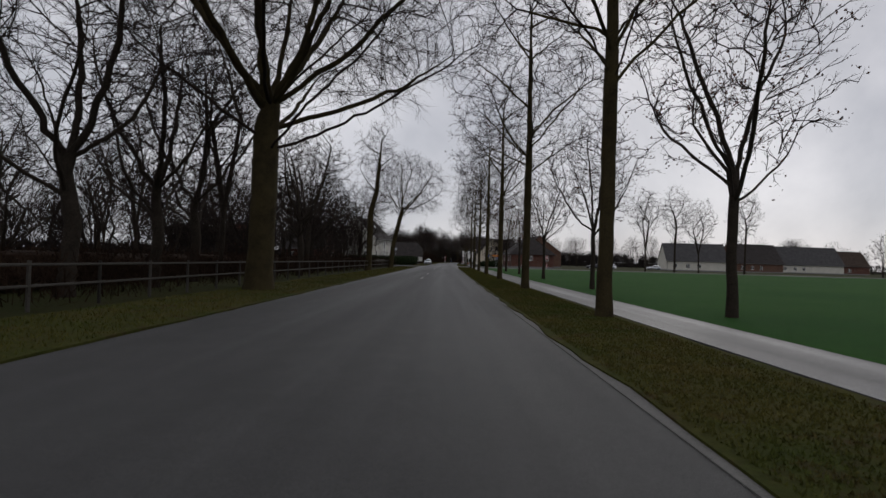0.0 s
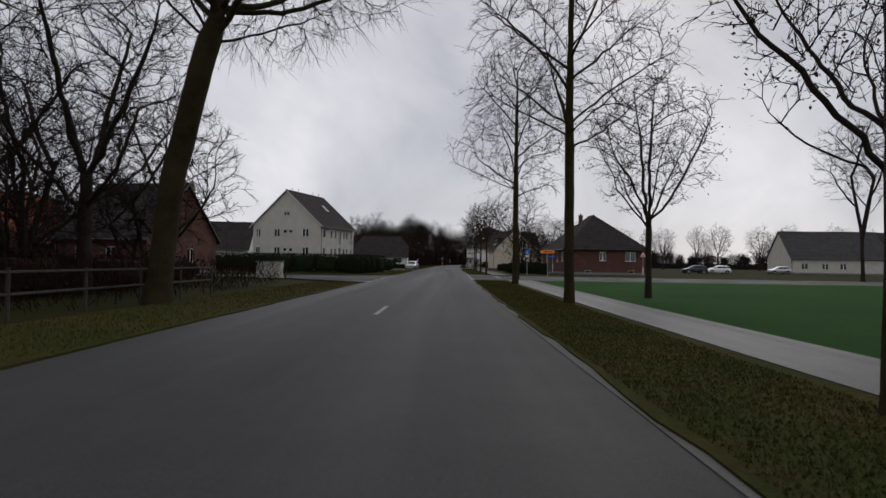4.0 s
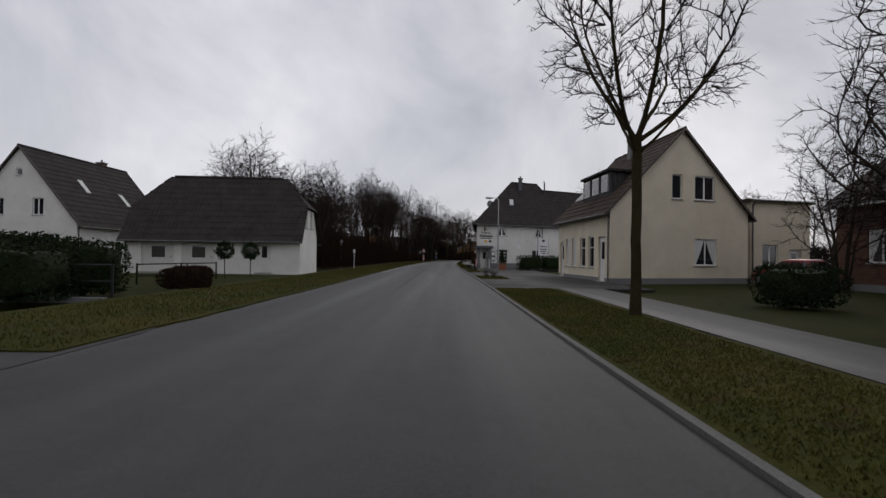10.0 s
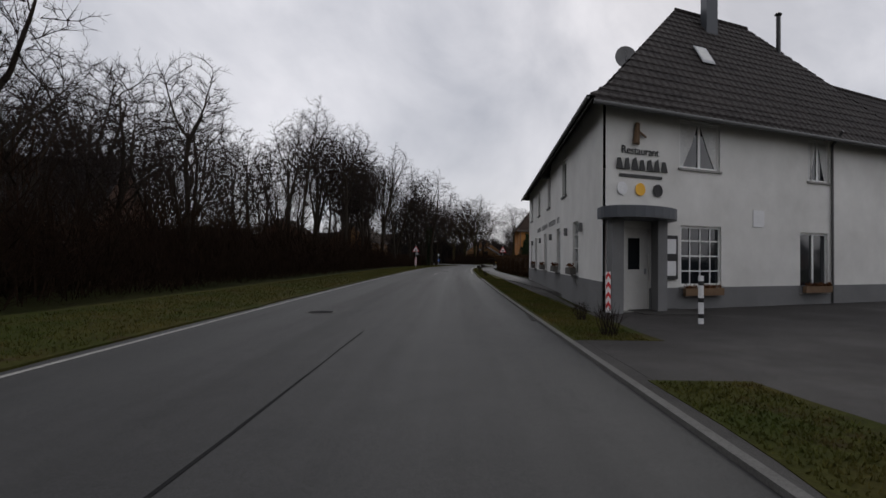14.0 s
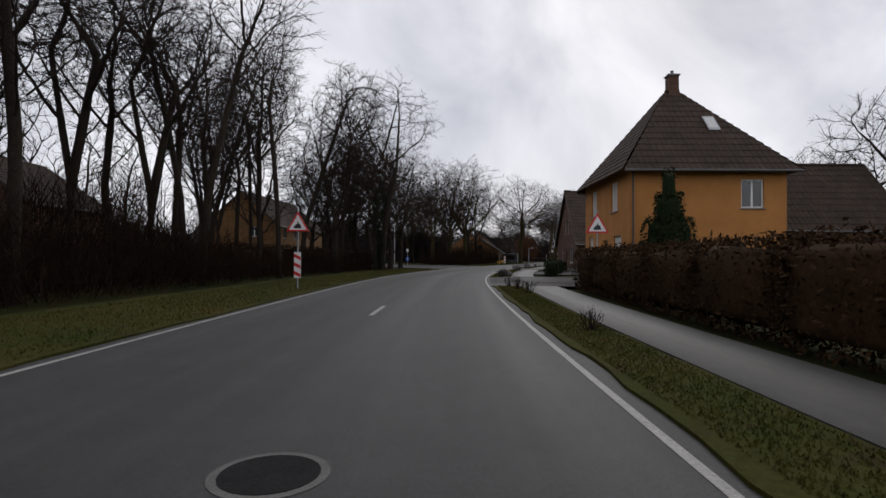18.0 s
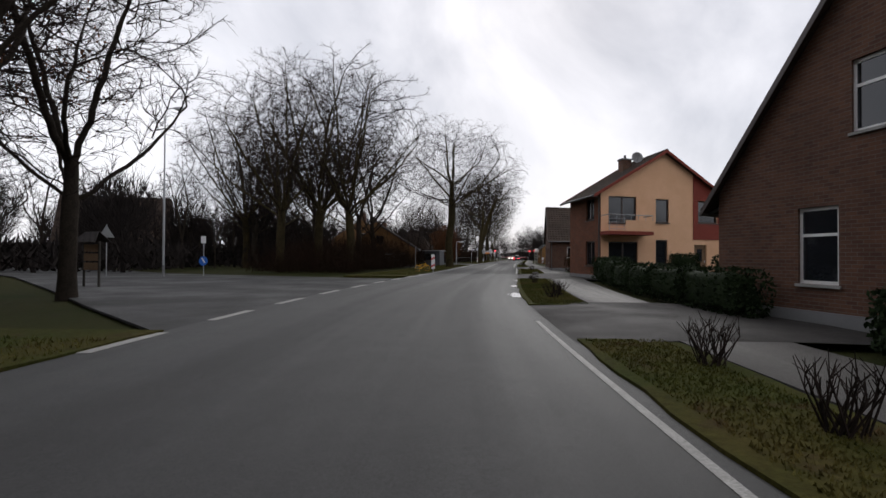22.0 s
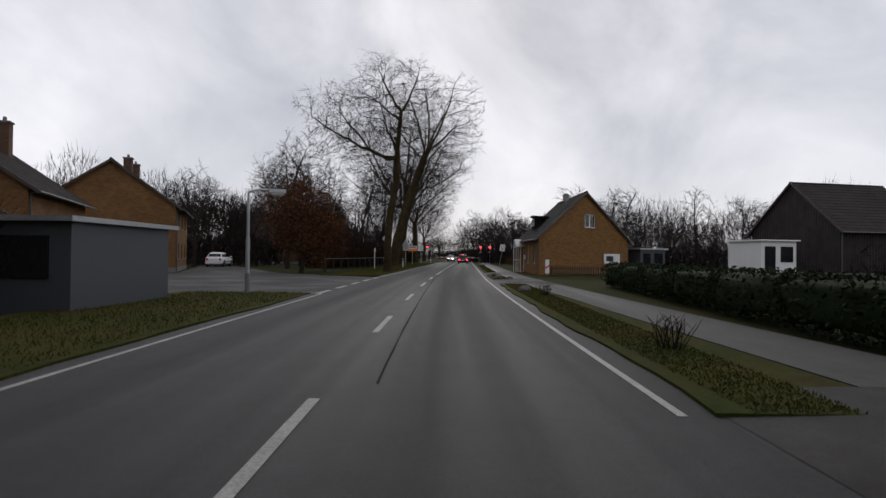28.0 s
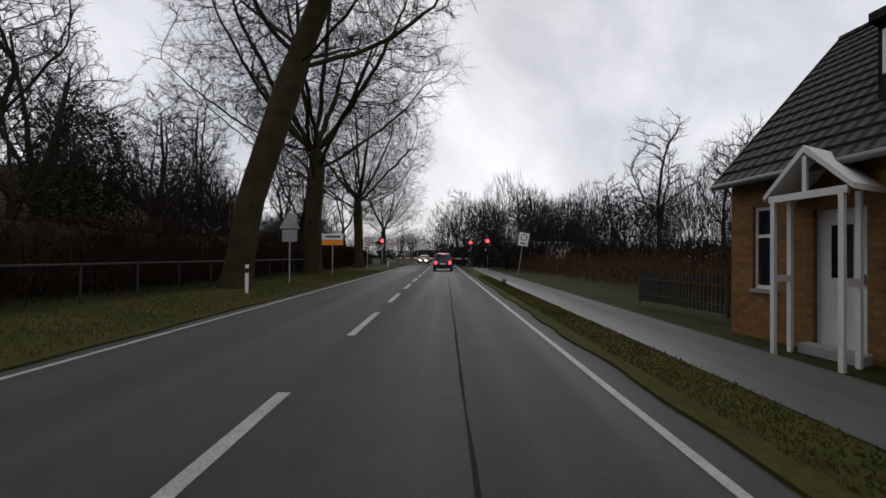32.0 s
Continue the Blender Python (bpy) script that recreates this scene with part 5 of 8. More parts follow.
# avenue limes: a straight leader with level limbs
for key, seed, lab, lv in (("av1", 11, "tall bare avenue tree with a straight mossy trunk", None), ("av2", 12, "tall bare avenue tree with ascending limbs", None), ("av3", 13, "bare avenue tree with reddish twigs and few leaves", ("leaf_dry", 0.05, 1100, 0.2))):
    tree_kind(key, seed, lab, [(0, 0, 9.2, 3.7, 3.7, 3.6), (0, 0, 12.6, 2.8, 2.8, 3.0)], [(0, 0, -0.15), (0.05, 0.05, 7), (0, 0, 13.5)], 0.17, 700, 5.4, lift=0.06, reach=3.4, kill=0.7, tip=0.0095, twig=(3, 0.5, 0.25), bark="bark_moss", leaves=lv, limbs=20, bend=-0.05)
# young ashes: a short stem, steep limbs, stout shoots
for key, seed, lab, lv in (("ash1", 21, "young bare tree with spreading upturned branches", None), ("ash2", 22, "young bare ash tree with seed tufts", ("leaf_dry", 0.045, 500, 0.06))):
    tree_kind(key, seed, lab, [(0.1, 0, 6.9, 2.8, 2.8, 2.5), (-0.5, 0.2, 5.6, 2.4, 2.2, 0.9)], [(0, 0, -0.15), (0.03, 0.02, 2.2), (0, 0, 4.2), (0.05, 0, 4.7)], 0.135, 460, 3.7, step=0.3, reach=3.5, kill=0.55, tip=0.0125, lift=0.34, hold=0.9, wild=0.05, twig=(3, 0.34, 0.2), bark="bark_moss", leaves=lv)
for key, seed, lab, lv in (("fld1", 23, "slender field tree with dark withered leaf clumps", ("leaf_dry", 0.048, 2200, 0.12)), ("fld2", 24, "slender bare field tree with seed clumps", ("leaf_dry", 0.045, 1500, 0.12))):
    tree_kind(key, seed, lab, [(0, 0, 6.9, 2.7, 2.7, 3.0), (0, 0, 5.2, 2.0, 2.0, 1.5)], [(0, 0, -0.15), (0.05, 0, 2.0), (0, 0, 3.4), (0, 0.05, 4.2)], 0.13, 420, 2.9, step=0.32, reach=3.5, kill=0.55, tip=0.0115, lift=0.28, hold=0.8, wild=0.16, twig=(2, 0.4, 0.2), leaves=lv)
# old roadside trees
tree_kind("beech1", 31, "huge old bare beech with spreading crown", [(0, 0, 13.0, 7.6, 7.6, 5.6), (1.5, 0.5, 10, 7.0, 6.4, 2.6)], [(0, 0, -0.15), (0.1, 0, 3.5), (0.05, 0.15, 6.2), (0.3, 0.1, 7.6)], 0.48, 2300, 5.0, step=0.42, reach=5, kill=0.75, tip=0.0105, lift=0.06, twig=(3, 0.6, 0.25), droop=0.05, bark="bark_moss", limbs=17)
tree_kind("junc1", 38, "large bare oak with a broad rounded crown", [(0, 0, 12.0, 7.2, 7.2, 6.2), (0, 0, 8.6, 6.4, 6.4, 2.2)], [(0, 0, -0.15), (0.1, 0, 3.0), (0.0, 0.2, 5.6)], 0.36, 1300, 3.6, step=0.42, reach=5, kill=0.85, tip=0.012, lift=0.06, wild=0.14, twig=(3, 0.55, 0.25), bark="bark_moss", limbs=15)
tree_kind("beech2", 32, "big bare roadside beech with drooping twigs", [(0.7, 0, 12.8, 7.0, 7.0, 4.8), (0.6, 0, 9.4, 7.0, 7.0, 2.0)], [(0, 0, -0.15), (-0.15, 0, 3.0), (0.25, 0, 6), (0.2, 0, 9.5), (0.3, 0.2, 10.6)], 0.43, 2300, 7.0, step=0.4, reach=5, kill=0.68, tip=0.0095, lift=0.06, twig=(2, 0.6, 0.25), droop=0.4, bark="bark_moss", limbs=22)
tree_kind("lean", 36, "bare roadside tree with a trunk leaning to the road", [(2.6, 0, 12.4, 5.0, 5.0, 4.4), (2.2, 0, 9.6, 4.6, 4.2, 1.8)], [(0, 0, -0.15), (0.35, 0, 3.5), (1.2, 0, 7.2), (1.7, 0.1, 9)], 0.33, 1300, 5.6, step=0.4, reach=4.5, kill=0.75, tip=0.010, lift=0.02, twig=(3, 0.55, 0.25), droop=0.25, bark="bark_moss", limbs=12)
tree_kind("tall2", 34, "massive mossy trunk leaning over the road", [(0.6, -0.5, 11.8, 3.6, 3.0, 1.6), (4.2, -0.6, 17, 5.5, 5.5, 5.5), (3.4, -0.5, 12.6, 5.2, 5.2, 2.6)], [(0, 0, -0.15), (0.5, -0.1, 3.5), (1.7, -0.3, 8), (3.2, -0.5, 13), (3.5, -0.5, 14)], 0.5, 2000, 8.5, step=0.42, reach=5, kill=0.85, tip=0.011, lift=0.05, twig=(3, 0.6, 0.25), bark="bark_moss", limbs=16)
tree_kind("tall1", 33, "tall bare tree with a long clean trunk and pruned limbs", [(-2.6, -1.2, 11.6, 4.2, 3.6, 2.3), (0.6, 0, 14.2, 3.2, 3.2, 2.8), (-3.6, -1.6, 9.8, 2.8, 2.8, 1.4)], [(0, 0, -0.15), (0.0, 0, 2.5), (0.12, 0, 4.4), (0.6, 0, 7), (0.7, 0, 10), (1.0, 0, 13.2)], 0.28, 1100, 8.8, step=0.36, reach=4.5, kill=0.7, tip=0.011, lift=0.0, wild=0.28, twig=(3, 0.45, 0.3), droop=0.3, bark="bark_moss", limbs=12)
tree_kind("narrow", 37, "tall narrow bare tree with a thick dark trunk", [(0.9, 0, 12.6, 2.5, 2.5, 4.6), (0.4, 0, 8.0, 2.0, 2.0, 2.0)], [(0, 0, -0.15), (0.1, 0, 3), (0.1, 0, 6.5), (0.7, 0, 9), (1.2, 0, 15.5)], 0.34, 800, 5.5, step=0.36, reach=3.2, kill=0.65, tip=0.010, lift=0.12, twig=(3, 0.5, 0.25), bark="bark_moss", limbs=14)
# trees of the woods
tree_kind("rnd1", 35, "rounded bare tree with many low stems", [(0, 0, 4.6, 3.2, 3.2, 3.4)], [[(0, 0, -0.15), (0.3, 0.1, 1.6), (0.9, 0.3, 4)], [(0.1, 0.2, -0.15), (-0.4, 0.3, 1.8), (-0.9, 0.8, 4)], [(-0.1, -0.2, -0.15), (0, -0.7, 2), (0.2, -1.2, 4)]], 0.13, 520, 0.8, step=0.34, reach=3, kill=0.6, tip=0.0115, lift=0.22, hold=0.7, twig=(3, 0.5, 0.25))
tree_kind("wd1", 41, "slim dark bare woodland tree", [(0, 0, 9.0, 2.3, 2.3, 3.8)], [(0, 0, -0.15), (0.15, 0.1, 4), (-0.1, 0.2, 7), (0.1, 0, 8.6)], 0.15, 430, 3.8, step=0.36, reach=3.4, kill=0.65, tip=0.013, lift=0.25, hold=0.7, twig=(3, 0.5, 0.25))
tree_kind("wd2", 42, "slim bare woodland tree with forked top", [(0.9, 0, 9.4, 2.2, 2.2, 3.6), (-1.1, 0.2, 9.0, 2.0, 2.2, 3.2)], [[(0, 0, -0.15), (0, 0.1, 3.4), (0.7, 0, 7), (0.9, 0, 8.4)], [(0, 0.1, 3.2), (-0.7, 0.2, 6.5), (-1.1, 0.3, 8)]], 0.15, 480, 4.2, step=0.36, reach=3.2, kill=0.65, tip=0.013, lift=0.28, hold=0.7, twig=(3, 0.5, 0.25))
tree_kind("wd3", 43, "dark leaning woodland tree", [(3.4, -0.6, 10.6, 2.6, 2.4, 3.0)], [(0, 0, -0.15), (0.5, -0.1, 3.5), (1.8, -0.3, 7.5), (3.4, -0.6, 12)], 0.17, 380, 5.0, step=0.36, reach=3.4, kill=0.65, tip=0.013, lift=0.2, hold=0.7, twig=(3, 0.5, 0.25))
tree_kind("wd5", 46, "slender woodland tree leaning to the light", [(2.0, -0.3, 11.2, 2.2, 2.2, 3.4)], [(0, 0, -0.15), (0.25, 0, 3.5), (0.9, -0.1, 7), (1.6, -0.2, 10)], 0.125, 330, 5.5, step=0.36, reach=3.4, kill=0.68, tip=0.012, lift=0.25, twig=(3, 0.5, 0.25))
tree_kind("wd4", 44, "broad bare woodland tree", [(0, 0, 8.2, 3.7, 3.7, 4.2)], [(0, 0, -0.15), (0.1, 0.1, 2.2), (-0.15, 0, 3.8), (0, 0.1, 4.6)], 0.24, 640, 2.9, step=0.38, reach=4, kill=0.72, tip=0.013, lift=0.2, wild=0.14, twig=(3, 0.55, 0.25))
tree_kind("mul1", 51, "many-stemmed bare shrub-like tree", [(0, 0, 4.6, 2.4, 2.4, 3.4)], [[(0.2 * math.cos(a), 0.2 * math.sin(a), -0.15), (0.5 * math.cos(a), 0.5 * math.sin(a), 2), (1.3 * math.cos(a), 1.3 * math.sin(a), 5)] for a in (0.3, 1.9, 3.4, 4.9)], 0.09, 360, 1.0, step=0.34, reach=3, kill=0.6, tip=0.012, lift=0.3, hold=0.8, twig=(3, 0.5, 0.2))
tree_kind("oak", 52, "small oak keeping its red-brown leaves", [(0, 0, 4.2, 2.5, 2.5, 3.2)], [(0, 0, -0.15), (0.1, 0, 1.2), (0, 0.1, 4.5)], 0.15, 420, 0.9, step=0.34, reach=3, kill=0.6, tip=0.012, leaves=("leaf_brown", 0.10, 9000, 0.28))
tree_kind("oak2", 53, "spreading oak with some brown leaves", [(0, 0, 9.2, 6.0, 6.0, 5.0), (0.5, 0, 6.4, 5.8, 5.4, 1.6)], [(0, 0, -0.15), (0.1, 0, 2.2), (-0.1, 0.2, 4.5), (0, 0.1, 5.4)], 0.36, 1700, 3.4, step=0.4, reach=5, kill=0.7, tip=0.0115, lift=0.0, wild=0.26, twig=(3, 0.5, 0.3), leaves=("leaf_brown", 0.07, 7500, 0.2), limbs=14)
tree_kind("ev", 54, "dark evergreen ivy-clad tree", [(0, 0, 5.6, 2.6, 2.6, 4.8)], [(0, 0, -0.15), (0.1, 0, 3), (0, 0, 9)], 0.2, 500, 1.0, reach=3, kill=0.6, leaves=("leaf_green", 0.12, 7000, 0.3))
for key, seed, w in (("far1", 61, 3.2), ("far2", 62, 2.6)):
    tree_kind(key, seed, "distant bare woodland tree", [(0, 0, 8.0, w, w, 4.6)], [(0, 0, -0.15), (0.1, 0, 3), (0, 0.1, 5)], 0.2, 170, 2.8, step=0.6, reach=4, kill=1.1, tip=0.026, lift=0.2, twig=(3, 0.9, 0.25), limbs=5)

FAR_TREES = []
for k in ("far1", "far2"):
    KIND[k] = KIND[k][:2] + ([np.array([v.co[:] for v in me.vertices]) for me in KIND[k][:2]], KIND[k][3])


def far_group(label):
    """All far trees noted so far, as one wood."""
    V, F, n = [], [], 0
    for key, x, y, rz, q in FAR_TREES:
        c, w = math.cos(radians(rz)) * q, math.sin(radians(rz)) * q
        for me, co in zip(KIND[key][:2], KIND[key][2]):
            V.append(np.stack([co[:, 0] * c - co[:, 1] * w + x, co[:, 0] * w + co[:, 1] * c + y, co[:, 2] * q], 1))
            F += [[k + n for k in p.vertices] for p in me.polygons]
            n += len(co)
    FAR_TREES.clear()
    me = bpy.data.meshes.new("distant_trees")
    me.from_pydata(np.concatenate(V).tolist(), [], F)
    me.materials.append(M["twig"])
    tagged(new("distant_trees", me), label, "wood", kind="stuff")


rt = random.Random(5)
for i, y in enumerate((-0.5, 13.7, 27.4, 41.0, 55.9, 70.2, 83.7, 99.5)):
    tree(("av1", "av2", "av3", "av1", "av3", "av2", "av1", "av3")[i], *rd(y, 4.0 + 0.05 * i), rt.uniform(0, 360), 1.0 + rt.uniform(-0.06, 0.08), group="avenue trees")
for i, (y, o) in enumerate(((0.5, 8.0), (14.9, 7.9), (29.4, 8.0), (46, 8.3), (61.5, 8.3), (75.3, 8.3), (87.7, 8.4))):
    tree(("fld1", "fld2")[i % 2], *rd(y, o), rt.uniform(0, 360), rt.uniform(0.9, 1.05), group="trees along the field")
tree("fld2", *rd(107, 5.4), 40, 0.75, label="young tree with a few reddish leaves")
for i, (y, o) in enumerate(((127.6, 4.2), (140, 4.25), (152.6, 4.35), (165.5, 4.5))):
    tree(("ash1", "ash2", "ash2", "ash1")[i], *rd(y, o), 70 * i, (0.92, 1.0, 1.02, 0.98)[i], group="young trees on the verge", hs=0.87)
tree("beech1", -7.0, 20.8, 0, 1.0)
for x, y, k, q in ((-11.6, 16.8, "wd4", 1.0), (-11.9, 22.5, "wd4", 0.95), (-11.0, 9.0, "wd2", 1.15), (-12.6, 31, "wd2", 1.15), (-14, 58, "wd4", 0.95), (-12.5, 50, "wd4", 1.0), (-15, 72, "rnd1", 1.1), (-17.5, 66, "wd4", 0.95), (-19, 80, "rnd1", 1.4), (-17, 88, "rnd1", 1.4), (-14.5, 94, "rnd1", 1.25), (-13, 86, "wd4", 1.05), (-23, 90, "wd4", 0.9), (-21, 72, "wd4", 0.95), (-16, 44, "rnd1", 1.2), (-18, 52, "rnd1", 1.2)):
    tree(k, x, y, rt.uniform(0, 360), q)
tree("narrow", -8.5, 62.2, 0, 1.0)
tree("wd4", -10.5, 40, 10, 0.9)
tree("lean", -7.8, 81.2, 0, 1.02)
for x, y, k, s in ((46, 124, "wd2", 1.45), (53, 125, "wd1", 1.5), (59, 126, "wd2", 1.3), (69, 125, "wd1", 1.5), (100, 124, "far1", 0.8), (110, 124, "far2", 0.8)):
    tree(k, x, y, rt.uniform(0, 360), s, label="bare tree standing beyond the green field")
# the wood on the left, by stretches
def wood(n, y0, y1, o0, o1, kinds, seed, s0=0.8, s1=1.2, clear=3.0):
    r, put = random.Random(seed), []
    while len(put) < n:
        y, o = r.uniform(y0, y1), r.uniform(o0, o1)
        x, yy = rd(y, o)
        if any(math.hypot(x - a, yy - b) < clear for a, b in put):
            clear *= 0.97
            continue
        if any(h.location.x - 3 < x < h.location.x + 14 and h.location.y - 5 < yy < h.location.y + 13 for h in H.values()):
            put.append((1e6 + len(put), 0))
            continue
        put.append((x, yy))
        tree(r.choice(kinds), x, yy, r.uniform(0, 360), r.uniform(s0, s1), group="trees of the wood")


wood(32, 4, 96, -30, -12.5, ("wd2", "wd4", "rnd1", "wd1"), 71, 0.75, 1.0)
wood(20, 20, 150, -64, -32, ("far1", "far2"), 171, 0.8, 1.2)
wood(24, 205, 258, -30, -12.5, ("wd1", "wd2", "wd4", "wd4", "rnd1"), 72, 0.82, 1.05)
wood(17, 258, 312, -28, -11.5, ("wd1", "wd2", "wd3", "wd2", "wd1", "wd4"), 77, 1.05, 1.3)
wood(26, 244, 320, -56, -28, ("far1", "far2"), 172, 1.0, 1.4)
far_group("bare trees deep inside the wood")
wood(17, 262, 308, -22, -10.6, ("wd5", "wd5", "wd1"), 78, 1.1, 1.35, 2.4)
wood(9, 312, 324, -20, -11, ("wd2", "wd4", "wd1"), 73, 0.9, 1.2)
wood(12, 352, 376, -34, -13, ("wd1", "wd2", "mul1"), 74, 0.6, 0.9)
wood(30, 414, 478, -34, -12.5, ("wd1", "wd2", "rnd1", "wd4"), 75, 0.65, 0.92)
wood(18, 400, 500, -80, -34, ("far1", "far2"), 175, 0.8, 1.2)
wood(10, 348, 400, -70, -40, ("far1", "far2"), 176, 0.7, 1.1)
tree("oak2", -1.5, 325.5, 15, 1.1, label="spreading oak with brown leaves at a junction")
for x, y, k, q in ((-8, 291, "wd1", 1.3), (-9.5, 284, "wd2", 1.35), (-5.0, 298, "wd2", 1.3), (-12, 277, "wd2", 1.4), (-3.5, 304, "wd3", 1.2)):
    tree(k, x, y, rt.uniform(0, 360) if k != "wd3" else 0, q)
tree_kind("ivy", 45, "tall twin-stemmed tree with ivy-clad trunks", [(0.6, 0, 13.2, 5.2, 5.2, 4.6), (0.8, 0, 9.4, 4.2, 4.2, 2.0)], [[(0, 0, -0.15), (-0.2, 0, 3), (0.1, 0, 6), (-0.5, 0.2, 9.5)], [(0.5, 0.1, -0.15), (0.7, 0.1, 3.5), (1.2, 0, 7), (1.9, 0.2, 10)]], 0.3, 900, 6.2, step=0.4, reach=4.5, kill=0.8, tip=0.0115, lift=0.1, limbs=11)
iv = random.Random(3)
KIND["ivy"] = (*KIND["ivy"][:2], leaf_mesh("leaves", [(0.2 + 0.25 * k + (0.04 if k else -0.03) * z_ + iv.gauss(0, 0.22), iv.gauss(0, 0.22), z_) for z_ in np.linspace(0.1, 7.5, 160) for k in (0, 1)], "leaf_green", 0.075, 4200, 8, 0.08), KIND["ivy"][3])
tree("ivy", 2.4, 310.2, 0, 1.0)
for x, y, rz, q in ((15.3, 355, 80, 1.0), (12.7, 357, 190, 1.04), (9.4, 355, 300, 0.96), (5, 371, 20, 1.0)):
    tree("junc1", x, y, rz, q, label="large bare oak with a rounded crown beyond the junction")
for x, y, k, q in ((17.4, 371, "wd4", 1.35), (19.6, 375.0, "wd4", 1.3), (12.5, 366, "wd4", 1.3), (13, 374, "wd2", 1.4), (8, 382, "wd4", 1.2)):
    tree(k, x, y, rt.uniform(0, 360), q)
tree("beech2", 28.5, 371.2, 0, 1.0, label="old beech with drooping twigs by the road")
tree("tall1", 44.2, 408.2, 0, 1.0, label="tall tree with pruned limbs and leaning trunk")
tree("tall2", 50.6, 429.4, 0, 1.0, hs=1.1)
tree("beech1", 64.2, 462.5, 100, 1.0, label="large bare beech near the crossing")
tree("beech1", 56.3, 444.4, 250, 1.18, label="large bare beech near the crossing")
tree("beech1", 76, 492, 40, 0.8)
tree("oak", 37.9, 410.6, 0, 0.95)
tree("oak", 40.3, 414.5, 120, 0.68)
tree("ev", 44, 436, 30, 0.8, label="dark evergreen tree beside a fence")
for x, y, k, s in ((-18, 214, "wd4", 1.15), (15.0, 164.6, "rnd1", 1.22), (17.2, 168.5, "rnd1", 1.05), (40, 283, "rnd1", 1.7), (45, 289, "wd4", 1.7), (37, 292, "rnd1", 1.5), (50, 284, "wd4", 1.6), (20.6, 177, "mul1", 1.0), (20, 169.5, "mul1", 0.9), (30, 176, "wd2", 0.6), (40, 260, "wd4", 0.8), (44, 285, "wd4", 0.7), (36, 298, "mul1", 1.2), (48, 250, "mul1", 1.0), (-18, 232, "wd1", 0.9)):
    tree(k, x, y, rt.uniform(0, 360), s)
for y, o, k, q in ((428, -20, "wd2", 1.25), (437, -25, "wd4", 1.3), (446, -17, "wd3", 1.2), (455, -24, "wd2", 1.35), (463, -16, "wd4", 1.25), (472, -21, "wd2", 1.3), (482, -15, "wd4", 1.2), (444, -30, "wd2", 1.2), (460, -31, "wd4", 1.3)):
    tree(k, rd(y, o)[0], rd(y, o)[1], rt.uniform(0, 360), q)
for y, o, k, q in ((361, -27, "wd4", 1.2), (369, -30, "wd2", 1.4), (379, -33, "wd4", 1.35), (388, -30, "wd2", 1.3)):
    tree(k, rd(y, o)[0], rd(y, o)[1], rt.uniform(0, 360), q)
for x, y, k, q in ((50, 246, "wd4", 1.0), (56, 242, "wd2", 1.0), (61, 249, "wd4", 1.1), (68, 244, "wd1", 1.05), (75, 248, "wd4", 1.1), (84, 243, "wd2", 1.1), (94, 249, "wd4", 1.2), (105, 244, "wd4", 1.15), (118, 249, "wd2", 1.2), (130, 244, "wd4", 1.2)):
    tree(k, x, y, rt.uniform(0, 360), q, label="bare tree beyond the inn garden")
# far woods
for k, (pts, hh, lab) in enumerate((
    ([(146 + 24 * i, 245 + 9 * math.sin(i * 1.7)) for i in range(13)], 13, "dark leafless wood on the horizon beyond the field"),
    ([(-48 - 6 * math.sin(i), 20 + 15 * i) for i in range(9)], 7, "dark leafless wood behind the trees"),
    ([(-58 - 8 * math.sin(i * 2.0), 258 + 12 * i) for i in range(14)], 9, "dark leafless wood behind the trees"),
    ([(rd(610, -130 + 19 * i)[0], rd(610, -130 + 19 * i)[1] + 12 * math.sin(i * 1.9)) for i in range(14)], 11, "dark leafless wood beyond the railway"),
    ([(96 + 5 * math.sin(i), 402 + 12 * i) for i in range(9)], 9, "dark leafless wood beyond gardens"),
    ([(-44 + 12 * i, 404 + 5 * math.sin(i * 2.1)) for i in range(5)], 8, "dark leafless trees behind a side road"),
    ([(rd(424 + 13 * i, -36 - 5 * math.sin(i * 1.8))[0], rd(424 + 13 * i, -36 - 5 * math.sin(i * 1.8))[1]) for i in range(9)], 10, "dark leafless wood beside the railway"),
    ([(rd(342 + 10 * i, -40 - 4 * math.sin(i * 1.8))[0], rd(342 + 10 * i, -40 - 4 * math.sin(i * 1.8))[1]) for i in range(6)], 7, "dark leafless wood behind ochre houses"),
    ([(62 + 13 * i, 300 + 6 * math.sin(i * 2.2)) for i in range(8)], 6, "dark leafless wood behind the houses"),
)):
    FAR_WOODS.append((pts, hh, lab, k))
rf = random.Random(9)
for i in range(170):
    if i % 2 and i < 105:
        continue
    if i < 45:
        x, y = rf.uniform(-60, 70), rf.uniform(250, 420)
        x = -28 - abs(x) if rf.random() < 0.7 else 95 + abs(x)
    elif i < 105:
        a = rf.uniform(-0.5, 0.6)
        d = rf.uniform(120, 190)
        x, y = 60 + math.sin(0.41 + a) * d, 430 + math.cos(0.41 + a) * d
        if abs(x - np.interp(y, ROAD[:, 1], ROAD[:, 0])) < 9:
            continue
    elif i < 135:
        x, y = rf.uniform(80, 150), rf.uniform(425, 500)
    elif i < 150:
        x, y = rf.uniform(-90, -50), rf.uniform(262, 300)
    else:
        x, y = rf.uniform(60, 260), rf.uniform(225, 270)
    tree(("far1", "far2")[i % 2], x, y, rf.uniform(0, 360), rf.uniform(0.7, 1.1), group="distant trees")


far_group("bare woods behind houses and railway")


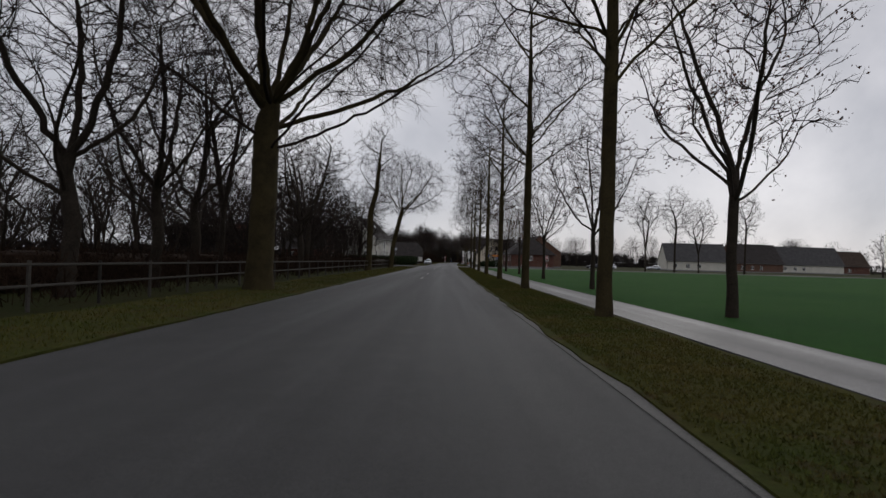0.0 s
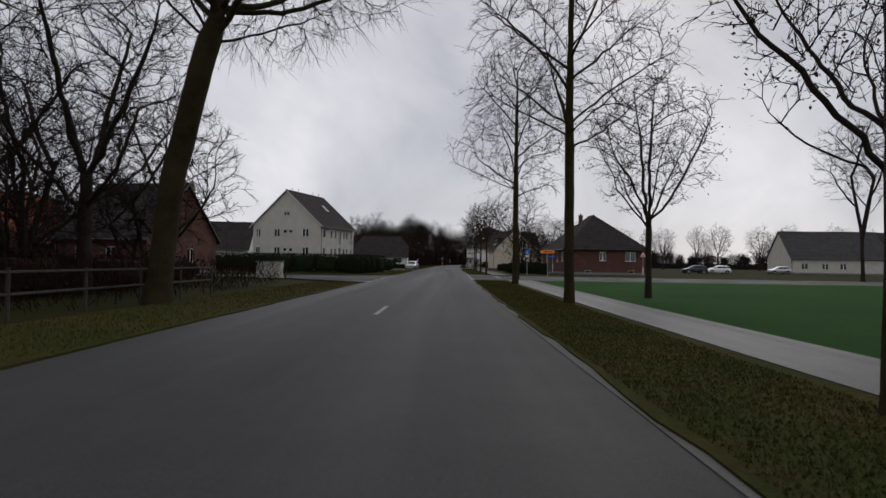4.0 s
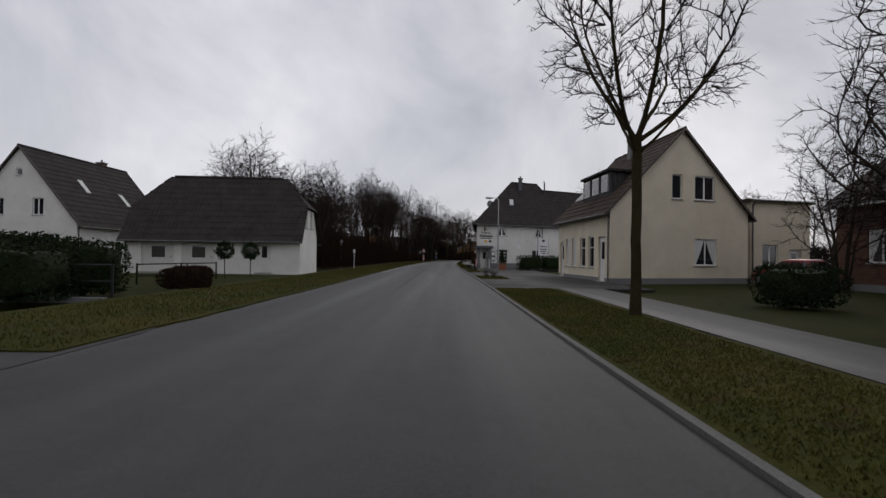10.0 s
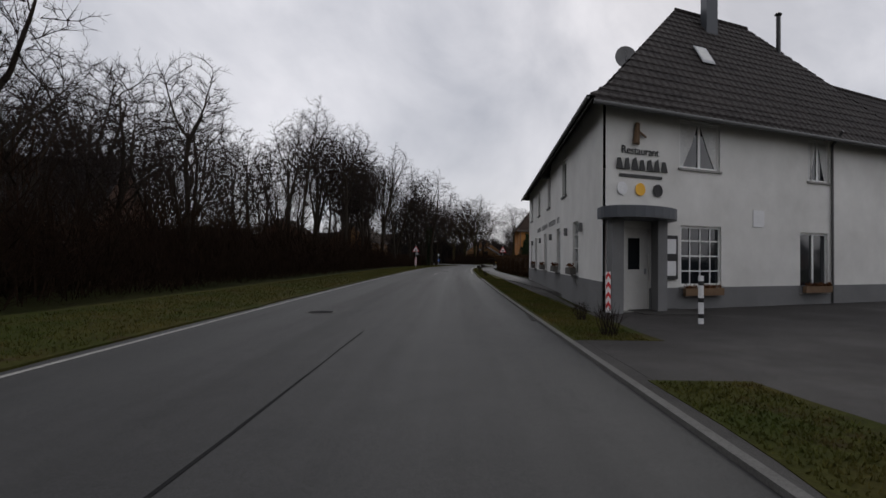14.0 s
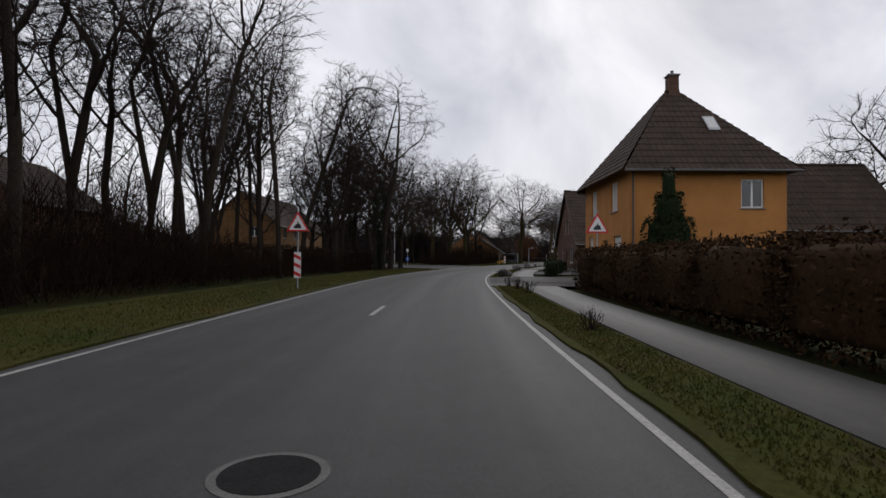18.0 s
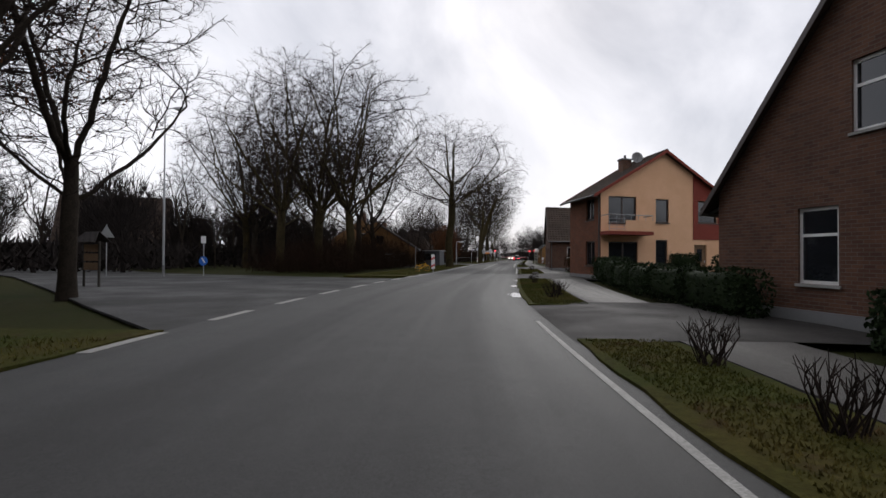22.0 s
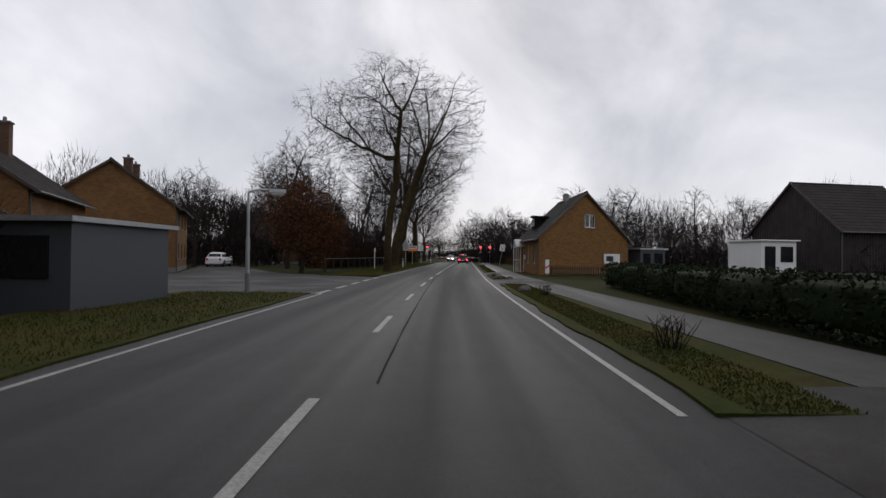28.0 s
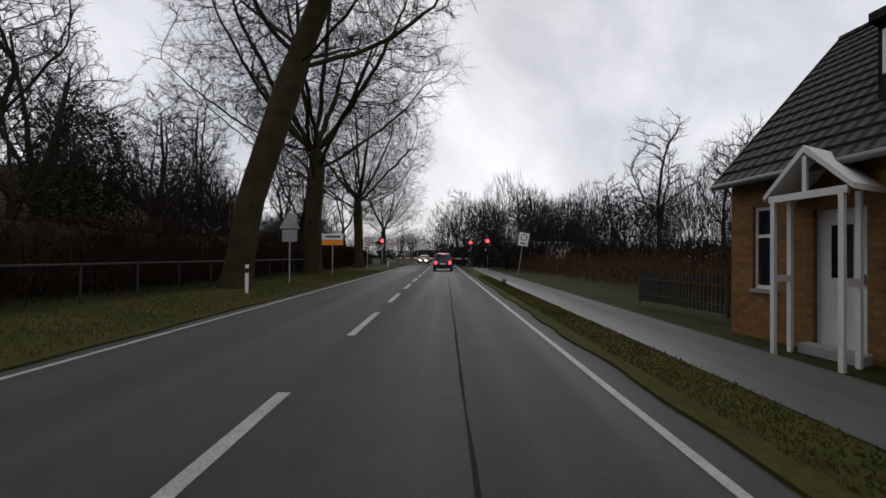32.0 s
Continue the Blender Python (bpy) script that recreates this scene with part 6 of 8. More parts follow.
# ---- hedges, scrub and grass ----
def clump(name, label, boxes, material, n, size, seed, category="hedge", core=True, kind="", spread=1.0):
    """A hedge or bush: a loose body of small leaves filling rounded boxes (x, y, z, half sizes, turn)."""
    e = thing(name, label, category, boxes[0][0], boxes[0][1], 0, kind=kind)
    r = np.random.RandomState(seed)
    vol = np.array([b[3] * b[4] * b[5] for b in boxes])
    V, F = [], []
    for b, cnt in zip(boxes, np.maximum(8, 1.8 * n * vol / vol.sum()).astype(int)):
        p = r.uniform(-1, 1, (cnt, 3))
        ax = r.randint(0, 3, cnt)
        shell = r.rand(cnt) < 0.75
        p[np.arange(cnt)[shell], ax[shell]] = np.sign(p[np.arange(cnt)[shell], ax[shell]]) * r.uniform(0.86, 1.02, shell.sum())
        p /= np.maximum(1, np.linalg.norm(p, axis=1)[:, None] / 1.32)
        p *= 1 + r.normal(0, 0.05 * spread, (cnt, 3)) + 0.07 * np.sin(p[:, :1] * 7 + b[0]) * np.cos(p[:, 1:2] * 6 + b[1])
        p = p * np.array(b[3:6])
        c, s = math.cos(radians(b[6])), math.sin(radians(b[6]))
        q = np.stack([p[:, 0] * c - p[:, 1] * s + b[0] - boxes[0][0], p[:, 0] * s + p[:, 1] * c + b[1] - boxes[0][1], p[:, 2] + b[2]], 1)
        q[:, 2] = np.maximum(q[:, 2], 0.02)
        a, d = r.normal(0, 1, (cnt, 3)), r.normal(0, 1, (cnt, 3))
        a /= np.linalg.norm(a, axis=1)[:, None]
        d /= np.linalg.norm(d, axis=1)[:, None]
        sz = size * r.uniform(0.5, 1.4, (cnt, 1))
        k = len(V) and sum(len(x) for x in V)
        V.append(np.stack([q - a * sz, q + d * sz * 0.6, q + a * sz, q - d * sz * 0.6], 1).reshape(-1, 3))
    V = np.concatenate(V)
    me = bpy.data.meshes.new("foliage")
    me.from_pydata(V.tolist(), [], np.arange(len(V)).reshape(-1, 4).tolist())
    me.materials.append(M[material])
    o = new("foliage", me)
    o.parent = e
    if core:
        for group in ([boxes] if kind == "stuff" else [[b] for b in boxes]):
            bm = bmesh.new()
            for b in group:
                t = bmesh.ops.create_icosphere(bm, subdivisions=3, radius=1)
                c, s = math.cos(radians(b[6])), math.sin(radians(b[6]))
                for v in t["verts"]:
                    p = v.co.copy()
                    p = Vector([math.copysign(abs(q) ** k, q) for q, k in zip(p, (0.45, 0.25, 0.4))])
                    p *= 0.78 + 0.14 * noise.noise(v.co * 2.5 + Vector((b[0], b[1], 0))) + 0.10 * noise.noise(v.co * 7 + Vector((b[1], b[0], 0)))
                    p = Vector((p.x * b[3], p.y * b[4], p.z * b[5]))
                    v.co = (p.x * c - p.y * s + b[0] - boxes[0][0], p.x * s + p.y * c + b[1] - boxes[0][1], max(0, p.z + b[2]))
            me = bpy.data.meshes.new("inner_growth")
            bm.to_mesh(me)
            bm.free()
            me.polygons.foreach_set("use_smooth", [True] * len(me.polygons))
            me.materials.append(M[material])
            o = new("inner_growth", me)
            o.parent = e
    return e


def thicket(name, label, strips, n, h, seed, material="scrub"):
    """Leafless brambles: a great many thin rods, leaning all ways, denser near the ground."""
    r = np.random.RandomState(seed)
    V = []
    tot = sum((y1 - y0) for y0, y1, a, b in strips)
    for y0, y1, a, b in strips:
        k = int(n * (y1 - y0) / tot)
        ys, o = r.uniform(y0, y1, k), r.uniform(a, b, k)
        xs, x2 = np.interp(ys, ROAD[:, 1], ROAD[:, 0]), np.interp(ys + 1, ROAD[:, 1], ROAD[:, 0])
        sl = x2 - xs
        nn = np.hypot(sl, 1)
        hh = h * (0.65 + 0.5 * np.sin(ys * 0.31 + seed) * np.sin(ys * 0.83) + 0.25 * r.rand(k)).clip(0.35, 1.3)
        z0 = hh * r.rand(k) ** 1.3 * 0.75
        p = np.stack([xs + o / nn, ys - o * sl / nn, z0], 1)
        d = np.stack([r.normal(0, 0.55, k), r.normal(0, 0.55, k), np.abs(r.normal(0.9, 0.5, k))], 1)
        d /= np.linalg.norm(d, axis=1)[:, None]
        ln = hh * r.uniform(0.25, 0.6, k)
        q = p + d * ln[:, None]
        t = r.uniform(0, 6.28, k)
        w = r.uniform(0.008, 0.022, k)
        s1 = np.stack([np.cos(t) * w, np.sin(t) * w, 0 * t], 1)
        s2 = np.stack([-np.sin(t) * w, np.cos(t) * w, 0 * t], 1)
        V += [np.stack([p - s1, p + s1, q], 1).reshape(-1, 3), np.stack([p - s2, p + s2, q], 1).reshape(-1, 3)]
    V = np.concatenate(V)
    me = bpy.data.meshes.new(name)
    me.from_pydata(V.tolist(), [], np.arange(len(V)).reshape(-1, 3).tolist())
    me.materials.append(M[material])
    return tagged(new(name, me), label, "scrub", kind="stuff")


def treeline(label, pts, hh, seed, thin=1.0):
    """A far leafless wood: many crowns of thin upward strokes over a dense low band."""
    r = np.random.RandomState(seed)
    P, Q, W = [], [], []
    for x, y in pts:
        for k in range(7):
            cx, cy, h = x + r.uniform(-12, 12), y + r.uniform(-7, 7), hh * r.uniform(0.7, 1.25)
            n = int(300 / thin)
            u = r.normal(0, 1, (n, 3))
            u *= (r.rand(n, 1) ** 0.4) / np.linalg.norm(u, axis=1)[:, None]
            p = u * np.array([h * 0.30, h * 0.30, h * 0.40]) + np.array([cx, cy, h * 0.60])
            d = p - np.array([cx, cy, h * 0.05])
            d = d / np.linalg.norm(d, axis=1)[:, None] + r.normal(0, 0.35, (n, 3))
            P.append(p), Q.append(p + d * r.uniform(0.5, 1.5, (n, 1))), W.append(r.uniform(0.04, 0.10, n) * thin)
            P.append(np.array([[cx, cy, -0.1]] * 3) + r.normal(0, 0.1, (3, 3)) * [1, 1, 0]), Q.append(np.array([[cx, cy, h * 0.8]] * 3) + r.normal(0, 0.8, (3, 3))), W.append(np.full(3, 0.16) * thin ** 0.5)
        n = int(500 / thin ** 1.5)
        p = np.stack([x + r.uniform(-14, 14, n), y + r.uniform(-6, 6, n), hh * 0.28 * r.rand(n) ** 1.4], 1)
        P.append(p), Q.append(p + np.stack([r.normal(0, 0.7, n), r.normal(0, 0.7, n), r.uniform(0.3, 1.8, n)], 1)), W.append(r.uniform(0.2, 0.5, n) * thin ** 1.5)
    P, Q, W = np.concatenate(P), np.concatenate(Q), np.concatenate(W)
    t = r.uniform(-0.6, 0.6, len(P))
    s1 = np.stack([np.cos(t) * W, np.sin(t) * W, 0 * t], 1)
    V = np.stack([P - s1, P + s1, Q], 1).reshape(-1, 3)
    me = bpy.data.meshes.new("distant_wood")
    me.from_pydata(V.tolist(), [], np.arange(len(V)).reshape(-1, 3).tolist())
    me.materials.append(M["far_wood"])
    tagged(new("distant_wood", me), label, "wood", kind="stuff")


for pts, hh, lab, k in FAR_WOODS:
    treeline(lab, pts, hh, 500 + k, 0.4 if k in (4, 6) else 0.5)


def along(y0, y1, off, h, w, step=3.0):
    out = []
    for y in np.arange(y0, y1, step):
        x, yy = rd(y + step / 2, off_of(off, y))
        out.append((x, yy, h / 2, w / 2, step * 0.62, h / 2, heading(y)))
    return out


thicket("scrub_bank", "brown leafless brambles along the wood edge", [(0, 98, -14, -9.0), (0, 96, -24, -14)], 26000, 1.7, 81)
thicket("scrub_bank", "brown leafless brambles and hedge along the wood", [(203, 284, -15.5, -10.2), (215, 284, -24, -15)], 56000, 4.0, 82)
thicket("scrub_bank", "brown leafless brambles before the wood", [(284, 312, -14.5, -10.2), (284, 310, -22, -14.5)], 20000, 2.0, 86)
thicket("scrub_bank", "brown scrub beyond a junction", [(344, 380, -19, -10.5)], 30000, 3.0, 83)
thicket("scrub_bank", "dark scrub behind a wire fence", [(418, 480, -17, -10.2)], 30000, 2.7, 84)
thicket("scrub_bank", "tall dry grass and scrub towards the railway", [(416, 480, 7.5, 16)], 22000, 1.6, 85, "dry_grass")
clump("scrub_bank", "dark undergrowth inside the wood", [(rd(y, -17.5)[0], y, 1.1, 2.2, 2.6, 1.1, 0) for y in range(208, 324, 5)], "scrub", 12000, 0.12, 181, "scrub", kind="stuff")
clump("scrub_bank", "dark undergrowth inside the wood", [(rd(y, -15.5)[0], y, 0.7, 2.2, 2.6, 0.7, 0) for y in range(4, 96, 5)] + [(rd(y, -15)[0], rd(y, -15)[1], 1.3, 2.4, 2.8, 1.3, -23) for y in range(421, 480, 4)], "scrub", 20000, 0.09, 182, "scrub", kind="stuff")
clump("hedge", "tall dark green hedge at a street corner", [(-7.2 - 0.55 * k, 128.6 - 0.9 * k, 1.0, 1.1, 1.3, 1.0, -8) for k in range(5)] + [(-9.5 - 2.4 * k, 124.6 - 0.2 * k, 1.0, 1.5, 0.9, 1.0, 0) for k in range(5)], "leaf_green", 16000, 0.06, 286)
clump("hedge", "clipped dark green hedge before the apartment house", [(-14.5 - k * 0.2, 131 + 0 * k, 1.05, 2.0, 0.8, 1.05, -16) if k == 0 else (-14.5 - 3.6 * k, 131 + 0.9 * k, 1.05, 2.1, 0.8, 1.05, -16) for k in range(6)] + [(-11.0, 136, 0.9, 0.8, 4.5, 0.9, -8)], "leaf_green", 16000, 0.06, 86)
clump("hedge", "tall brown beech hedge along the footpath", along(243, 281, [(243, 6.4), (262, 5.6), (281, 5.9)], 1.72, 1.3), "hedge_brown", 26000, 0.05, 87)
clump("hedge", "dark trimmed garden hedge", along(299, 307, [(299, 6.2), (307, 7.2)], 1.1, 0.9) + [(24.5 + 2.7 * k, 306.6 + 0.9 * k, 0.95, 1.6, 0.7, 0.95, 18) for k in range(5)], "leaf_green", 11000, 0.05, 88)
clump("hedge", "dark hedge between two gardens", along(319, 331, 6.5, 1.1, 0.9), "leaf_green", 6000, 0.05, 188)
clump("hedge", "dark garden hedge before a peach house", along(331, 347, [(331, 6.6), (347, 7.4)], 1.3, 1.0), "leaf_green", 9000, 0.05, 89)
clump("hedge", "dark hedge before a long brick house", along(352, 366, [(352, 8.6), (366, 11)], 1.3, 0.9), "scrub", 8000, 0.05, 90)
clump("hedge", "dark evergreen hedge before a barn", [(-11.4 + 1.1 * k, 170.4 + 0.2 * k, 0.95 - 0.06 * k, 1.0, 0.8, 0.95 - 0.06 * k, 5) for k in range(3)], "leaf_green", 6000, 0.055, 93)
clump("hedge", "dark hedge beside the inn garden", [(12.4 + 2.6 * k, 208.4 + 1.0 * k, 0.78, 1.5, 0.55, 0.78, 21) for k in range(9)], "leaf_green", 15000, 0.05, 91)
clump("hedge", "dark garden hedge along a footpath", along(371, 392, [(371, 6.6), (392, 8.0)], 1.1, 1.4), "leaf_green", 10000, 0.055, 92)
for i, (x, y, s, hh, mt, lab) in enumerate((
    (10.5, 142, 1.1, 0.8, "leaf_green", "rounded dark green garden shrub"), (11.4, 147, 1.0, 0.9, "leaf_green", "rounded dark green garden shrub"), (12.3, 151, 0.9, 1.3, "leaf_green", "dark conical garden shrub"), (11.6, 156, 1.2, 0.7, "leaf_green", "low spreading garden shrub"),
    (11.0, 161, 0.8, 0.7, "leaf_green", "low spreading garden shrub"), (13, 169, 1.3, 0.8, "leaf_green", "clipped dark garden shrub"), (-9.4, 147, 0.8, 0.7, "leaf_green", "round evergreen shrub by a wall"), (-7.5, 174, 1.0, 0.5, "scrub", "low brown shrub bed"), (-9.0, 178, 0.9, 0.5, "scrub", "low brown shrub bed"),
    (-9.4, 168, 1.6, 1.0, "leaf_green", "dark evergreen garden shrub"), (-12.5, 172, 1.5, 1.1, "leaf_green", "dark evergreen garden shrub"), (20.2, 312.5, 1.1, 0.6, "leaf_green", "round shrub beside a door"), (32, 333.2, 1.0, 1.0, "leaf_green", "dense dark green garden shrub"), (35.5, 333, 1.6, 1.0, "leaf_green", "dense dark green garden shrub"),
)):
    clump("shrub", lab, [(x, y, hh * 0.75, s * 0.75, s * 0.75, hh * 0.75, 20 * i)], mt, 1900, 0.055, 200 + i, "shrub")


clump("conifer", "dark pointed conifer before an orange house", [(17.0, 282.0, 1.0 + 1.05 * k, (1.15, 0.9, 0.6, 0.28)[k], (1.15, 0.9, 0.6, 0.28)[k], 1.1, 30 * k) for k in range(4)], "leaf_green", 5000, 0.07, 261, "conifer")
clump("hedge", "tall dark hedge before a farmhouse wall", [(35.6 + 2.6 * k, 351.6 + 0.25 * k, 0.75, 1.5, 0.6, 0.75, 5) for k in range(6)], "hedge_brown", 9000, 0.05, 262)
clump("conifer", "tall dark columnar thuja in a garden", [(42.6, 350, 0.8 + 0.95 * k, (0.9, 0.98, 0.95, 0.88, 0.78, 0.64, 0.46, 0.26)[k], (0.9, 0.98, 0.95, 0.88, 0.78, 0.64, 0.46, 0.26)[k], 0.85, 37 * k) for k in range(8)], "leaf_green", 14000, 0.075, 260, "conifer")
for i, (x, y, q, hh) in enumerate(((-10.2, 141.5, 1.5, 1.2), (-9.8, 137.5, 1.3, 1.0), (-13.2, 148.6, 1.5, 1.35), (11.6, 146.5, 1.3, 0.75), (12.6, 150.5, 1.3, 0.95), (14.4, 148, 1.4, 1.1), (12.0, 154, 1.2, 0.75), (13.6, 157, 1.4, 0.95), (13.0, 142.5, 1.2, 0.85), (10.6, 139.6, 1.1, 0.85), (12.3, 138.6, 1.0, 0.95), (13.0, 133.4, 0.9, 0.9))):
    clump("shrub", "dense dark evergreen shrub before a brick house" if i > 2 else "clipped dark evergreen shrub below the flats", [(x, y, hh * 0.7, q * 0.8, q * 0.8, hh * 0.7, 25 * i)], "leaf_green", 2600, 0.06, 270 + i, "shrub")


def twig_bush(x, y, s, seed, label="low pruned leafless roadside shrub"):
    r = random.Random(seed)
    g = Geo()
    for k in range(26):
        a, t = r.uniform(0, 6.28), r.uniform(0.15, 0.8)
        p = Vector((r.uniform(-0.15, 0.15), r.uniform(-0.15, 0.15), 0))
        q = p + Vector((math.cos(a) * t, math.sin(a) * t, 1)).normalized() * r.uniform(0.35, 0.6)
        g.tube(p, q, 0.012, 0.008, 4, False)
        for j in range(3):
            d = Vector((r.gauss(0, 0.6), r.gauss(0, 0.6), 1)).normalized()
            g.tube(q, q + d * r.uniform(0.1, 0.3), 0.007, 0.004, 3, False)
    e = solo("shrub", g, "twig", label, "shrub", x=x, y=y)
    e.scale = (s * 0.62, s * 0.62, s * 0.62)


for i, (y, o, s) in enumerate(((189.5, 2.9, 1.3), (187.6, 3.2, 1.2), (206.5, 3.0, 1.5), (206.9, 3.3, 1.4), (213.6, 2.9, 1.2), (216, 3.0, 1.0), (247, 2.6, 1.0), (258, 2.5, 1.0), (268.5, 2.7, 1.0), (278.5, 2.9, 1.1), (281, 2.8, 1.2), (283, 2.6, 1.1), (294.5, 2.7, 1.3), (296, 2.9, 1.2), (311, 3.0, 1.4), (313.5, 3.2, 1.4), (324, 2.9, 1.3), (325, 3.2, 1.3), (333, 2.8, 1.1), (337, 2.7, 0.7), (356.7, 3.2, 1.2), (374, 2.8, 1.2), (384, 2.9, 1.0), (429, 2.6, 0.9))):
    twig_bush(*rd(y, o), s, 300 + i)


def rock(x, y, s, seed):
    bm = bmesh.new()
    bmesh.ops.create_icosphere(bm, subdivisions=3, radius=1)
    for v in bm.verts:
        v.co *= 1 + 0.22 * noise.noise(v.co * 1.3 + Vector((seed * 3.1, 0, 0))) + 0.06 * noise.noise(v.co * 4 + Vector((0, seed, 0)))
        v.co.z = max(v.co.z, -0.35)
    me = bpy.data.meshes.new("boulder")
    bm.to_mesh(me)
    bm.free()
    me.materials.append(M["stone"])
    me.polygons.foreach_set("use_smooth", [True] * len(me.polygons))
    o = tagged(new("boulder", me), "grey field boulder lying on the verge", "boulder")
    o.matrix_basis = pose(x, y, 0.03 + s * 0.25, 0, 0, seed * 47)
    o.scale = (s * 1.2, s * 0.9, s * 0.75)


for i, (y, o, s) in enumerate(((297.0, 2.9, 0.5), (299, 2.8, 0.35), (397.2, 2.4, 0.22), (396.6, 3.0, 0.18), (402.5, 2.45, 0.19), (386, 2.5, 0.22), (345, 3.2, 0.2))):
    rock(*rd(y, o), s, i + 1)


def blades(name, label, strips, per_m2, h, seed, material="grass"):
    r = np.random.RandomState(seed)
    V = []
    for y0, y1, a, b in strips:
        n = int((y1 - y0) * abs(b - a) * per_m2)
        ys, fs = r.uniform(y0, y1, n), r.uniform(0, 1, n)
        xs, x2 = np.interp(ys, ROAD[:, 1], ROAD[:, 0]), np.interp(ys + 1, ROAD[:, 1], ROAD[:, 0])
        sl = x2 - xs
        nn = np.hypot(sl, 1)
        o = a + (b - a) * fs
        p = np.stack([xs + o / nn, ys - o * sl / nn, np.full(n, 0.03)], 1)
        t = r.uniform(0, 6.28, n)
        w = 0.008 + 0.010 * r.rand(n)
        side = np.stack([np.cos(t) * w, np.sin(t) * w, np.zeros(n)], 1)
        tip = p + np.stack([r.normal(0, 0.35, n), r.normal(0, 0.35, n), np.ones(n)], 1) * (h * r.uniform(0.5, 1.5, n))[:, None]
        V.append(np.stack([p - side, p + side, tip], 1).reshape(-1, 3))
    V = np.concatenate(V)
    me = bpy.data.meshes.new(name)
    me.from_pydata(V.tolist(), [], np.arange(len(V)).reshape(-1, 3).tolist())
    me.materials.append(M[material])
    tagged(new(name, me), label, "grass", kind="stuff")


blades("grass", "short olive winter grass on the verges", [(-2, 106, 2.1, 4.3), (127, 176, 2.2, 4.6), (185.6, 190.9, 2.3, 4.0), (199.6, 209.9, 2.3, 3.4), (213, 240, 2.2, 3.4), (241, 283.4, 2.1, 3.05), (294.6, 315.4, 2.1, 3.3), (321.6, 337.9, 2.1, 3.6), (346.6, 361, 2.2, 3.9), (371, 391, 2.2, 3.2), (396, 403, 2.2, 2.9), (408, 440, 2.2, 2.95)], 750, 0.036, 401)
blades("grass", "rough grass with leaf litter on the far verges", [(0, 98, -8, -5.2), (118, 146, -8, -5.3), (160, 315, -9, -5.2), (341, 384, -9, -5.2), (399, 450, -9, -5.2)], 130, 0.06, 402)


# ---- house details ----
def roof_dormer(hs, x0, x1, y0, y1, z0, z1, n, mats, face="S", label="", win_h=None):
    """A box dormer standing out of a roof slope: front at y0 (S) or x0 (W), with n windows."""
    d = part("dormer", Geo().box(x0, y0, z0, x1, y1, z1), mats[0], hs, label)
    o = 0.25
    part("dormer_roof", Geo().box(x0 - o, y0 - o, z1 + 0.003, x1 + o, y1 + o * 0.2, z1 + 0.14), mats[1], d)
    span = (x1 - x0) if face == "S" else (y1 - y0)
    w = span / n
    for k in range(n):
        edge = 0.28 if win_h else 0.10
        a, b = k * w + edge, (k + 1) * w - edge
        h0, h1 = (z1 - 0.12 - win_h if win_h else z0 + 0.35), z1 - 0.12
        if face == "S":
            part("window_frame", Geo().box(x0 + a, y0 - 0.05, h0, x0 + b, y0 - 0.003, h1), "frame", d)
            part("pane", Geo().box(x0 + a + 0.07, y0 - 0.062, h0 + 0.07, x0 + b - 0.07, y0 - 0.053, h1 - 0.07), "glass", d)
        else:
            part("window_frame", Geo().box(x0 - 0.05, y0 + a, h0, x0 - 0.003, y0 + b, h1), "frame", d)
            part("pane", Geo().box(x0 - 0.062, y0 + a + 0.07, h0 + 0.07, x0 - 0.053, y0 + b - 0.07, h1 - 0.07), "glass", d)


roof_dormer(H["brick"], 5.4, 11.6, 1.25, 3.4, 4.2, 5.75, 6, ("tile_brown", "tile_brown"), "S", "long shed dormer with six windows")
part("dormer_slope", Geo().prism([(5.1, 0.95, 5.72), (5.1, 4.75, 7.85), (5.1, 4.75, 7.98), (5.1, 0.95, 5.86)], (6.8, 0, 0)), "tile_brown", H["brick"])
for x in (5.42, 11.48):
    part("dormer_cheek", Geo().prism([(x, 1.3, 4.3), (x, 4.5, 7.5), (x, 1.3, 5.72)][::-1], (0.1, 0, 0)), "tile_brown", H["brick"])
roof_dormer(H["cream"], 1.0, 4.0, 2.3, 7.3, 4.8, 6.75, 3, ("tile_grey", "tile_dark"), "W", "grey slated dormer with three windows", win_h=1.05)
roof_dormer(H["ochre"], 1.0, 2.6, 5.85, 6.85, 3.95, 5.1, 1, ("tile_black", "tile_black"), "W", "small dark gabled dormer")
hp = H["peach"]
bal = part("balcony_slab", Geo().box(-0.05, -1.25, 2.72, 3.1, -0.035, 2.92), "red_panel", hp)
part("balcony_front", Geo().box(1.15, -1.24, 2.93, 3.08, -1.18, 3.55), "peach_wall", bal)
rail = part("balcony_rail", Geo().tube((0, -1.2, 3.85), (3.05, -1.2, 3.85), 0.025, 0.025, 6).tube((3.05, -1.2, 3.85), (3.05, -0.05, 3.85), 0.025, 0.025, 6).tube((0, -1.2, 3.85), (0, -0.05, 3.85), 0.025, 0.025, 6), "metal", bal)
for k in range(7):
    part("baluster", Geo().tube((0.02 + k * 0.505, -1.2, 2.9), (0.02 + k * 0.505, -1.2, 3.85), 0.014, 0.014, 5), "metal", bal)
for k in range(4):
    part("rail_bar", Geo().tube((0, -1.2, 3.05 + 0.19 * k), (1.15, -1.2, 3.05 + 0.19 * k), 0.01, 0.01, 5), "metal", bal)
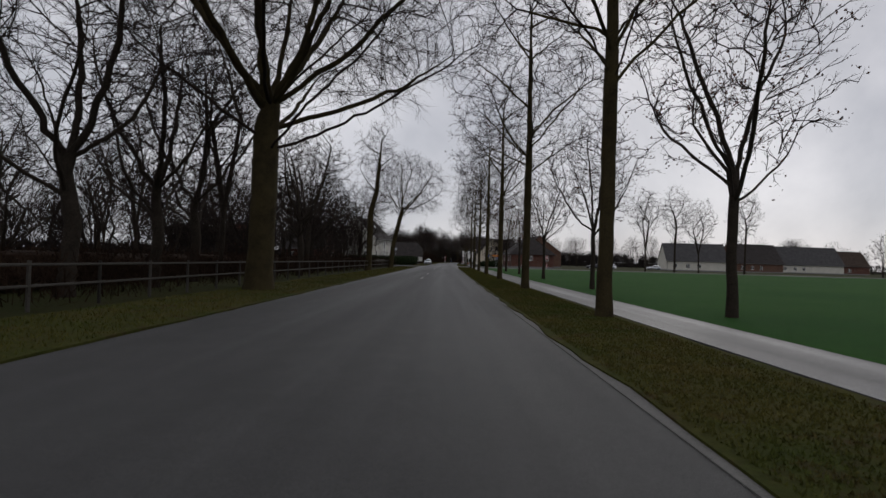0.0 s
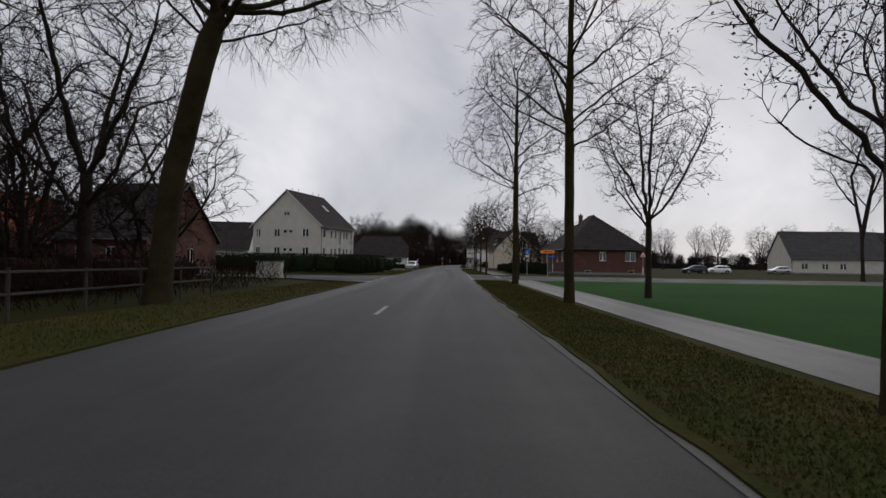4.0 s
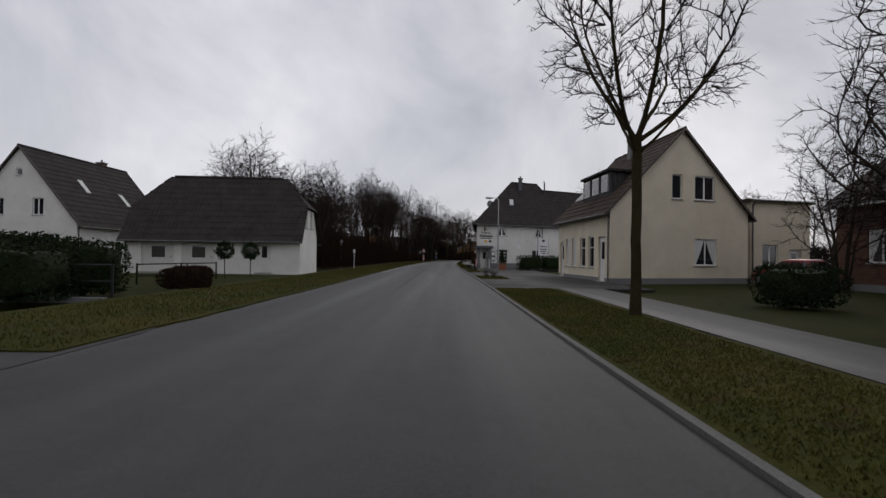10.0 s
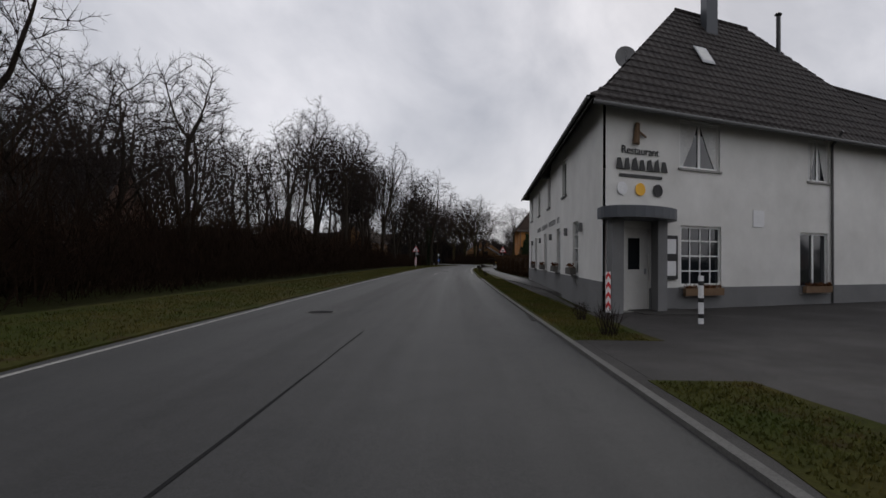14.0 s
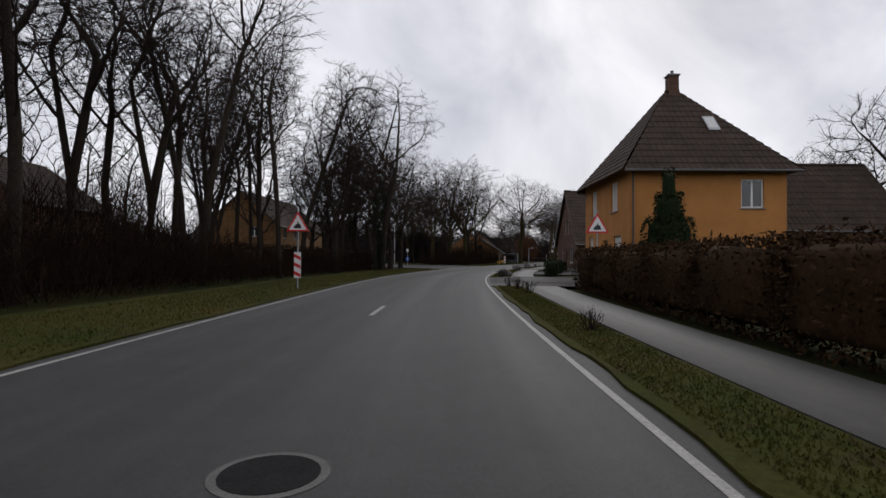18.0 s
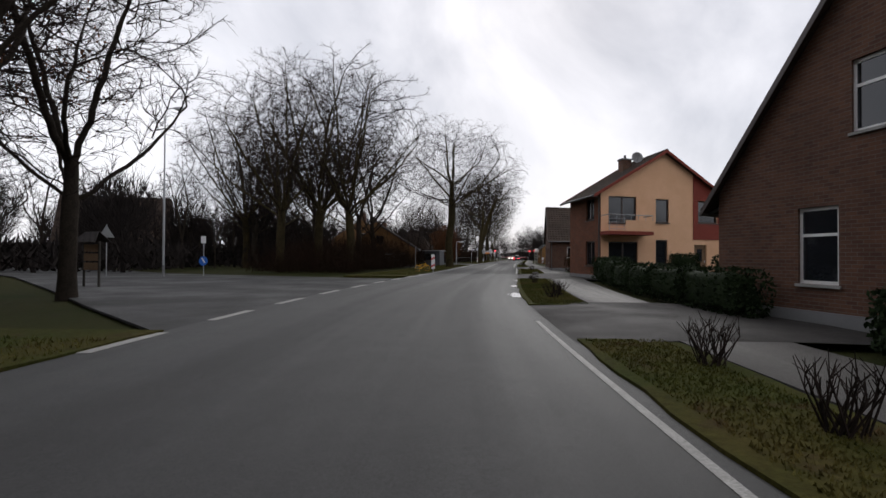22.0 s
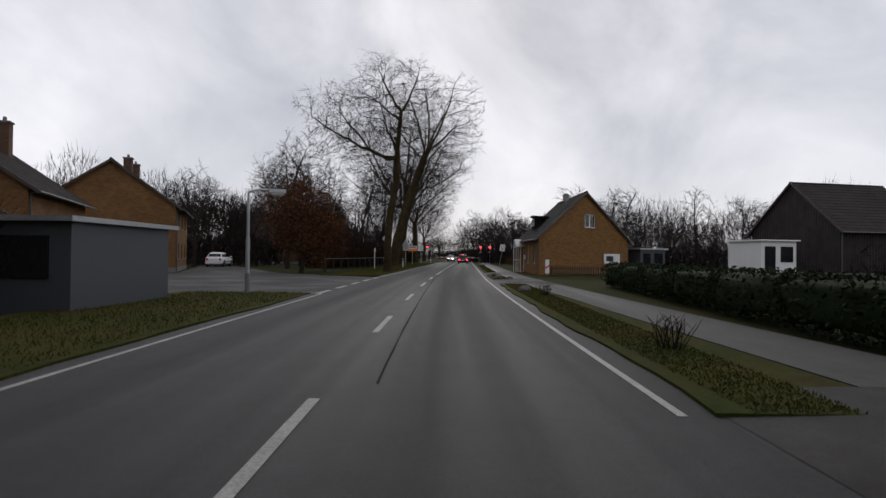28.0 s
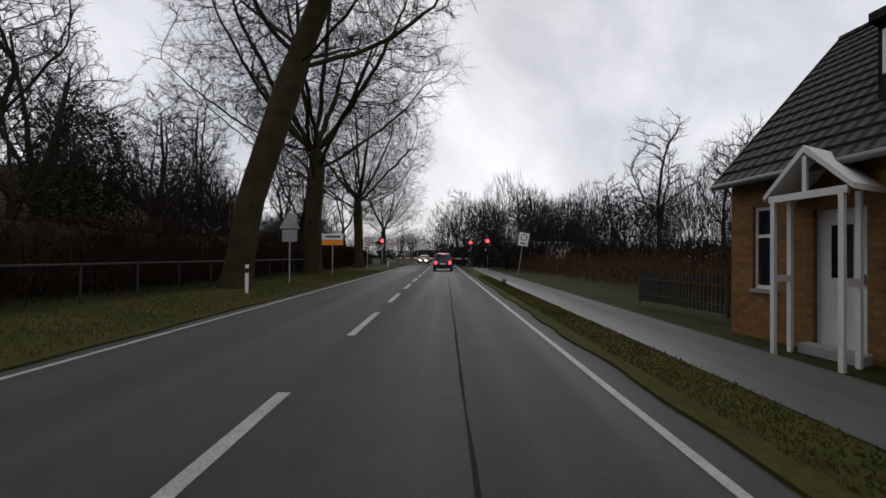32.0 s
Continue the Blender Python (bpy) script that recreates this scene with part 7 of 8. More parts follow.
part("red_panel", Geo().box(6.9, -0.045, 2.55, 9.2, -0.004, 3.59).box(6.9, -0.045, 3.6, 7.29, -0.004, 5.0).box(8.91, -0.045, 3.6, 9.2, -0.004, 5.0).prism([(6.9, -0.045, 5.01), (9.2, -0.045, 5.01), (9.2, -0.045, 5.34), (6.9, -0.045, 6.6)], (0, 0.041, 0)), "red_panel", hp, "dark red cladding round a window")
ho = H["ochre"]
pch = part("porch", Geo().prism([(-1.0, 6.25, 2.42), (-1.0, 7.1, 3.05), (-1.0, 7.95, 2.42), (-1.0, 7.95, 2.34), (-1.0, 7.1, 2.95), (-1.0, 6.25, 2.34)][::-1], (1.0, 0, 0)), "white_wood", ho, "white timber gabled porch")
for yy in (6.45, 7.75):
    for xx in (-0.95, -0.45):
        part("porch_post", Geo().box(xx - 0.045, yy - 0.045, 0.0, xx + 0.045, yy + 0.045, 2.36), "white_wood", pch)
    part("porch_rail", Geo().box(-0.9, yy - 0.03, 1.1, -0.5, yy + 0.03, 1.2), "white_wood", pch)
part("porch_beam", Geo().box(-0.99, 6.35, 2.30, -0.9, 7.85, 2.40).box(-0.98, 7.06, 2.4, -0.91, 7.14, 2.9), "white_wood", pch)
part("mailbox", Geo().box(-0.16, 5.8, 1.2, -0.004, 6.1, 1.65), "white", ho, "white mailbox beside the porch")
hi = H["inn_road"]
for k, u in enumerate((4.2, 9.2, 14.0, 18.2)):
    y_ = 23 - u - 1.15
    fb = part("flower_box", Geo().box(-0.32, y_ + 0.05, 0.98, -0.09, y_ + 1.1, 1.2), "stone", hi)
    gf = Geo()
    rr = random.Random(k)
    for j in range(60):
        p = Vector((-0.2 + rr.uniform(-0.12, 0.12), y_ + rr.uniform(0.05, 1.1), 1.2 + rr.uniform(0, 0.14)))
        q = Vector((rr.gauss(0, 1), rr.gauss(0, 1), rr.gauss(0, 1))).normalized() * 0.05
        s_ = Vector((rr.gauss(0, 1), rr.gauss(0, 1), rr.gauss(0, 1))).normalized() * 0.04
        gf.poly([p - q, p + s_, p + q, p - s_])
    part("withered_flowers", gf, "leaf_brown", fb)
for u in (2.9, 7.6, 12.2, 16.9, 20.0):
    part("wall_lamp", Geo().box(-0.14, 23 - u - 0.08, 2.35, -0.003, 23 - u + 0.08, 2.62), "plinth", hi)
part("faded_lettering", (lambda g: [g.box(-0.012, 23 - 6 - k * 0.42, 2.98, -0.003, 23 - 6 - k * 0.42 + 0.24, 3.22) for k in range(22) if k % 7 != 5] and g)(Geo()), "plinth", hi, "faded grey wall lettering")
# inn entrance at the corner
for x0, x1 in ((0.05, 0.42), (1.56, 1.88)):
    part("entrance_pier", Geo().box(x0, -0.62, 0, x1, -0.034, 2.5), "plinth", H["inn"], "grey entrance pier")
part("downpipe", Geo().tube((9.4, -0.07, 0.05), (9.4, -0.07, 5.3), 0.05, 0.05, 8).tube((9.4, -0.07, 5.3), (9.4, -0.6, 5.65), 0.05, 0.05, 8), "gutter", H["inn"])
gcan = Geo()
arc = [(0.98 + 1.25 * math.cos(a), -0.45 + 0.95 * math.sin(a)) for a in np.linspace(math.pi, 2 * math.pi, 14)]
gcan.prism([(x, y, 2.5) for x, y in [*arc, (2.23, -0.03), (-0.27, -0.03)]], (0, 0, 0.28))
part("entrance_canopy", gcan, "canopy", H["inn"], "rounded dark grey canopy")
for k, c in enumerate(("white", "yellow", "tile_grey")):
    part("round_plaque", Geo().tube((0.55 + 0.62 * k, -0.06, 3.35), (0.55 + 0.62 * k, -0.004, 3.35), 0.17, 0.17, 20), c, H["inn"])
part("menu_case", Geo().box(1.95, -0.1, 0.95, 2.5, -0.004, 2.15), "black", H["inn"], "black menu case")
for z0 in (1.05, 1.65):
    part("menu_sheet", Geo().box(2.02, -0.112, z0, 2.43, -0.103, z0 + 0.4), "white", H["inn"])
part("name_lettering", (lambda g: [g.prism([(0.35 + 0.26 * k, -0.07, 3.86), (0.35 + 0.26 * k + (0.2 if k % 2 else 0.23), -0.07, 3.86), (0.35 + 0.26 * k + 0.14, -0.07, 4.14 + 0.03 * (k % 3)), (0.35 + 0.26 * k + 0.04, -0.07, 4.14)], (0, 0.06, 0)) for k in range(7)] and g)(Geo()), "black", H["inn"], "black angular letter shapes")
part("small_lettering", Geo().box(0.45, -0.03, 3.66, 1.95, -0.004, 3.74), "black", H["inn"])
part("figure_relief", Geo().tube((1.0, -0.08, 4.55), (1.05, -0.08, 5.1), 0.12, 0.08, 7).tube((0.95, -0.08, 4.95), (1.35, -0.08, 4.75), 0.035, 0.03, 5), "wood", H["inn"], "plain figure-shaped relief")
part("wall_plate", Geo().box(5.6, -0.03, 2.5, 6.1, -0.004, 3.0), "white", H["inn"])
part("vent_pipe", Geo().tube((10.2, 4.2, 9.5), (10.2, 4.2, 11.6), 0.12, 0.12, 10).tube((10.2, 4.2, 11.7), (10.2, 4.2, 11.8), 0.2, 0.05, 10), "dark_metal", H["inn"])
for u, w_ in ((2.65, 1.6), (7.8, 1.4)):
    fb = part("flower_box", Geo().box(u + 0.05, -0.3, 0.5, u + w_ - 0.05, -0.09, 0.7), "wood", H["inn"])
    part("withered_flowers", (lambda g, rr: [g.poly([p, p + Vector((rr.gauss(0, 0.04), rr.gauss(0, 0.04), rr.uniform(0.02, 0.08))), p + Vector((rr.gauss(0, 0.05), 0.02, rr.uniform(0.08, 0.16)))]) for p in (Vector((u + rr.uniform(0.08, w_ - 0.08), rr.uniform(-0.28, -0.1), 0.69)) for _ in range(120))] and g)(Geo(), random.Random(int(u * 10))), "leaf_brown", fb)
for hs in H.values():
    settle_plan(hs)


def words(text, size, m, material, parent):
    cu = bpy.data.curves.new("lettering", "FONT")
    cu.body, cu.size, cu.extrude, cu.align_x = text, size, 0.008, "CENTER"
    tmp = new("lettering", cu)
    me = bpy.data.meshes.new_from_object(tmp.evaluated_get(bpy.context.evaluated_depsgraph_get()))
    bpy.data.objects.remove(tmp)
    me.transform(m)
    me.materials.clear()
    me.materials.append(M[material])
    o = new("lettering", me)
    o.parent = parent
    return o


a23 = radians(23)
words("Restaurant", 0.30, pose(1.15 * math.cos(a23) + 0.03 * math.sin(a23), 1.15 * math.sin(a23) - 0.03, 4.28, 90, 0, 23), "black", H["inn"])


# ---- street furniture ----
def pole(e, h, r=0.03, mat_="metal", name="post", z0=0.0, x=0.0):
    return part(name, Geo().tube((x, 0, z0), (x, 0, h), r, r, 10), mat_, e)


def tri_plate(e, z, s, back=False, picto=True):
    """A warning triangle facing south: red rim, white field, black picture."""
    h = s * 0.866
    def tri(k, y0, y1, mt, nm, par):
        zc = z + h / 3
        pts = [(-s / 2 * k, y0, zc - h / 3 * k), (s / 2 * k, y0, zc - h / 3 * k), (0, y0, zc + 2 * h / 3 * k)]
        return part(nm, Geo().prism(pts[::-1], (0, y1 - y0, 0)), mt, par)
    pl = tri(1, -0.05, -0.035, "metal" if back else "red", "sign_plate", e)
    if not back:
        tri(0.76, -0.058, -0.051, "white", "sign_field", pl)
        if picto:
            part("sign_picture", Geo().box(-0.17 * s, -0.064, z + 0.16 * h, 0.15 * s, -0.059, z + 0.28 * h).box(-0.1 * s, -0.064, z + 0.28 * h, 0.12 * s, -0.059, z + 0.37 * h).box(-0.02 * s, -0.064, z + 0.37 * h, 0.04 * s, -0.059, z + 0.47 * h), "black", pl)


def bake(e, z0, h, n, x=0.0, w=0.28, lean=1):
    """A white marker board with slanting red stripes."""
    b = part("marker_board", Geo().box(x - w / 2, -0.06, z0, x + w / 2, -0.04, z0 + h), "white", e)
    for k in range(n):
        c = z0 + h * (k + 0.5) / n
        part("stripe", Geo().prism([(x - w / 2 + 0.005, -0.068, c - 0.09 - 0.07 * lean), (x + w / 2 - 0.005, -0.068, c - 0.09 + 0.07 * lean), (x + w / 2 - 0.005, -0.068, c + 0.05 + 0.07 * lean), (x - w / 2 + 0.005, -0.068, c + 0.05 - 0.07 * lean)], (0, 0.007, 0)), "red", b)


for x, y, lean in ((13.3, 280.6, 1), (1.05, 281.3, -1)):
    s = thing("warning_sign", "railway warning triangle above a red and white striped board", "traffic sign", x, y, 0, heading(280), "railway warning signs")
    pole(s, 3.3)
    tri_plate(s, 2.35, 0.95)
    bake(s, 0.45, 1.05, 3, lean=lean)
for x, y, n, lab in ((21.2, 348.5, 2, "striped marker board with two red bars on the verge"), (33.4, 347.9, 2, "leaning striped marker board by a hedge"), (54.4, 401.4, 1, "white marker board with one red bar beside a house"), (45.2, 412.6, 1, "white marker board with one red bar on the verge")):
    s = thing("marker_post", lab, "marker board", x, y, 0, heading(y) - 0, "railway distance boards")
    pole(s, 1.5 if n == 2 else 1.2)
    bake(s, 0.35 if n == 2 else 0.15, 1.1 if n == 2 else 1.0, n)
    if y == 412.6:
        pole(s, 3.0, 0.03)
        part("sign_plate", Geo().prism([(0, -0.05, 2.45), (-0.32, -0.05, 2.78), (0, -0.05, 3.1), (0.32, -0.05, 2.78)], (0, 0.015, 0)), "metal", s, "grey diamond sign back")
for y, o in ((423.5, -6.7), (466, -6.6), (474, 3.2)):
    s = thing("road_marker", "white plastic roadside marker post with black band", "marker post", *rd(y, o), 0, heading(y), "roadside marker posts")
    part("post", Geo().prism([(-0.06, -0.05, 0), (0.06, -0.05, 0), (0.0, 0.06, 0)], (0, 0, 1.0)), "white", s)
    part("black_band", Geo().prism([(-0.062, -0.053, 0.72), (0.062, -0.053, 0.72), (0.0, 0.063, 0.72)], (0, 0, 0.16)), "black", s)
def ring(g, c, r, w, n=22):
    for k in range(n):
        a, b = 2 * math.pi * k / n, 2 * math.pi * (k + 1) / n
        g.tube((c[0] + r * math.cos(a), c[1], c[2] + r * math.sin(a)), (c[0] + r * math.cos(b), c[1], c[2] + r * math.sin(b)), w, w, 6, False)
    return g


s = thing("bicycle", "bright yellow bicycle standing on the grass verge", "bicycle", 21.15, 352.4, 0, 12)
s.scale = (0.88, 0.88, 0.88)
for cx in (-0.5, 0.5):
    wh = part("wheel", ring(Geo(), (cx, 0, 0.33), 0.31, 0.02), "rubber", s)
    part("rim", ring(Geo(), (cx, 0, 0.33), 0.275, 0.014), "yellow", wh)
    gs = Geo()
    for k in range(10):
        a = 2 * math.pi * k / 10
        gs.tube((cx, 0, 0.33), (cx + 0.27 * math.cos(a), 0, 0.33 + 0.27 * math.sin(a)), 0.003, 0.003, 3, False)
    part("spokes", gs, "metal", wh)
    part("mudguard", Geo().tube((cx - 0.2, 0, 0.62), (cx + 0.2, 0, 0.62), 0.03, 0.03, 6), "yellow", s)
part("frame", Geo().tube((-0.5, 0, 0.33), (-0.12, 0, 0.3), 0.02, 0.02, 6).tube((-0.12, 0, 0.3), (-0.26, 0, 0.8), 0.022, 0.02, 6).tube((-0.12, 0, 0.3), (0.34, 0, 0.72), 0.025, 0.025, 6).tube((-0.22, 0, 0.66), (0.34, 0, 0.78), 0.022, 0.022, 6).tube((-0.5, 0, 0.33), (-0.22, 0, 0.66), 0.015, 0.015, 6), "yellow", s)
part("fork", Geo().tube((0.5, 0, 0.33), (0.32, 0, 0.95), 0.018, 0.018, 6), "yellow", s)
part("handlebar", Geo().tube((0.3, -0.26, 1.0), (0.3, 0.26, 1.0), 0.014, 0.014, 6), "black", s)
part("saddle", Geo().box(-0.38, -0.08, 0.82, -0.14, 0.08, 0.88), "black", s)
part("crank", ring(Geo(), (-0.12, 0.05, 0.3), 0.09, 0.01, 12), "black", s)


def street_lamp(x, y, h, rz, label="tall grey street lamp with curved arm"):
    s = thing("street_lamp", label, "street lamp", x, y, 0, rz)
    pole(s, h * 0.55, 0.068, "metal", "pole")
    part("upper_pole", Geo().tube((0, 0, h * 0.55), (0, 0, h), 0.05, 0.04, 10), "metal", s)
    part("arm", Geo().tube((0, 0, h), (-0.35, 0, h + 0.12), 0.035, 0.035, 8).tube((-0.35, 0, h + 0.12), (-0.75, 0, h + 0.1), 0.035, 0.035, 8), "metal", s)
    hd = part("lamp_head", Geo().prism([(-1.25, -0.13, h + 0.06), (-0.65, -0.16, h + 0.03), (-0.65, 0.16, h + 0.03), (-1.25, 0.13, h + 0.06)], (0, 0, 0.12)), "metal", s)
    part("lamp_glass", Geo().prism([(-1.2, -0.11, h + 0.0), (-0.75, -0.13, h - 0.02), (-0.75, 0.13, h - 0.02), (-1.2, 0.11, h + 0.0)], (0, 0, 0.04)), "curtain", hd)
    part("base_sleeve", Geo().tube((0, 0, 0), (0, 0, 0.7), 0.085, 0.08, 12), "plinth", s)


street_lamp(8.5, 204.4, 6.85, 10)
street_lamp(3.1, 343.5, 10.2, 160)
street_lamp(33.4, 386.0, 3.4, 200, "short street lamp beside a side road")
# sign posts
s = thing("cycle_sign", "round blue footpath sign on a post", "traffic sign", 10.6, 129.5, 0, 0)
pole(s, 2.95)
d = part("disc", Geo().tube((0, -0.04, 2.65), (0, -0.055, 2.65), 0.31, 0.31, 24), "blue", s)
part("white_ring", Geo().box(-0.03, -0.066, 2.5, 0.03, -0.057, 2.8).box(-0.14, -0.066, 2.52, 0.14, -0.057, 2.58), "white", d)
part("small_plate", Geo().box(-0.2, -0.055, 2.05, 0.2, -0.04, 2.28), "white", s)
s = thing("direction_sign", "orange arrow direction sign on a post", "road sign", 12.1, 124.8, 0, 0)
pole(s, 2.95)
d = part("arrow_board", Geo().prism([(-0.75, -0.05, 2.45), (0.6, -0.05, 2.45), (0.85, -0.05, 2.62), (0.6, -0.05, 2.8), (-0.75, -0.05, 2.8)], (0, 0.02, 0)), "orange", s)
part("text_bar", Geo().box(-0.45, -0.056, 2.58, 0.45, -0.051, 2.68), "black", d)
part("street_plate", Geo().box(0.05, -0.05, 2.05, 0.75, -0.035, 2.2), "blue", s)
s = thing("priority_sign", "yellow diamond priority sign high on a pole", "traffic sign", *rd(107.5, 5.2), 0, 0)
pole(s, 5.2, 0.05)
part("plate", Geo().prism([(0, -0.07, 3.0), (-0.42, -0.07, 3.42), (0, -0.07, 3.84), (0.42, -0.07, 3.42)][::-1], (0, 0.02, 0)), "white", s)
part("inner_diamond", Geo().prism([(0, -0.078, 3.12), (-0.3, -0.078, 3.42), (0, -0.078, 3.72), (0.3, -0.078, 3.42)][::-1], (0, 0.007, 0)), "orange", s)
s = thing("warning_sign", "red-rimmed warning triangle with striped post", "traffic sign", 25.0, 131.5, 0, 0)
pole(s, 3.0)
tri_plate(s, 2.3, 0.8)
bake(s, 0.2, 0.8, 3, w=0.2)
s = thing("priority_sign", "grey diamond sign back on a post", "traffic sign", -12.5, 144, 0, 0)
pole(s, 4.3)
part("plate", Geo().prism([(0, -0.05, 3.5), (-0.4, -0.05, 3.9), (0, -0.05, 4.3), (0.4, -0.05, 3.9)][::-1], (0, 0.02, 0)), "metal", s)
for x, y, h, bx, lab in ((-5.6, 208.3, 1.95, 0.22, "thin post with a small white plate"), (-8.2, 216.6, 3.1, 0.3, "grey post with a dark sign back"), (22.8, 363.8, 2.3, 0.0, "thin grey post beside a fence"), (45.7, 418.5, 2.0, 0.12, "thin grey post behind a verge")):
    s = thing("sign_post", lab, "sign post", x, y, 0, 0)
    pole(s, h, 0.028, "white" if bx else "metal")
    if bx:
        part("plate", Geo().box(-bx / 2, -0.05, h - 0.32, bx / 2, -0.03, h - 0.02), "metal" if h > 2.5 else "white", s)
s = thing("keep_right_sign", "round blue arrow sign below a white plate", "traffic sign", 5.1, 345.2, 0, heading(340))
pole(s, 2.6)
d = part("disc", Geo().tube((0, -0.04, 0.95), (0, -0.055, 0.95), 0.3, 0.3, 24), "blue", s)
part("arrow", Geo().prism([(-0.13, -0.064, 1.1), (-0.06, -0.064, 1.16), (0.16, -0.064, 0.86), (0.09, -0.064, 0.80)][::-1], (0, 0.007, 0)), "white", d)
part("plate", Geo().box(-0.17, -0.05, 2.1, 0.17, -0.03, 2.55), "white", s)
s = thing("notice_board", "wooden notice board with a small roof", "notice board", 2.9, 332.6, 0, -30)
for xx in (-0.4, 0.4):
    pole(s, 1.9, 0.05, "wood_grey", x=xx)
for k in range(3):
    part("board", Geo().box(-0.38, -0.04, 0.7 + 0.38 * k, 0.38, 0.0, 1.0 + 0.38 * k), "wood", s)
part("roof", Geo().prism([(-0.6, -0.4, 1.85), (0.6, -0.4, 1.85), (0.35, 0, 2.3), (-0.35, 0, 2.3)], (0, 0.03, 0)).prism([(0.6, 0.4, 1.85), (-0.6, 0.4, 1.85), (-0.35, 0.02, 2.3), (0.35, 0.02, 2.3)], (0, 0.03, 0)), "tile_dark", s)
s = thing("give_way_sign", "triangular sign seen from behind on a post", "traffic sign", -0.5, 345, 0, 0)
pole(s, 3.2)
tri_plate(s, 2.4, 0.9, back=True)
for x, y, kind in ((53.1, 432.5, "tri"), (57.2, 442.5, "plate"), (64.4, 459.9, "speed"), (71.4, 442.6, "lean")):
    s = thing("road_sign", {"tri": "triangular sign back with a small plate on a post", "plate": "white and orange rectangular place sign", "speed": "white zone sign on a grey post", "lean": "leaning white zone sign on a grey post"}[kind], "traffic sign", x, y, 0, heading(430))
    if kind == "lean":
        s.matrix_basis = s.matrix_basis @ pose(0, 0, 0, 0, 9, 0)
    pole(s, 3.2 if kind != "plate" else 3.0)
    if kind == "tri":
        tri_plate(s, 2.55, 0.95, back=True)
        part("plate", Geo().box(-0.34, -0.05, 1.95, 0.34, -0.03, 2.5), "metal", s)
    elif kind == "plate":
        part("plate", Geo().box(-0.7, -0.05, 2.35, 0.7, -0.03, 2.75), "white", s)
        part("plate", Geo().box(-0.7, -0.05, 2.0, 0.7, -0.03, 2.345), "orange", s)
        part("text_bar", Geo().box(-0.5, -0.056, 2.5, 0.5, -0.051, 2.62), "black", s)
    else:
        p = part("plate", Geo().box(-0.38, -0.05, 2.2, 0.38, -0.03, 3.2), "white", s)
        part("ring", Geo().tube((0, -0.053, 2.85), (0, -0.06, 2.85), 0.26, 0.26, 20), "tile_grey", p)
        part("ring_field", Geo().tube((0, -0.062, 2.85), (0, -0.067, 2.85), 0.19, 0.19, 20), "white", p)
        part("text_bar", Geo().box(-0.2, -0.056, 2.35, 0.2, -0.051, 2.45), "tile_grey", p)
# the inn's free-standing sign, planter and bollard
s = thing("inn_sign", "white standing sign board with green and black shapes", "sign board", 15.4, 216.4, 0, 20)
for xx in (-0.72, 0.72):
    pole(s, 3.6, 0.035, "dark_metal", x=xx)
b = part("board", Geo().box(-0.7, -0.03, 1.6, 0.7, 0.03, 3.6), "white", s)
part("name_shapes", (lambda g: [g.prism([(-0.5 + 0.15 * k, -0.037, 2.6), (-0.5 + 0.15 * k + 0.12, -0.037, 2.6), (-0.5 + 0.15 * k + 0.06, -0.037, 2.8)], (0, 0.006, 0)) for k in range(7)] and g)(Geo()), "leaf_green", b)
for zz, w_ in ((3.2, 0.18), (2.3, 0.5), (2.05, 0.42), (1.8, 0.3)):
    part("text_bar", Geo().box(-w_, -0.037, zz, w_, -0.031, zz + (0.25 if zz > 3 else 0.1)), "black" if zz > 2.2 else "leaf_green", b)
part("arrow", Geo().prism([(0.45, -0.037, 1.75), (0.62, -0.037, 1.88), (0.45, -0.037, 2.01)], (0, 0.006, 0)), "red", b)
s = thing("planter", "terracotta planter with a clipped conifer", "planter", 9.6, 209.5, 0, 15)
part("pot", Geo().prism([(-0.3, -0.3, 0), (0.3, -0.3, 0), (0.3, 0.3, 0), (-0.3, 0.3, 0)], (0, 0, 0.55)), "terracotta", s)
part("conifer_stem", Geo().tube((0, 0, 0.5), (0, 0, 1.2), 0.03, 0.02, 6), "bark", s)
pm = leaf_mesh("foliage", [(0.28 * (1 - k / 40) * math.cos(k * 2.4), 0.28 * (1 - k / 40) * math.sin(k * 2.4), 0.8 + k * 0.028) for k in range(40)], "leaf_green", 0.06, 900, 5, 0.08)
o = new("foliage", pm)
o.parent = s
part("post_top", Geo().tube((0, 0, 0.4), (0, 0, 0.43), 0.055, 0.03, 8), "wood_grey", s)
s = thing("bollard", "white bollard with black bands before the inn", "bollard", 8.9, 215.2, 0.05, 0)
part("post", Geo().tube((0, 0, 0), (0, 0, 1.0), 0.055, 0.055, 12), "white", s)
for zz in (0.12, 0.45, 0.8):
    part("band", Geo().tube((0, 0, zz), (0, 0, zz + 0.09), 0.058, 0.058, 12), "black", s)
s = thing("lantern", "yellow lantern sign on a dark post", "lantern", 19.3, 218.8, 0.05, 20)
pole(s, 2.0, 0.04, "dark_metal")
part("lantern_glass", Geo().prism([(-0.16, -0.16, 2.0), (0.16, -0.16, 2.0), (0.16, 0.16, 2.0), (-0.16, 0.16, 2.0)], (0, 0, 0.42)), "yellow", s)
part("lantern_roof", Geo().box(-0.24, -0.24, 2.423, 0.24, 0.24, 2.5), "dark_metal", s)
s = thing("corner_guard", "red and white chevron corner board", "marker board", 7.6, 217.2, 0, 10)
s.scale = (0.45, 0.45, 0.8)
part("board", Geo().box(-0.14, -0.03, 0.1, 0.14, 0.0, 1.35), "white", s)
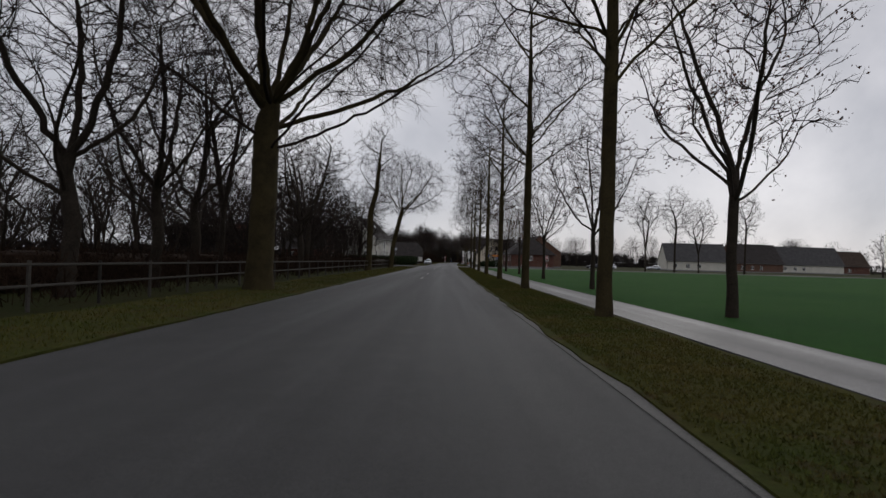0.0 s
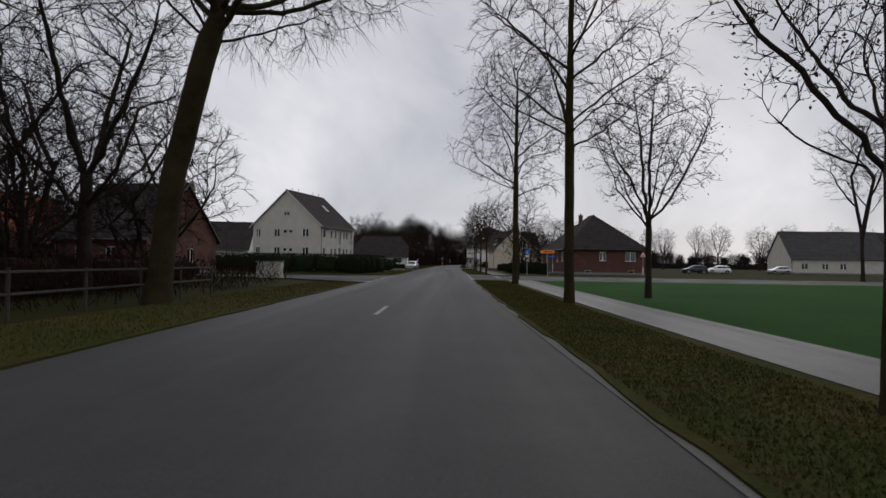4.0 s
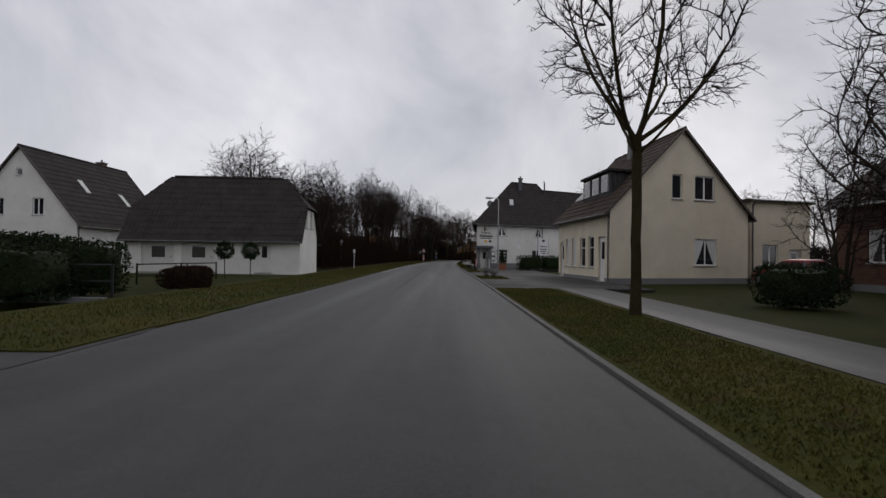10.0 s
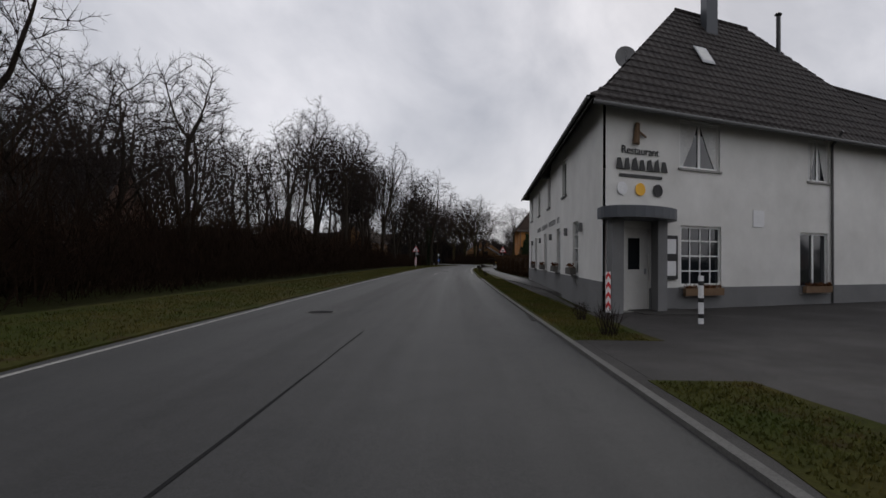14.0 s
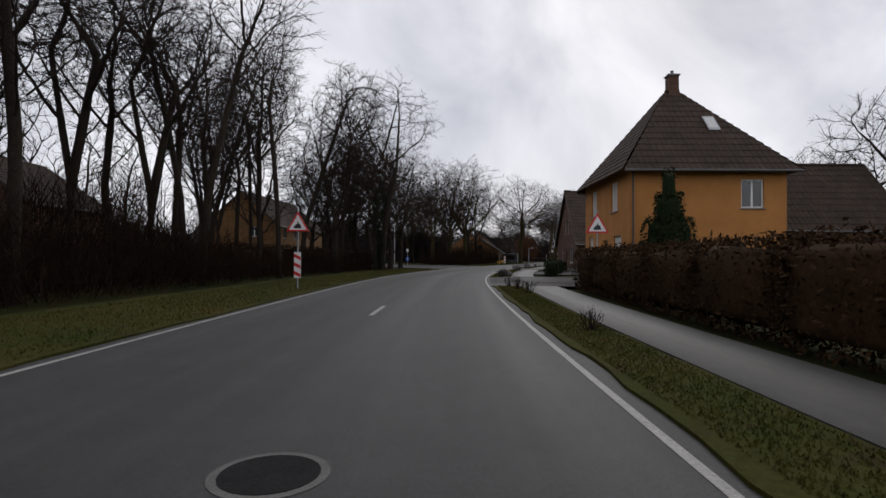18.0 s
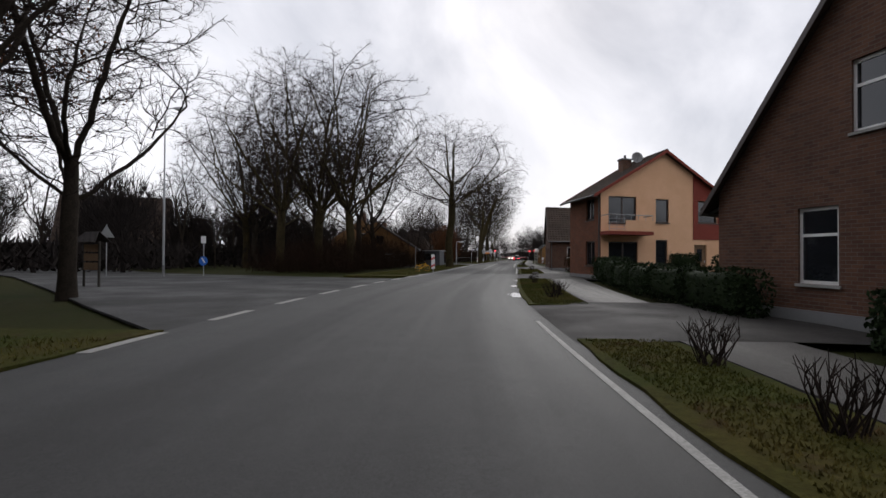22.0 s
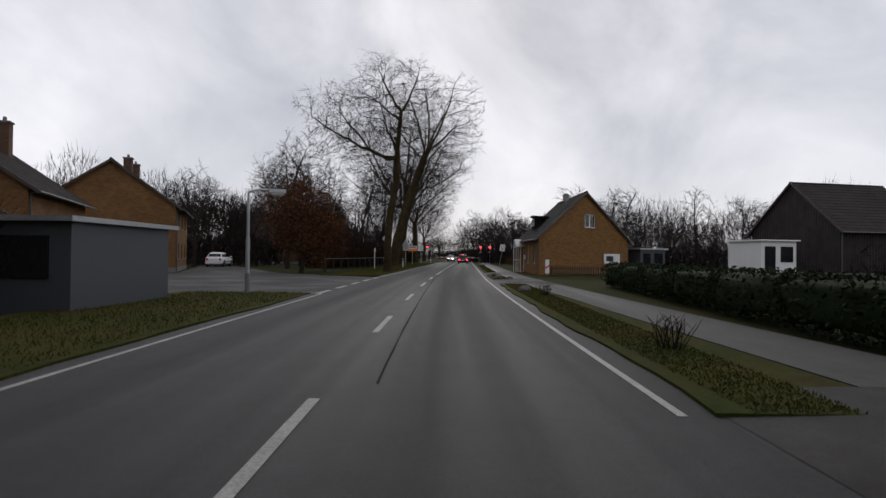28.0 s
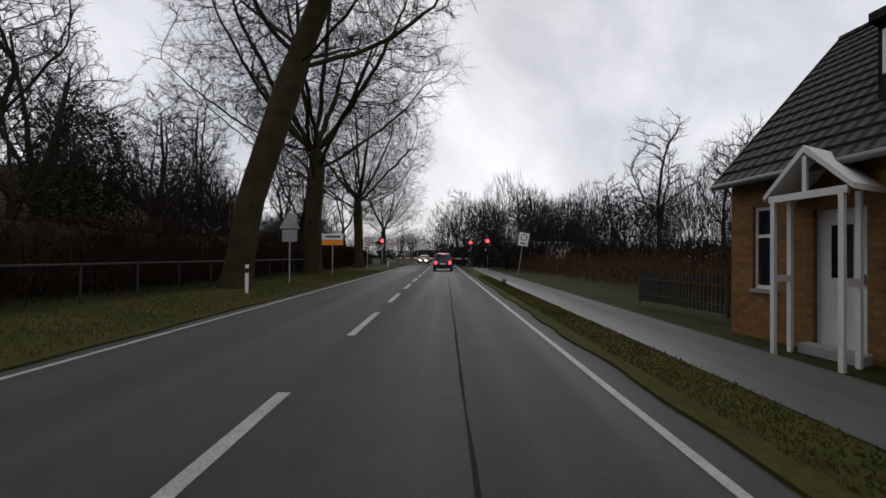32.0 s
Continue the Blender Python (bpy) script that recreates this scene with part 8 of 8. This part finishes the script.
for k in range(4):
    part("chevron", Geo().prism([(-0.138, -0.037, 0.2 + 0.3 * k), (0, -0.037, 0.32 + 0.3 * k), (0.138, -0.037, 0.2 + 0.3 * k), (0.138, -0.037, 0.33 + 0.3 * k), (0, -0.037, 0.45 + 0.3 * k), (-0.138, -0.037, 0.33 + 0.3 * k)], (0, 0.006, 0)), "red", s)
for x, y in ((-8.7, 185.4), (-9.4, 183.2)):
    s = thing("topiary", "small clipped ball tree on a thin stem", "topiary tree", x, y, 0, 0, "ball trees")
    part("stem", Geo().tube((0, 0, 0), (0, 0, 1.3), 0.03, 0.025, 7), "bark", s)
    pts = [tuple(Vector((random.gauss(0, 1), random.gauss(0, 1), random.gauss(0, 1))).normalized() * 0.42 + Vector((0, 0, 1.55))) for _ in range(120)]
    o = new("foliage", leaf_mesh("foliage", pts, "leaf_green", 0.06, 1300, 3, 0.07))
    o.parent = s


# ---- fences ----
def fence(label, pts, h, rails, mat_, gap=0.0, pick=0.0, name="fence"):
    e = thing(name, label, "fence", pts[0][0], pts[0][1])
    o0 = Vector((pts[0][0], pts[0][1], 0))
    for (x0, y0), (x1, y1) in zip(pts, pts[1:]):
        a, b = Vector((x0, y0, 0)) - o0, Vector((x1, y1, 0)) - o0
        L = (b - a).length
        n = max(1, int(L / 2.4))
        for k in range(n + 1):
            p = a.lerp(b, k / n)
            part("post", Geo().tube(p, p + Vector((0, 0, h)), 0.045, 0.04, 7), mat_, e)
        for zz in rails:
            part("rail", Geo().tube(a + Vector((0, 0, zz * h)), b + Vector((0, 0, zz * h)), 0.028 if pick or gap else 0.035, 0.028 if pick or gap else 0.035, 5), mat_, e)
        if pick:
            for k in range(int(L / pick)):
                p = a.lerp(b, (k + 0.5) * pick / L)
                part("picket", Geo().box(p.x - 0.025, p.y - 0.025, 0.08, p.x + 0.025, p.y + 0.025, h * 1.05), mat_, e)


fence("weathered wooden paddock fence along the wood", [rd(y, -8.8) for y in range(2, 98, 12)], 1.1, (0.5, 0.92), "wood_grey")
fence("grey wooden picket fence beside the ochre house", [(60.4, 415.4), (61.6, 419.4)], 0.9, (0.3, 0.8), "wood_grey", pick=0.16)
fence("grey wooden picket fence along a garden", [(53.6, 399.6), (56.5, 396.0)], 0.72, (0.3, 0.8), "wood_grey", pick=0.16)
fence("thin wire fence along a garden", [rd(y, -9.8) for y in (403, 415, 430, 446)], 1.1, (0.95,), "dark_metal", gap=0.01)
fence("grey metal yard fence with panels", [rd(y, -12.2) for y in (361, 370, 383)], 1.6, (0.1, 0.95), "plinth", pick=0.3)
fence("low dark green metal rail beside a parking bay", [(-10.4, 176), (-9.4, 182)], 0.9, (0.4, 0.95), "leaf_green", gap=0.01)
fence("dark metal rail above a sunken garage yard", [(-15.6, 168.9), (-7.4, 168.9)], 1.0, (0.5, 0.98), "dark_metal", gap=0.01)
solo("drive", Geo().poly([(-21.5, 154.0, -1.88), (-12.3, 154.0, -1.88), (-12.3, 168.2, -1.88), (-21.5, 168.2, -1.88)]).poly([(-12.3, 154.0, -1.88), (-7.7, 152.0, -0.085), (-7.7, 168.2, -0.085), (-12.3, 168.2, -1.88)]), "asphalt_side", "asphalt ramp down to basement garages", "drive", "structure")
solo("retaining_wall", Geo().box(-15.6, 168.42, -1.95, -7.4, 168.66, 0.06), "plinth", "grey concrete retaining wall beside a garage yard", "wall", "structure")
# dark garden shed walls and sheds
for lab, x, y, rz, w_, d_, h_, wm, rm in (("low garage with blue-grey walls beyond a fence", 25.0, 383, -23, 5, 4, 2.1, "canopy", "metal"), ("white glazed garden conservatory", 75, 400.6, -10, 3.5, 4, 3.0, "white", "white"), ("brown garden shed behind a hedge", 66.5, 409.5, -10, 4, 3, 2.3, "wood", "tile_dark"), ("glass greenhouse beside a brick house", 67.4, 406.6, -5, 2.6, 3.0, 2.2, "canopy", "metal"), ("grey railway hut near the crossing", 81.5, 453, -23, 4, 3, 2.6, "plinth", "tile_grey")):
    s = thing("shed", lab, "shed", x, y, -0.08, rz)
    part("body", Geo().box(0, 0, 0, w_, d_, h_), wm, s)
    part("roof", Geo().prism([(-0.2, -0.25, h_ + 0.003), (w_ + 0.2, -0.25, h_ + 0.003), (w_ + 0.2, d_ + 0.2, h_ + 0.003), (-0.2, d_ + 0.2, h_ + 0.003)], (0, 0, 0.12)), rm, s)
    part("door", Geo().box(w_ * 0.1, -0.05, 0.05, w_ * 0.4, -0.004, h_ * 0.85), "shutter" if wm == "plinth" else "glass", s)
    part("window", Geo().box(w_ * 0.55, -0.05, h_ * 0.4, w_ * 0.9, -0.004, h_ * 0.85), "glass", s)
s = thing("carport", "low dark open carport beside a farmhouse", "carport", -29.5, 184.5, -0.1, -3)
part("roof", Geo().box(-0.3, -0.3, 2.25, 5.6, 5.2, 2.45), "tile_dark", s)
for xx, yy in ((0, 0), (2.7, 0), (5.3, 0), (0, 4.9), (5.3, 4.9)):
    part("post", Geo().box(xx - 0.06, yy - 0.06, 0, xx + 0.06, yy + 0.06, 2.247), "wood_grey", s)
part("back_wall", Geo().box(0, 4.97, 0, 5.3, 5.05, 2.247), "wood_grey", s)
s = thing("info_board", "white information board on two posts", "notice board", 57.0, 397.4, 0, -15)
for xx in (-0.65, 0.65):
    pole(s, 1.7, 0.05, "wood", x=xx)
part("board", Geo().box(-0.55, -0.04, 0.95, 0.55, 0.0, 1.6), "white", s)
part("picture", Geo().box(-0.4, -0.047, 1.1, 0.1, -0.041, 1.45), "tile_grey", s)
s = thing("water_tank", "white plastic cube tank in a cage", "water tank", 36.6, 348.7, 0, -10)
part("tank", Geo().box(-0.5, -0.5, 0.15, 0.5, 0.5, 1.15), "white", s)
part("pallet", Geo().box(-0.52, -0.52, 0, 0.52, 0.52, 0.147), "wood", s)
for k in (-0.51, 0.0, 0.51):
    part("cage_bar", Geo().tube((k, -0.52, 0.15), (k, -0.52, 1.2), 0.012, 0.012, 5), "metal", s)
s = thing("cable_box", "grey concrete utility cabinet on the verge", "utility cabinet", -12.1, 105.5, 0, 0)
part("body", Geo().box(-0.9, -0.3, 0, 0.9, 0.3, 1.15), "beige_wall", s)
part("lid", Geo().box(-0.95, -0.35, 1.153, 0.95, 0.35, 1.25), "plinth", s)
s = thing("waste_bin", "dark grey wheeled waste bin", "waste bin", -11.3, 148.6, -0.1, 20)
part("body", Geo().prism([(-0.24, -0.28, 0.06), (0.24, -0.28, 0.06), (0.29, 0.3, 0.06), (-0.29, 0.3, 0.06)], (0, 0, 0.9)), "plinth", s)
part("lid", Geo().box(-0.31, -0.33, 0.963, 0.31, 0.33, 1.03), "canopy", s)
s = thing("cable_box", "beige utility cabinet beside a dark hedge", "utility cabinet", 35.6, 346.8, 0, -15)
part("body", Geo().box(-0.35, -0.2, 0.05, 0.35, 0.2, 1.25), "shutter", s)
part("lid", Geo().prism([(-0.39, -0.24, 1.253), (0.39, -0.24, 1.253), (0.39, 0.24, 1.253), (-0.39, 0.24, 1.253)], (0, 0, 0.06)), "shutter", s)
part("base", Geo().box(-0.37, -0.22, -0.05, 0.37, 0.22, 0.048), "plinth", s)
# tar seams and puddles
for i, (y0, y1, o0, o1) in enumerate(((372, 402, -1.15, -1.45), (402, 440, 0.05, 0.25), (176, 200, -1.9, -1.75), (200, 214, -1.7, -1.5))):
    solo("tar_seam", ribbon(y0, y1, [(y0, o0 - 0.016), (y1, o1 - 0.016)], [(y0, o0 + 0.016), (y1, o1 + 0.016)], 0.004, 0.003, 1.0, 0.015, i), "tar", "thin dark tar seam along the road", "tar seam", "structure")
for y0, y1, a, b in ((324.2, 326.4, 1.5, 2.0), (330, 331.4, 1.65, 2.05), (336, 337, 1.75, 2.05), (119.5, 121.2, 4.9, 6.2)):
    mid = (y0 + y1) / 2
    ring = [rd(mid + (y1 - y0) / 2 * math.sin(t) * (1 + 0.15 * math.sin(5 * t)), (a + b) / 2 + (b - a) / 2 * math.cos(t) * (1 + 0.2 * math.sin(3 * t))) for t in np.linspace(0, 6.283, 26)[:-1]]
    solo("puddle", Geo().poly([(x, y, 0.007) for x, y in ring]), "puddle", "shallow rain puddle at the road edge", "puddle", "structure")


for y, o in ((217.4, -3.1), (66.5, -2.6), (152, -0.6), (262, -1.0)):
    s = thing("manhole_cover", "round cast iron manhole cover set in the road", "manhole cover", *rd(y, o), 0.0, 0)
    part("ring", Geo().tube((0, 0, -0.05), (0, 0, 0.006), 0.37, 0.37, 24), "kerb_dirty", s)
    part("lid", Geo().tube((0, 0, -0.05), (0, 0, 0.010), 0.31, 0.31, 24), "tar", s)


# ---- vehicles ----
def car(label, x, y, rz, paint, L=4.1, Wd=1.72, Ht=1.45, lights=None, name="car"):
    """A hatchback facing local +x: a lofted body, a tapered cabin with set-in panes, wheels and lamps."""
    e = thing(name, label, "car", x, y, 0, rz)
    h = L / 2
    g = Geo()
    rings = []
    for sx, w, z0, zb in ((-h, 0.84, 0.36, 0.80), (-h + 0.05, 0.92, 0.28, 0.92), (-h + 0.22, 0.97, 0.23, 0.97), (-h + 0.9, 1.0, 0.2, 0.97), (0, 1.0, 0.19, 0.95), (h - 1.05, 1.0, 0.2, 0.92), (h - 0.55, 0.975, 0.2, 0.84), (h - 0.22, 0.92, 0.21, 0.77), (h - 0.06, 0.84, 0.24, 0.70), (h, 0.74, 0.30, 0.60)):
        k = Wd / 2 * w
        half = [(0.55 * k, z0), (0.90 * k, z0 + 0.03), (0.98 * k, z0 + 0.14), (k, z0 + (zb - z0) * 0.45), (0.985 * k, zb - 0.12), (0.93 * k, zb - 0.03), (0.78 * k, zb + 0.01), (0.35 * k, zb + 0.03)]
        rings.append([(sx, -a, b) for a, b in half] + [(sx, a, b) for a, b in half[::-1]])
    for r0, r1 in zip(rings, rings[1:]):
        for k in range(16):
            j = (k + 1) % 16
            g.poly([r0[k], r0[j], r1[j], r1[k]][::-1])
    g.poly(rings[0]), g.poly(rings[-1][::-1])
    bd = part("body", g.welded(), paint, e)
    bd.data.polygons.foreach_set("use_smooth", [True] * len(bd.data.polygons))
    # cabin: rounded outlines from the belt up to the roof, with panes that follow them
    xf, xr, w0 = h - 1.0, -h + 0.08, Wd / 2 * 0.93
    lev = [(0.90, 0.0, 0.0, 1.0), (1.02, 0.24, 0.05, 0.975), (1.16, 0.52, 0.14, 0.92), (Ht - 0.15, 0.80, 0.25, 0.85), (Ht - 0.06, 0.98, 0.34, 0.78), (Ht - 0.01, 1.28, 0.52, 0.62), (Ht + 0.005, 1.7, 0.95, 0.30)]

    def skin(v, a, out=0.0):
        zz, f, r_, w = (np.interp(v, range(len(lev)), [q[k] for q in lev]) for k in range(4))
        cx, ax = (xf - f + xr + r_) / 2, (xf - f - xr - r_) / 2 + out
        c, sn = math.cos(a), math.sin(a)
        return Vector((cx + ax * math.copysign(abs(c) ** 0.42, c), (w0 * w + out) * math.copysign(abs(sn) ** 0.42, sn), zz))

    def patch(v0, v1, a0, a1, out, n=10, m_=4, flank=0):
        g_ = Geo()
        rows = []
        for k in range(m_ + 1):
            us = [a0 + (a1 - a0) * q / n for q in range(n + 1)]
            rows.append([skin(v0 + (v1 - v0) * k / m_, flank * math.acos(math.copysign(abs(u) ** (1 / 0.42), u)) if flank else u, out) for u in us])
        for r0, r1 in zip(rows, rows[1:]):
            for k in range(n):
                g_.poly([r0[k], r0[k + 1], r1[k + 1], r1[k]])
        return g_.welded()
    part("cabin", patch(0, 6, 0, 2 * math.pi, 0.0, 48, 12), paint, e, smooth=True)
    part("windscreen", patch(0.35, 3.2, -0.70, 0.70, 0.006), "car_glass", e, smooth=True)
    part("rear_window", patch(0.9, 3.1, math.pi - 0.66, math.pi + 0.66, 0.006), "car_glass", e, smooth=True)
    for sg in (1, -1):
        for a0, a1 in ((0.80, 0.14), (0.08, -0.48), (-0.54, -0.80)):
            part("side_window", patch(0.5, 3.0, a0, a1, 0.007, flank=sg), "car_glass", e, smooth=True)
    for sgn in (-1, 1):
        part("mirror", Geo().box(xf - 0.42, min(sgn * w0, sgn * (w0 + 0.2)), 0.93, xf - 0.27, max(sgn * w0, sgn * (w0 + 0.2)), 1.06), paint, e)
        part("door_handle", Geo().box(-0.25, sgn * Wd * 0.497 - 0.015, 0.80, -0.08, sgn * Wd * 0.497 + 0.015, 0.83), "black", e)
        part("sill_trim", Geo().box(-h + 1.05, sgn * Wd * 0.498 - 0.012, 0.50, h - 1.15, sgn * Wd * 0.498 + 0.012, 0.55), "black", e)
        outline = [(h - 0.25, sgn * 0.36), (h + 0.014, sgn * 0.36), (h + 0.014, sgn * 0.57), (h - 0.05, sgn * 0.69), (h - 0.24, sgn * 0.755)]
        lamp = part("headlight", Geo().prism([(a, b, 0.54) for a, b in (outline if sgn > 0 else outline[::-1])], (0, 0, 0.125)), "lamp_white" if lights == "front" else "lamp_clear", e)
        for b in (0.42, 0.53):
            part("reflector", Geo().tube((h + 0.012, sgn * b, 0.605), (h + 0.02, sgn * b, 0.605), 0.045, 0.04, 12), "lamp_white" if lights == "front" else "black", lamp)
        part("tail_light", Geo().box(-h - 0.01, sgn * 0.62 - 0.09, 0.64, -h + 0.12, sgn * 0.62 + 0.09, 0.86), "lamp_red" if lights == "rear" else "red", e)
        for ax in (-h + 0.72, h - 0.80):
            part("wheel_arch", Geo().tube((ax, sgn * (Wd / 2 - 0.12), 0.33), (ax, sgn * (Wd / 2 + 0.004), 0.33), 0.355, 0.355, 24), "black", e)
            wh = part("wheel", Geo().tube((ax, sgn * (Wd / 2 - 0.2), 0.30), (ax, sgn * (Wd / 2 + 0.012), 0.30), 0.30, 0.295, 24), "rubber", e)
            rim, yo = Geo().tube((ax, sgn * (Wd / 2 + 0.010), 0.30), (ax, sgn * (Wd / 2 + 0.030), 0.30), 0.06, 0.05, 12), sgn * (Wd / 2 + 0.018)
            for k in range(5):
                c, sn = math.cos(k * 1.2566 + 0.3), math.sin(k * 1.2566 + 0.3)
                rim.prism([(ax + c * 0.03 - sn * 0.035, yo - 0.008, 0.30 + sn * 0.03 + c * 0.035), (ax + c * 0.03 + sn * 0.035, yo - 0.008, 0.30 + sn * 0.03 - c * 0.035), (ax + c * 0.20 + sn * 0.05, yo - 0.008, 0.30 + sn * 0.20 - c * 0.05), (ax + c * 0.20 - sn * 0.05, yo - 0.008, 0.30 + sn * 0.20 + c * 0.05)], (0, 0.016, 0))
            part("rim", rim, "metal", wh)
    part("bumper", Geo().prism([(h - 0.12, -Wd * 0.46, 0.27), (h + 0.03, -Wd * 0.38, 0.27), (h + 0.03, Wd * 0.38, 0.27), (h - 0.12, Wd * 0.46, 0.27)], (0, 0, 0.2)), paint, e)
    part("air_intake", Geo().box(h + 0.02, -0.5, 0.30, h + 0.036, 0.5, 0.36), "black", e)
    part("grille", Geo().box(h - 0.10, -0.36, 0.56, h + 0.008, 0.36, 0.66), "black", e)
    part("number_plate", Geo().box(h + 0.032, -0.26, 0.375, h + 0.042, 0.26, 0.47), "white", e)
    part("rear_bumper", Geo().box(-h - 0.05, -Wd * 0.44, 0.30, -h + 0.1, Wd * 0.44, 0.52), paint, e)
    part("rear_plate", Geo().box(-h - 0.012, -0.26, 0.6, -h + 0.02, 0.26, 0.7), "white", e)
    if lights == "rear":
        part("brake_light", Geo().box(xr + 0.34, -0.2, Ht - 0.1, xr + 0.40, 0.2, Ht - 0.05), "lamp_red", e)
    return e


car("silver hatchback parked at the road side", -4.25, 154.8, -98, "car_silver", L=3.85, Wd=1.66)
car("dark hatchback waiting with brake lights on", *rd(452.5, -0.1), 90 + heading(450), "car_dark", lights="rear", Ht=1.6)
car("oncoming car with bright headlights", *rd(492, -3.4), -90 + heading(476), "car_dark", lights="front")
car("oncoming car with bright headlights", *rd(500, -3.4), -90 + heading(486), "car_silver", lights="front")
car("dark red car parked beside a house", 21.0, 181.0, 100, "car_red")
car("silver car parked behind shrubs", 25.0, 182.5, 95, "car_silver")
car("white car parked on a side road", 31.6, 428, 75, "train_white")
car("dark car parked by houses", 26.8, 399.5, 20, "car_dark")
for i, (x, y) in enumerate(((43.5, 158), (48.5, 160), (66, 171))):
    car(("dark", "white", "silver")[i] + " car parked across the field", x, y, 180, ("car_dark", "train_white", "car_silver")[i])

# ---- level crossing, signals and train ----
for k, (y, o, fl) in enumerate(((466, -7.3, 1), (464, 5.0, 1), (470, 3.4, 1))):
    s = thing("crossing_signal", "railway crossing signal with a red light and white cross", "crossing signal", *rd(y, o), 0, heading(460), "crossing signals")
    pole(s, 3.3, 0.05)
    hd = part("signal_head", Geo().box(-0.24, -0.1, 2.75, 0.24, 0.02, 3.4), "black", s)
    part("red_lamp", Geo().tube((0, -0.11, 3.08), (0, -0.15, 3.08), 0.17, 0.17, 18), "lamp_red", hd)
    for t in (1, -1):
        part("cross_arm", Geo().prism([(-0.34, -0.07, 2.0 + 0.34 * (1 - t) - 0.0), (-0.26, -0.07, 1.94 + 0.34 * (1 - t)), (0.34, -0.07, 2.0 + 0.34 * (1 + t)), (0.26, -0.07, 2.06 + 0.34 * (1 + t))][::-1], (0, 0.02, 0)), "white", s)
for (y, o, ln) in ((467.5, 3.2, -5.0), (471.5, -6.0, 4.8)):
    s = thing("barrier", "closed red and white striped half barrier", "barrier", *rd(y, o), 0, heading(468))
    part("drive_box", Geo().box(-0.3, -0.3, 0, 0.3, 0.3, 1.15), "plinth", s)
    n = 9
    for k in range(n):
        part("barrier_piece", Geo().box(min(ln * k / n, ln * (k + 1) / n), -0.05, 0.95, max(ln * k / n, ln * (k + 1) / n), 0.05, 1.12), "red" if k % 2 else "white", s)
tr = thing("train", "white passenger train with a red stripe", "train", *rd(482, 26), 0.06, heading(482))
for k in range(4):
    c = part("carriage", Geo().prism([(-13 + 0 * k, -1.4, 0.5), (13, -1.4, 0.5), (13, 1.4, 0.5), (-13, 1.4, 0.5)], (0, 0, 2.5)).prism([(-13, -1.25, 3.0), (13, -1.25, 3.0), (13, 1.25, 3.0), (-13, 1.25, 3.0)], (0, 0, 0.5)).moved(pose(26.6 * k, 0, 0)), "train_white", tr)
    part("window_band", Geo().box(-12.3, -1.43, 1.7, 12.3, -1.403, 2.5).moved(pose(26.6 * k, 0, 0)), "glass", c)
    part("red_stripe", Geo().box(-13, -1.42, 1.15, 13, -1.403, 1.35).moved(pose(26.6 * k, 0, 0)), "red", c)
    part("bogie", Geo().box(-9, -1.1, 0, -6, 1.1, 0.49).box(6, -1.1, 0, 9, 1.1, 0.49).moved(pose(26.6 * k, 0, 0)), "black", c)
solo("railway_bed", Geo().box(-160, -3.2, -0.15, 160, 3.2, 0.02), "stone", "grey railway ballast bed crossing the road", "railway", "structure", x=rd(482)[0], y=482, rz=heading(482))
for o in (-0.72, 0.72):
    solo("rail", Geo().box(-160, o - 0.035, 0.0, 160, o + 0.035, 0.06), "dark_metal", "steel rail on the ballast bed", "rail", "structure", x=rd(482)[0], y=482, rz=heading(482))

# ---- brickwork of the ochre house: the courses nearest to the road as single bricks, the rest joined ----
def brick_box(g, c, e, m, h=0.0355, w=0.118):
    p = [c + e * a + m * b + Vector((0, 0, k)) for k in (-h, h) for a, b in ((-w, 0.007), (w, 0.007), (w, -0.02), (-w, -0.02))]
    for q in ((0, 1, 5, 4), (1, 2, 6, 5), (3, 0, 4, 7), (4, 5, 6, 7), (3, 2, 1, 0)):
        g.poly([p[k] for k in q])


brick_me = Geo().box(-0.118, -0.007, -0.0355, 0.118, 0.02, 0.0355).mesh("brick", "brick_piece")
rb_ = random.Random(12)
for side, L, holes in (("W", 9.7, [(0.65, 0.9, 0.65, 1.5), (2.15, 0.0, 1.0, 2.3), (4.6, 0.9, 0.7, 1.55), (7.6, 0.9, 0.75, 1.55)]), ("S", 10.3, [(5.0, 4.0, 1.2, 1.15)])):
    a = radians(-19.2) if side == "W" else radians(9)
    e = Vector((math.sin(a), -math.cos(a), 0)) if side == "W" else Vector((math.cos(a), math.sin(a), 0))
    o0 = Vector((-9.7 * math.sin(a), 9.7 * math.cos(a), 0)) if side == "W" else Vector((0, 0, 0))
    m = Vector((e.y, -e.x, 0))
    g, count = Geo(), 0
    for row in range(82):
        zz = 0.06 + row * 0.0805
        if side == "W" and zz > 2.95:
            break
        for col in range(int(L / 0.25) + 1):
            u = (col + 0.5 * (row % 2)) * 0.25 + 0.13
            if u > L - 0.12 or any(b - 0.13 < u < b + w + 0.13 and z0 - 0.12 < zz < z0 + h + 0.05 for b, z0, w, h in holes):
                continue
            if side == "S" and zz > 2.9 and abs(u - 5.15) > (6.65 - zz) / 3.85 * 5.15:
                continue
            c = o0 + e * u + Vector((0, 0, zz)) + m * rb_.uniform(-0.002, 0.002)
            if side == "W" and L - u < 2.0 and count < 300:
                o = new("brick", brick_me)
                o.parent = H["ochre"]
                o.matrix_basis = pose(c.x, c.y, c.z, 0, 0, math.degrees(math.atan2(e.y, e.x)))
                count += 1
            else:
                brick_box(g, c, e, m)
    tagged(part("brickwork", g.welded(), "brick_joined", H["ochre"]), kind="stuff")
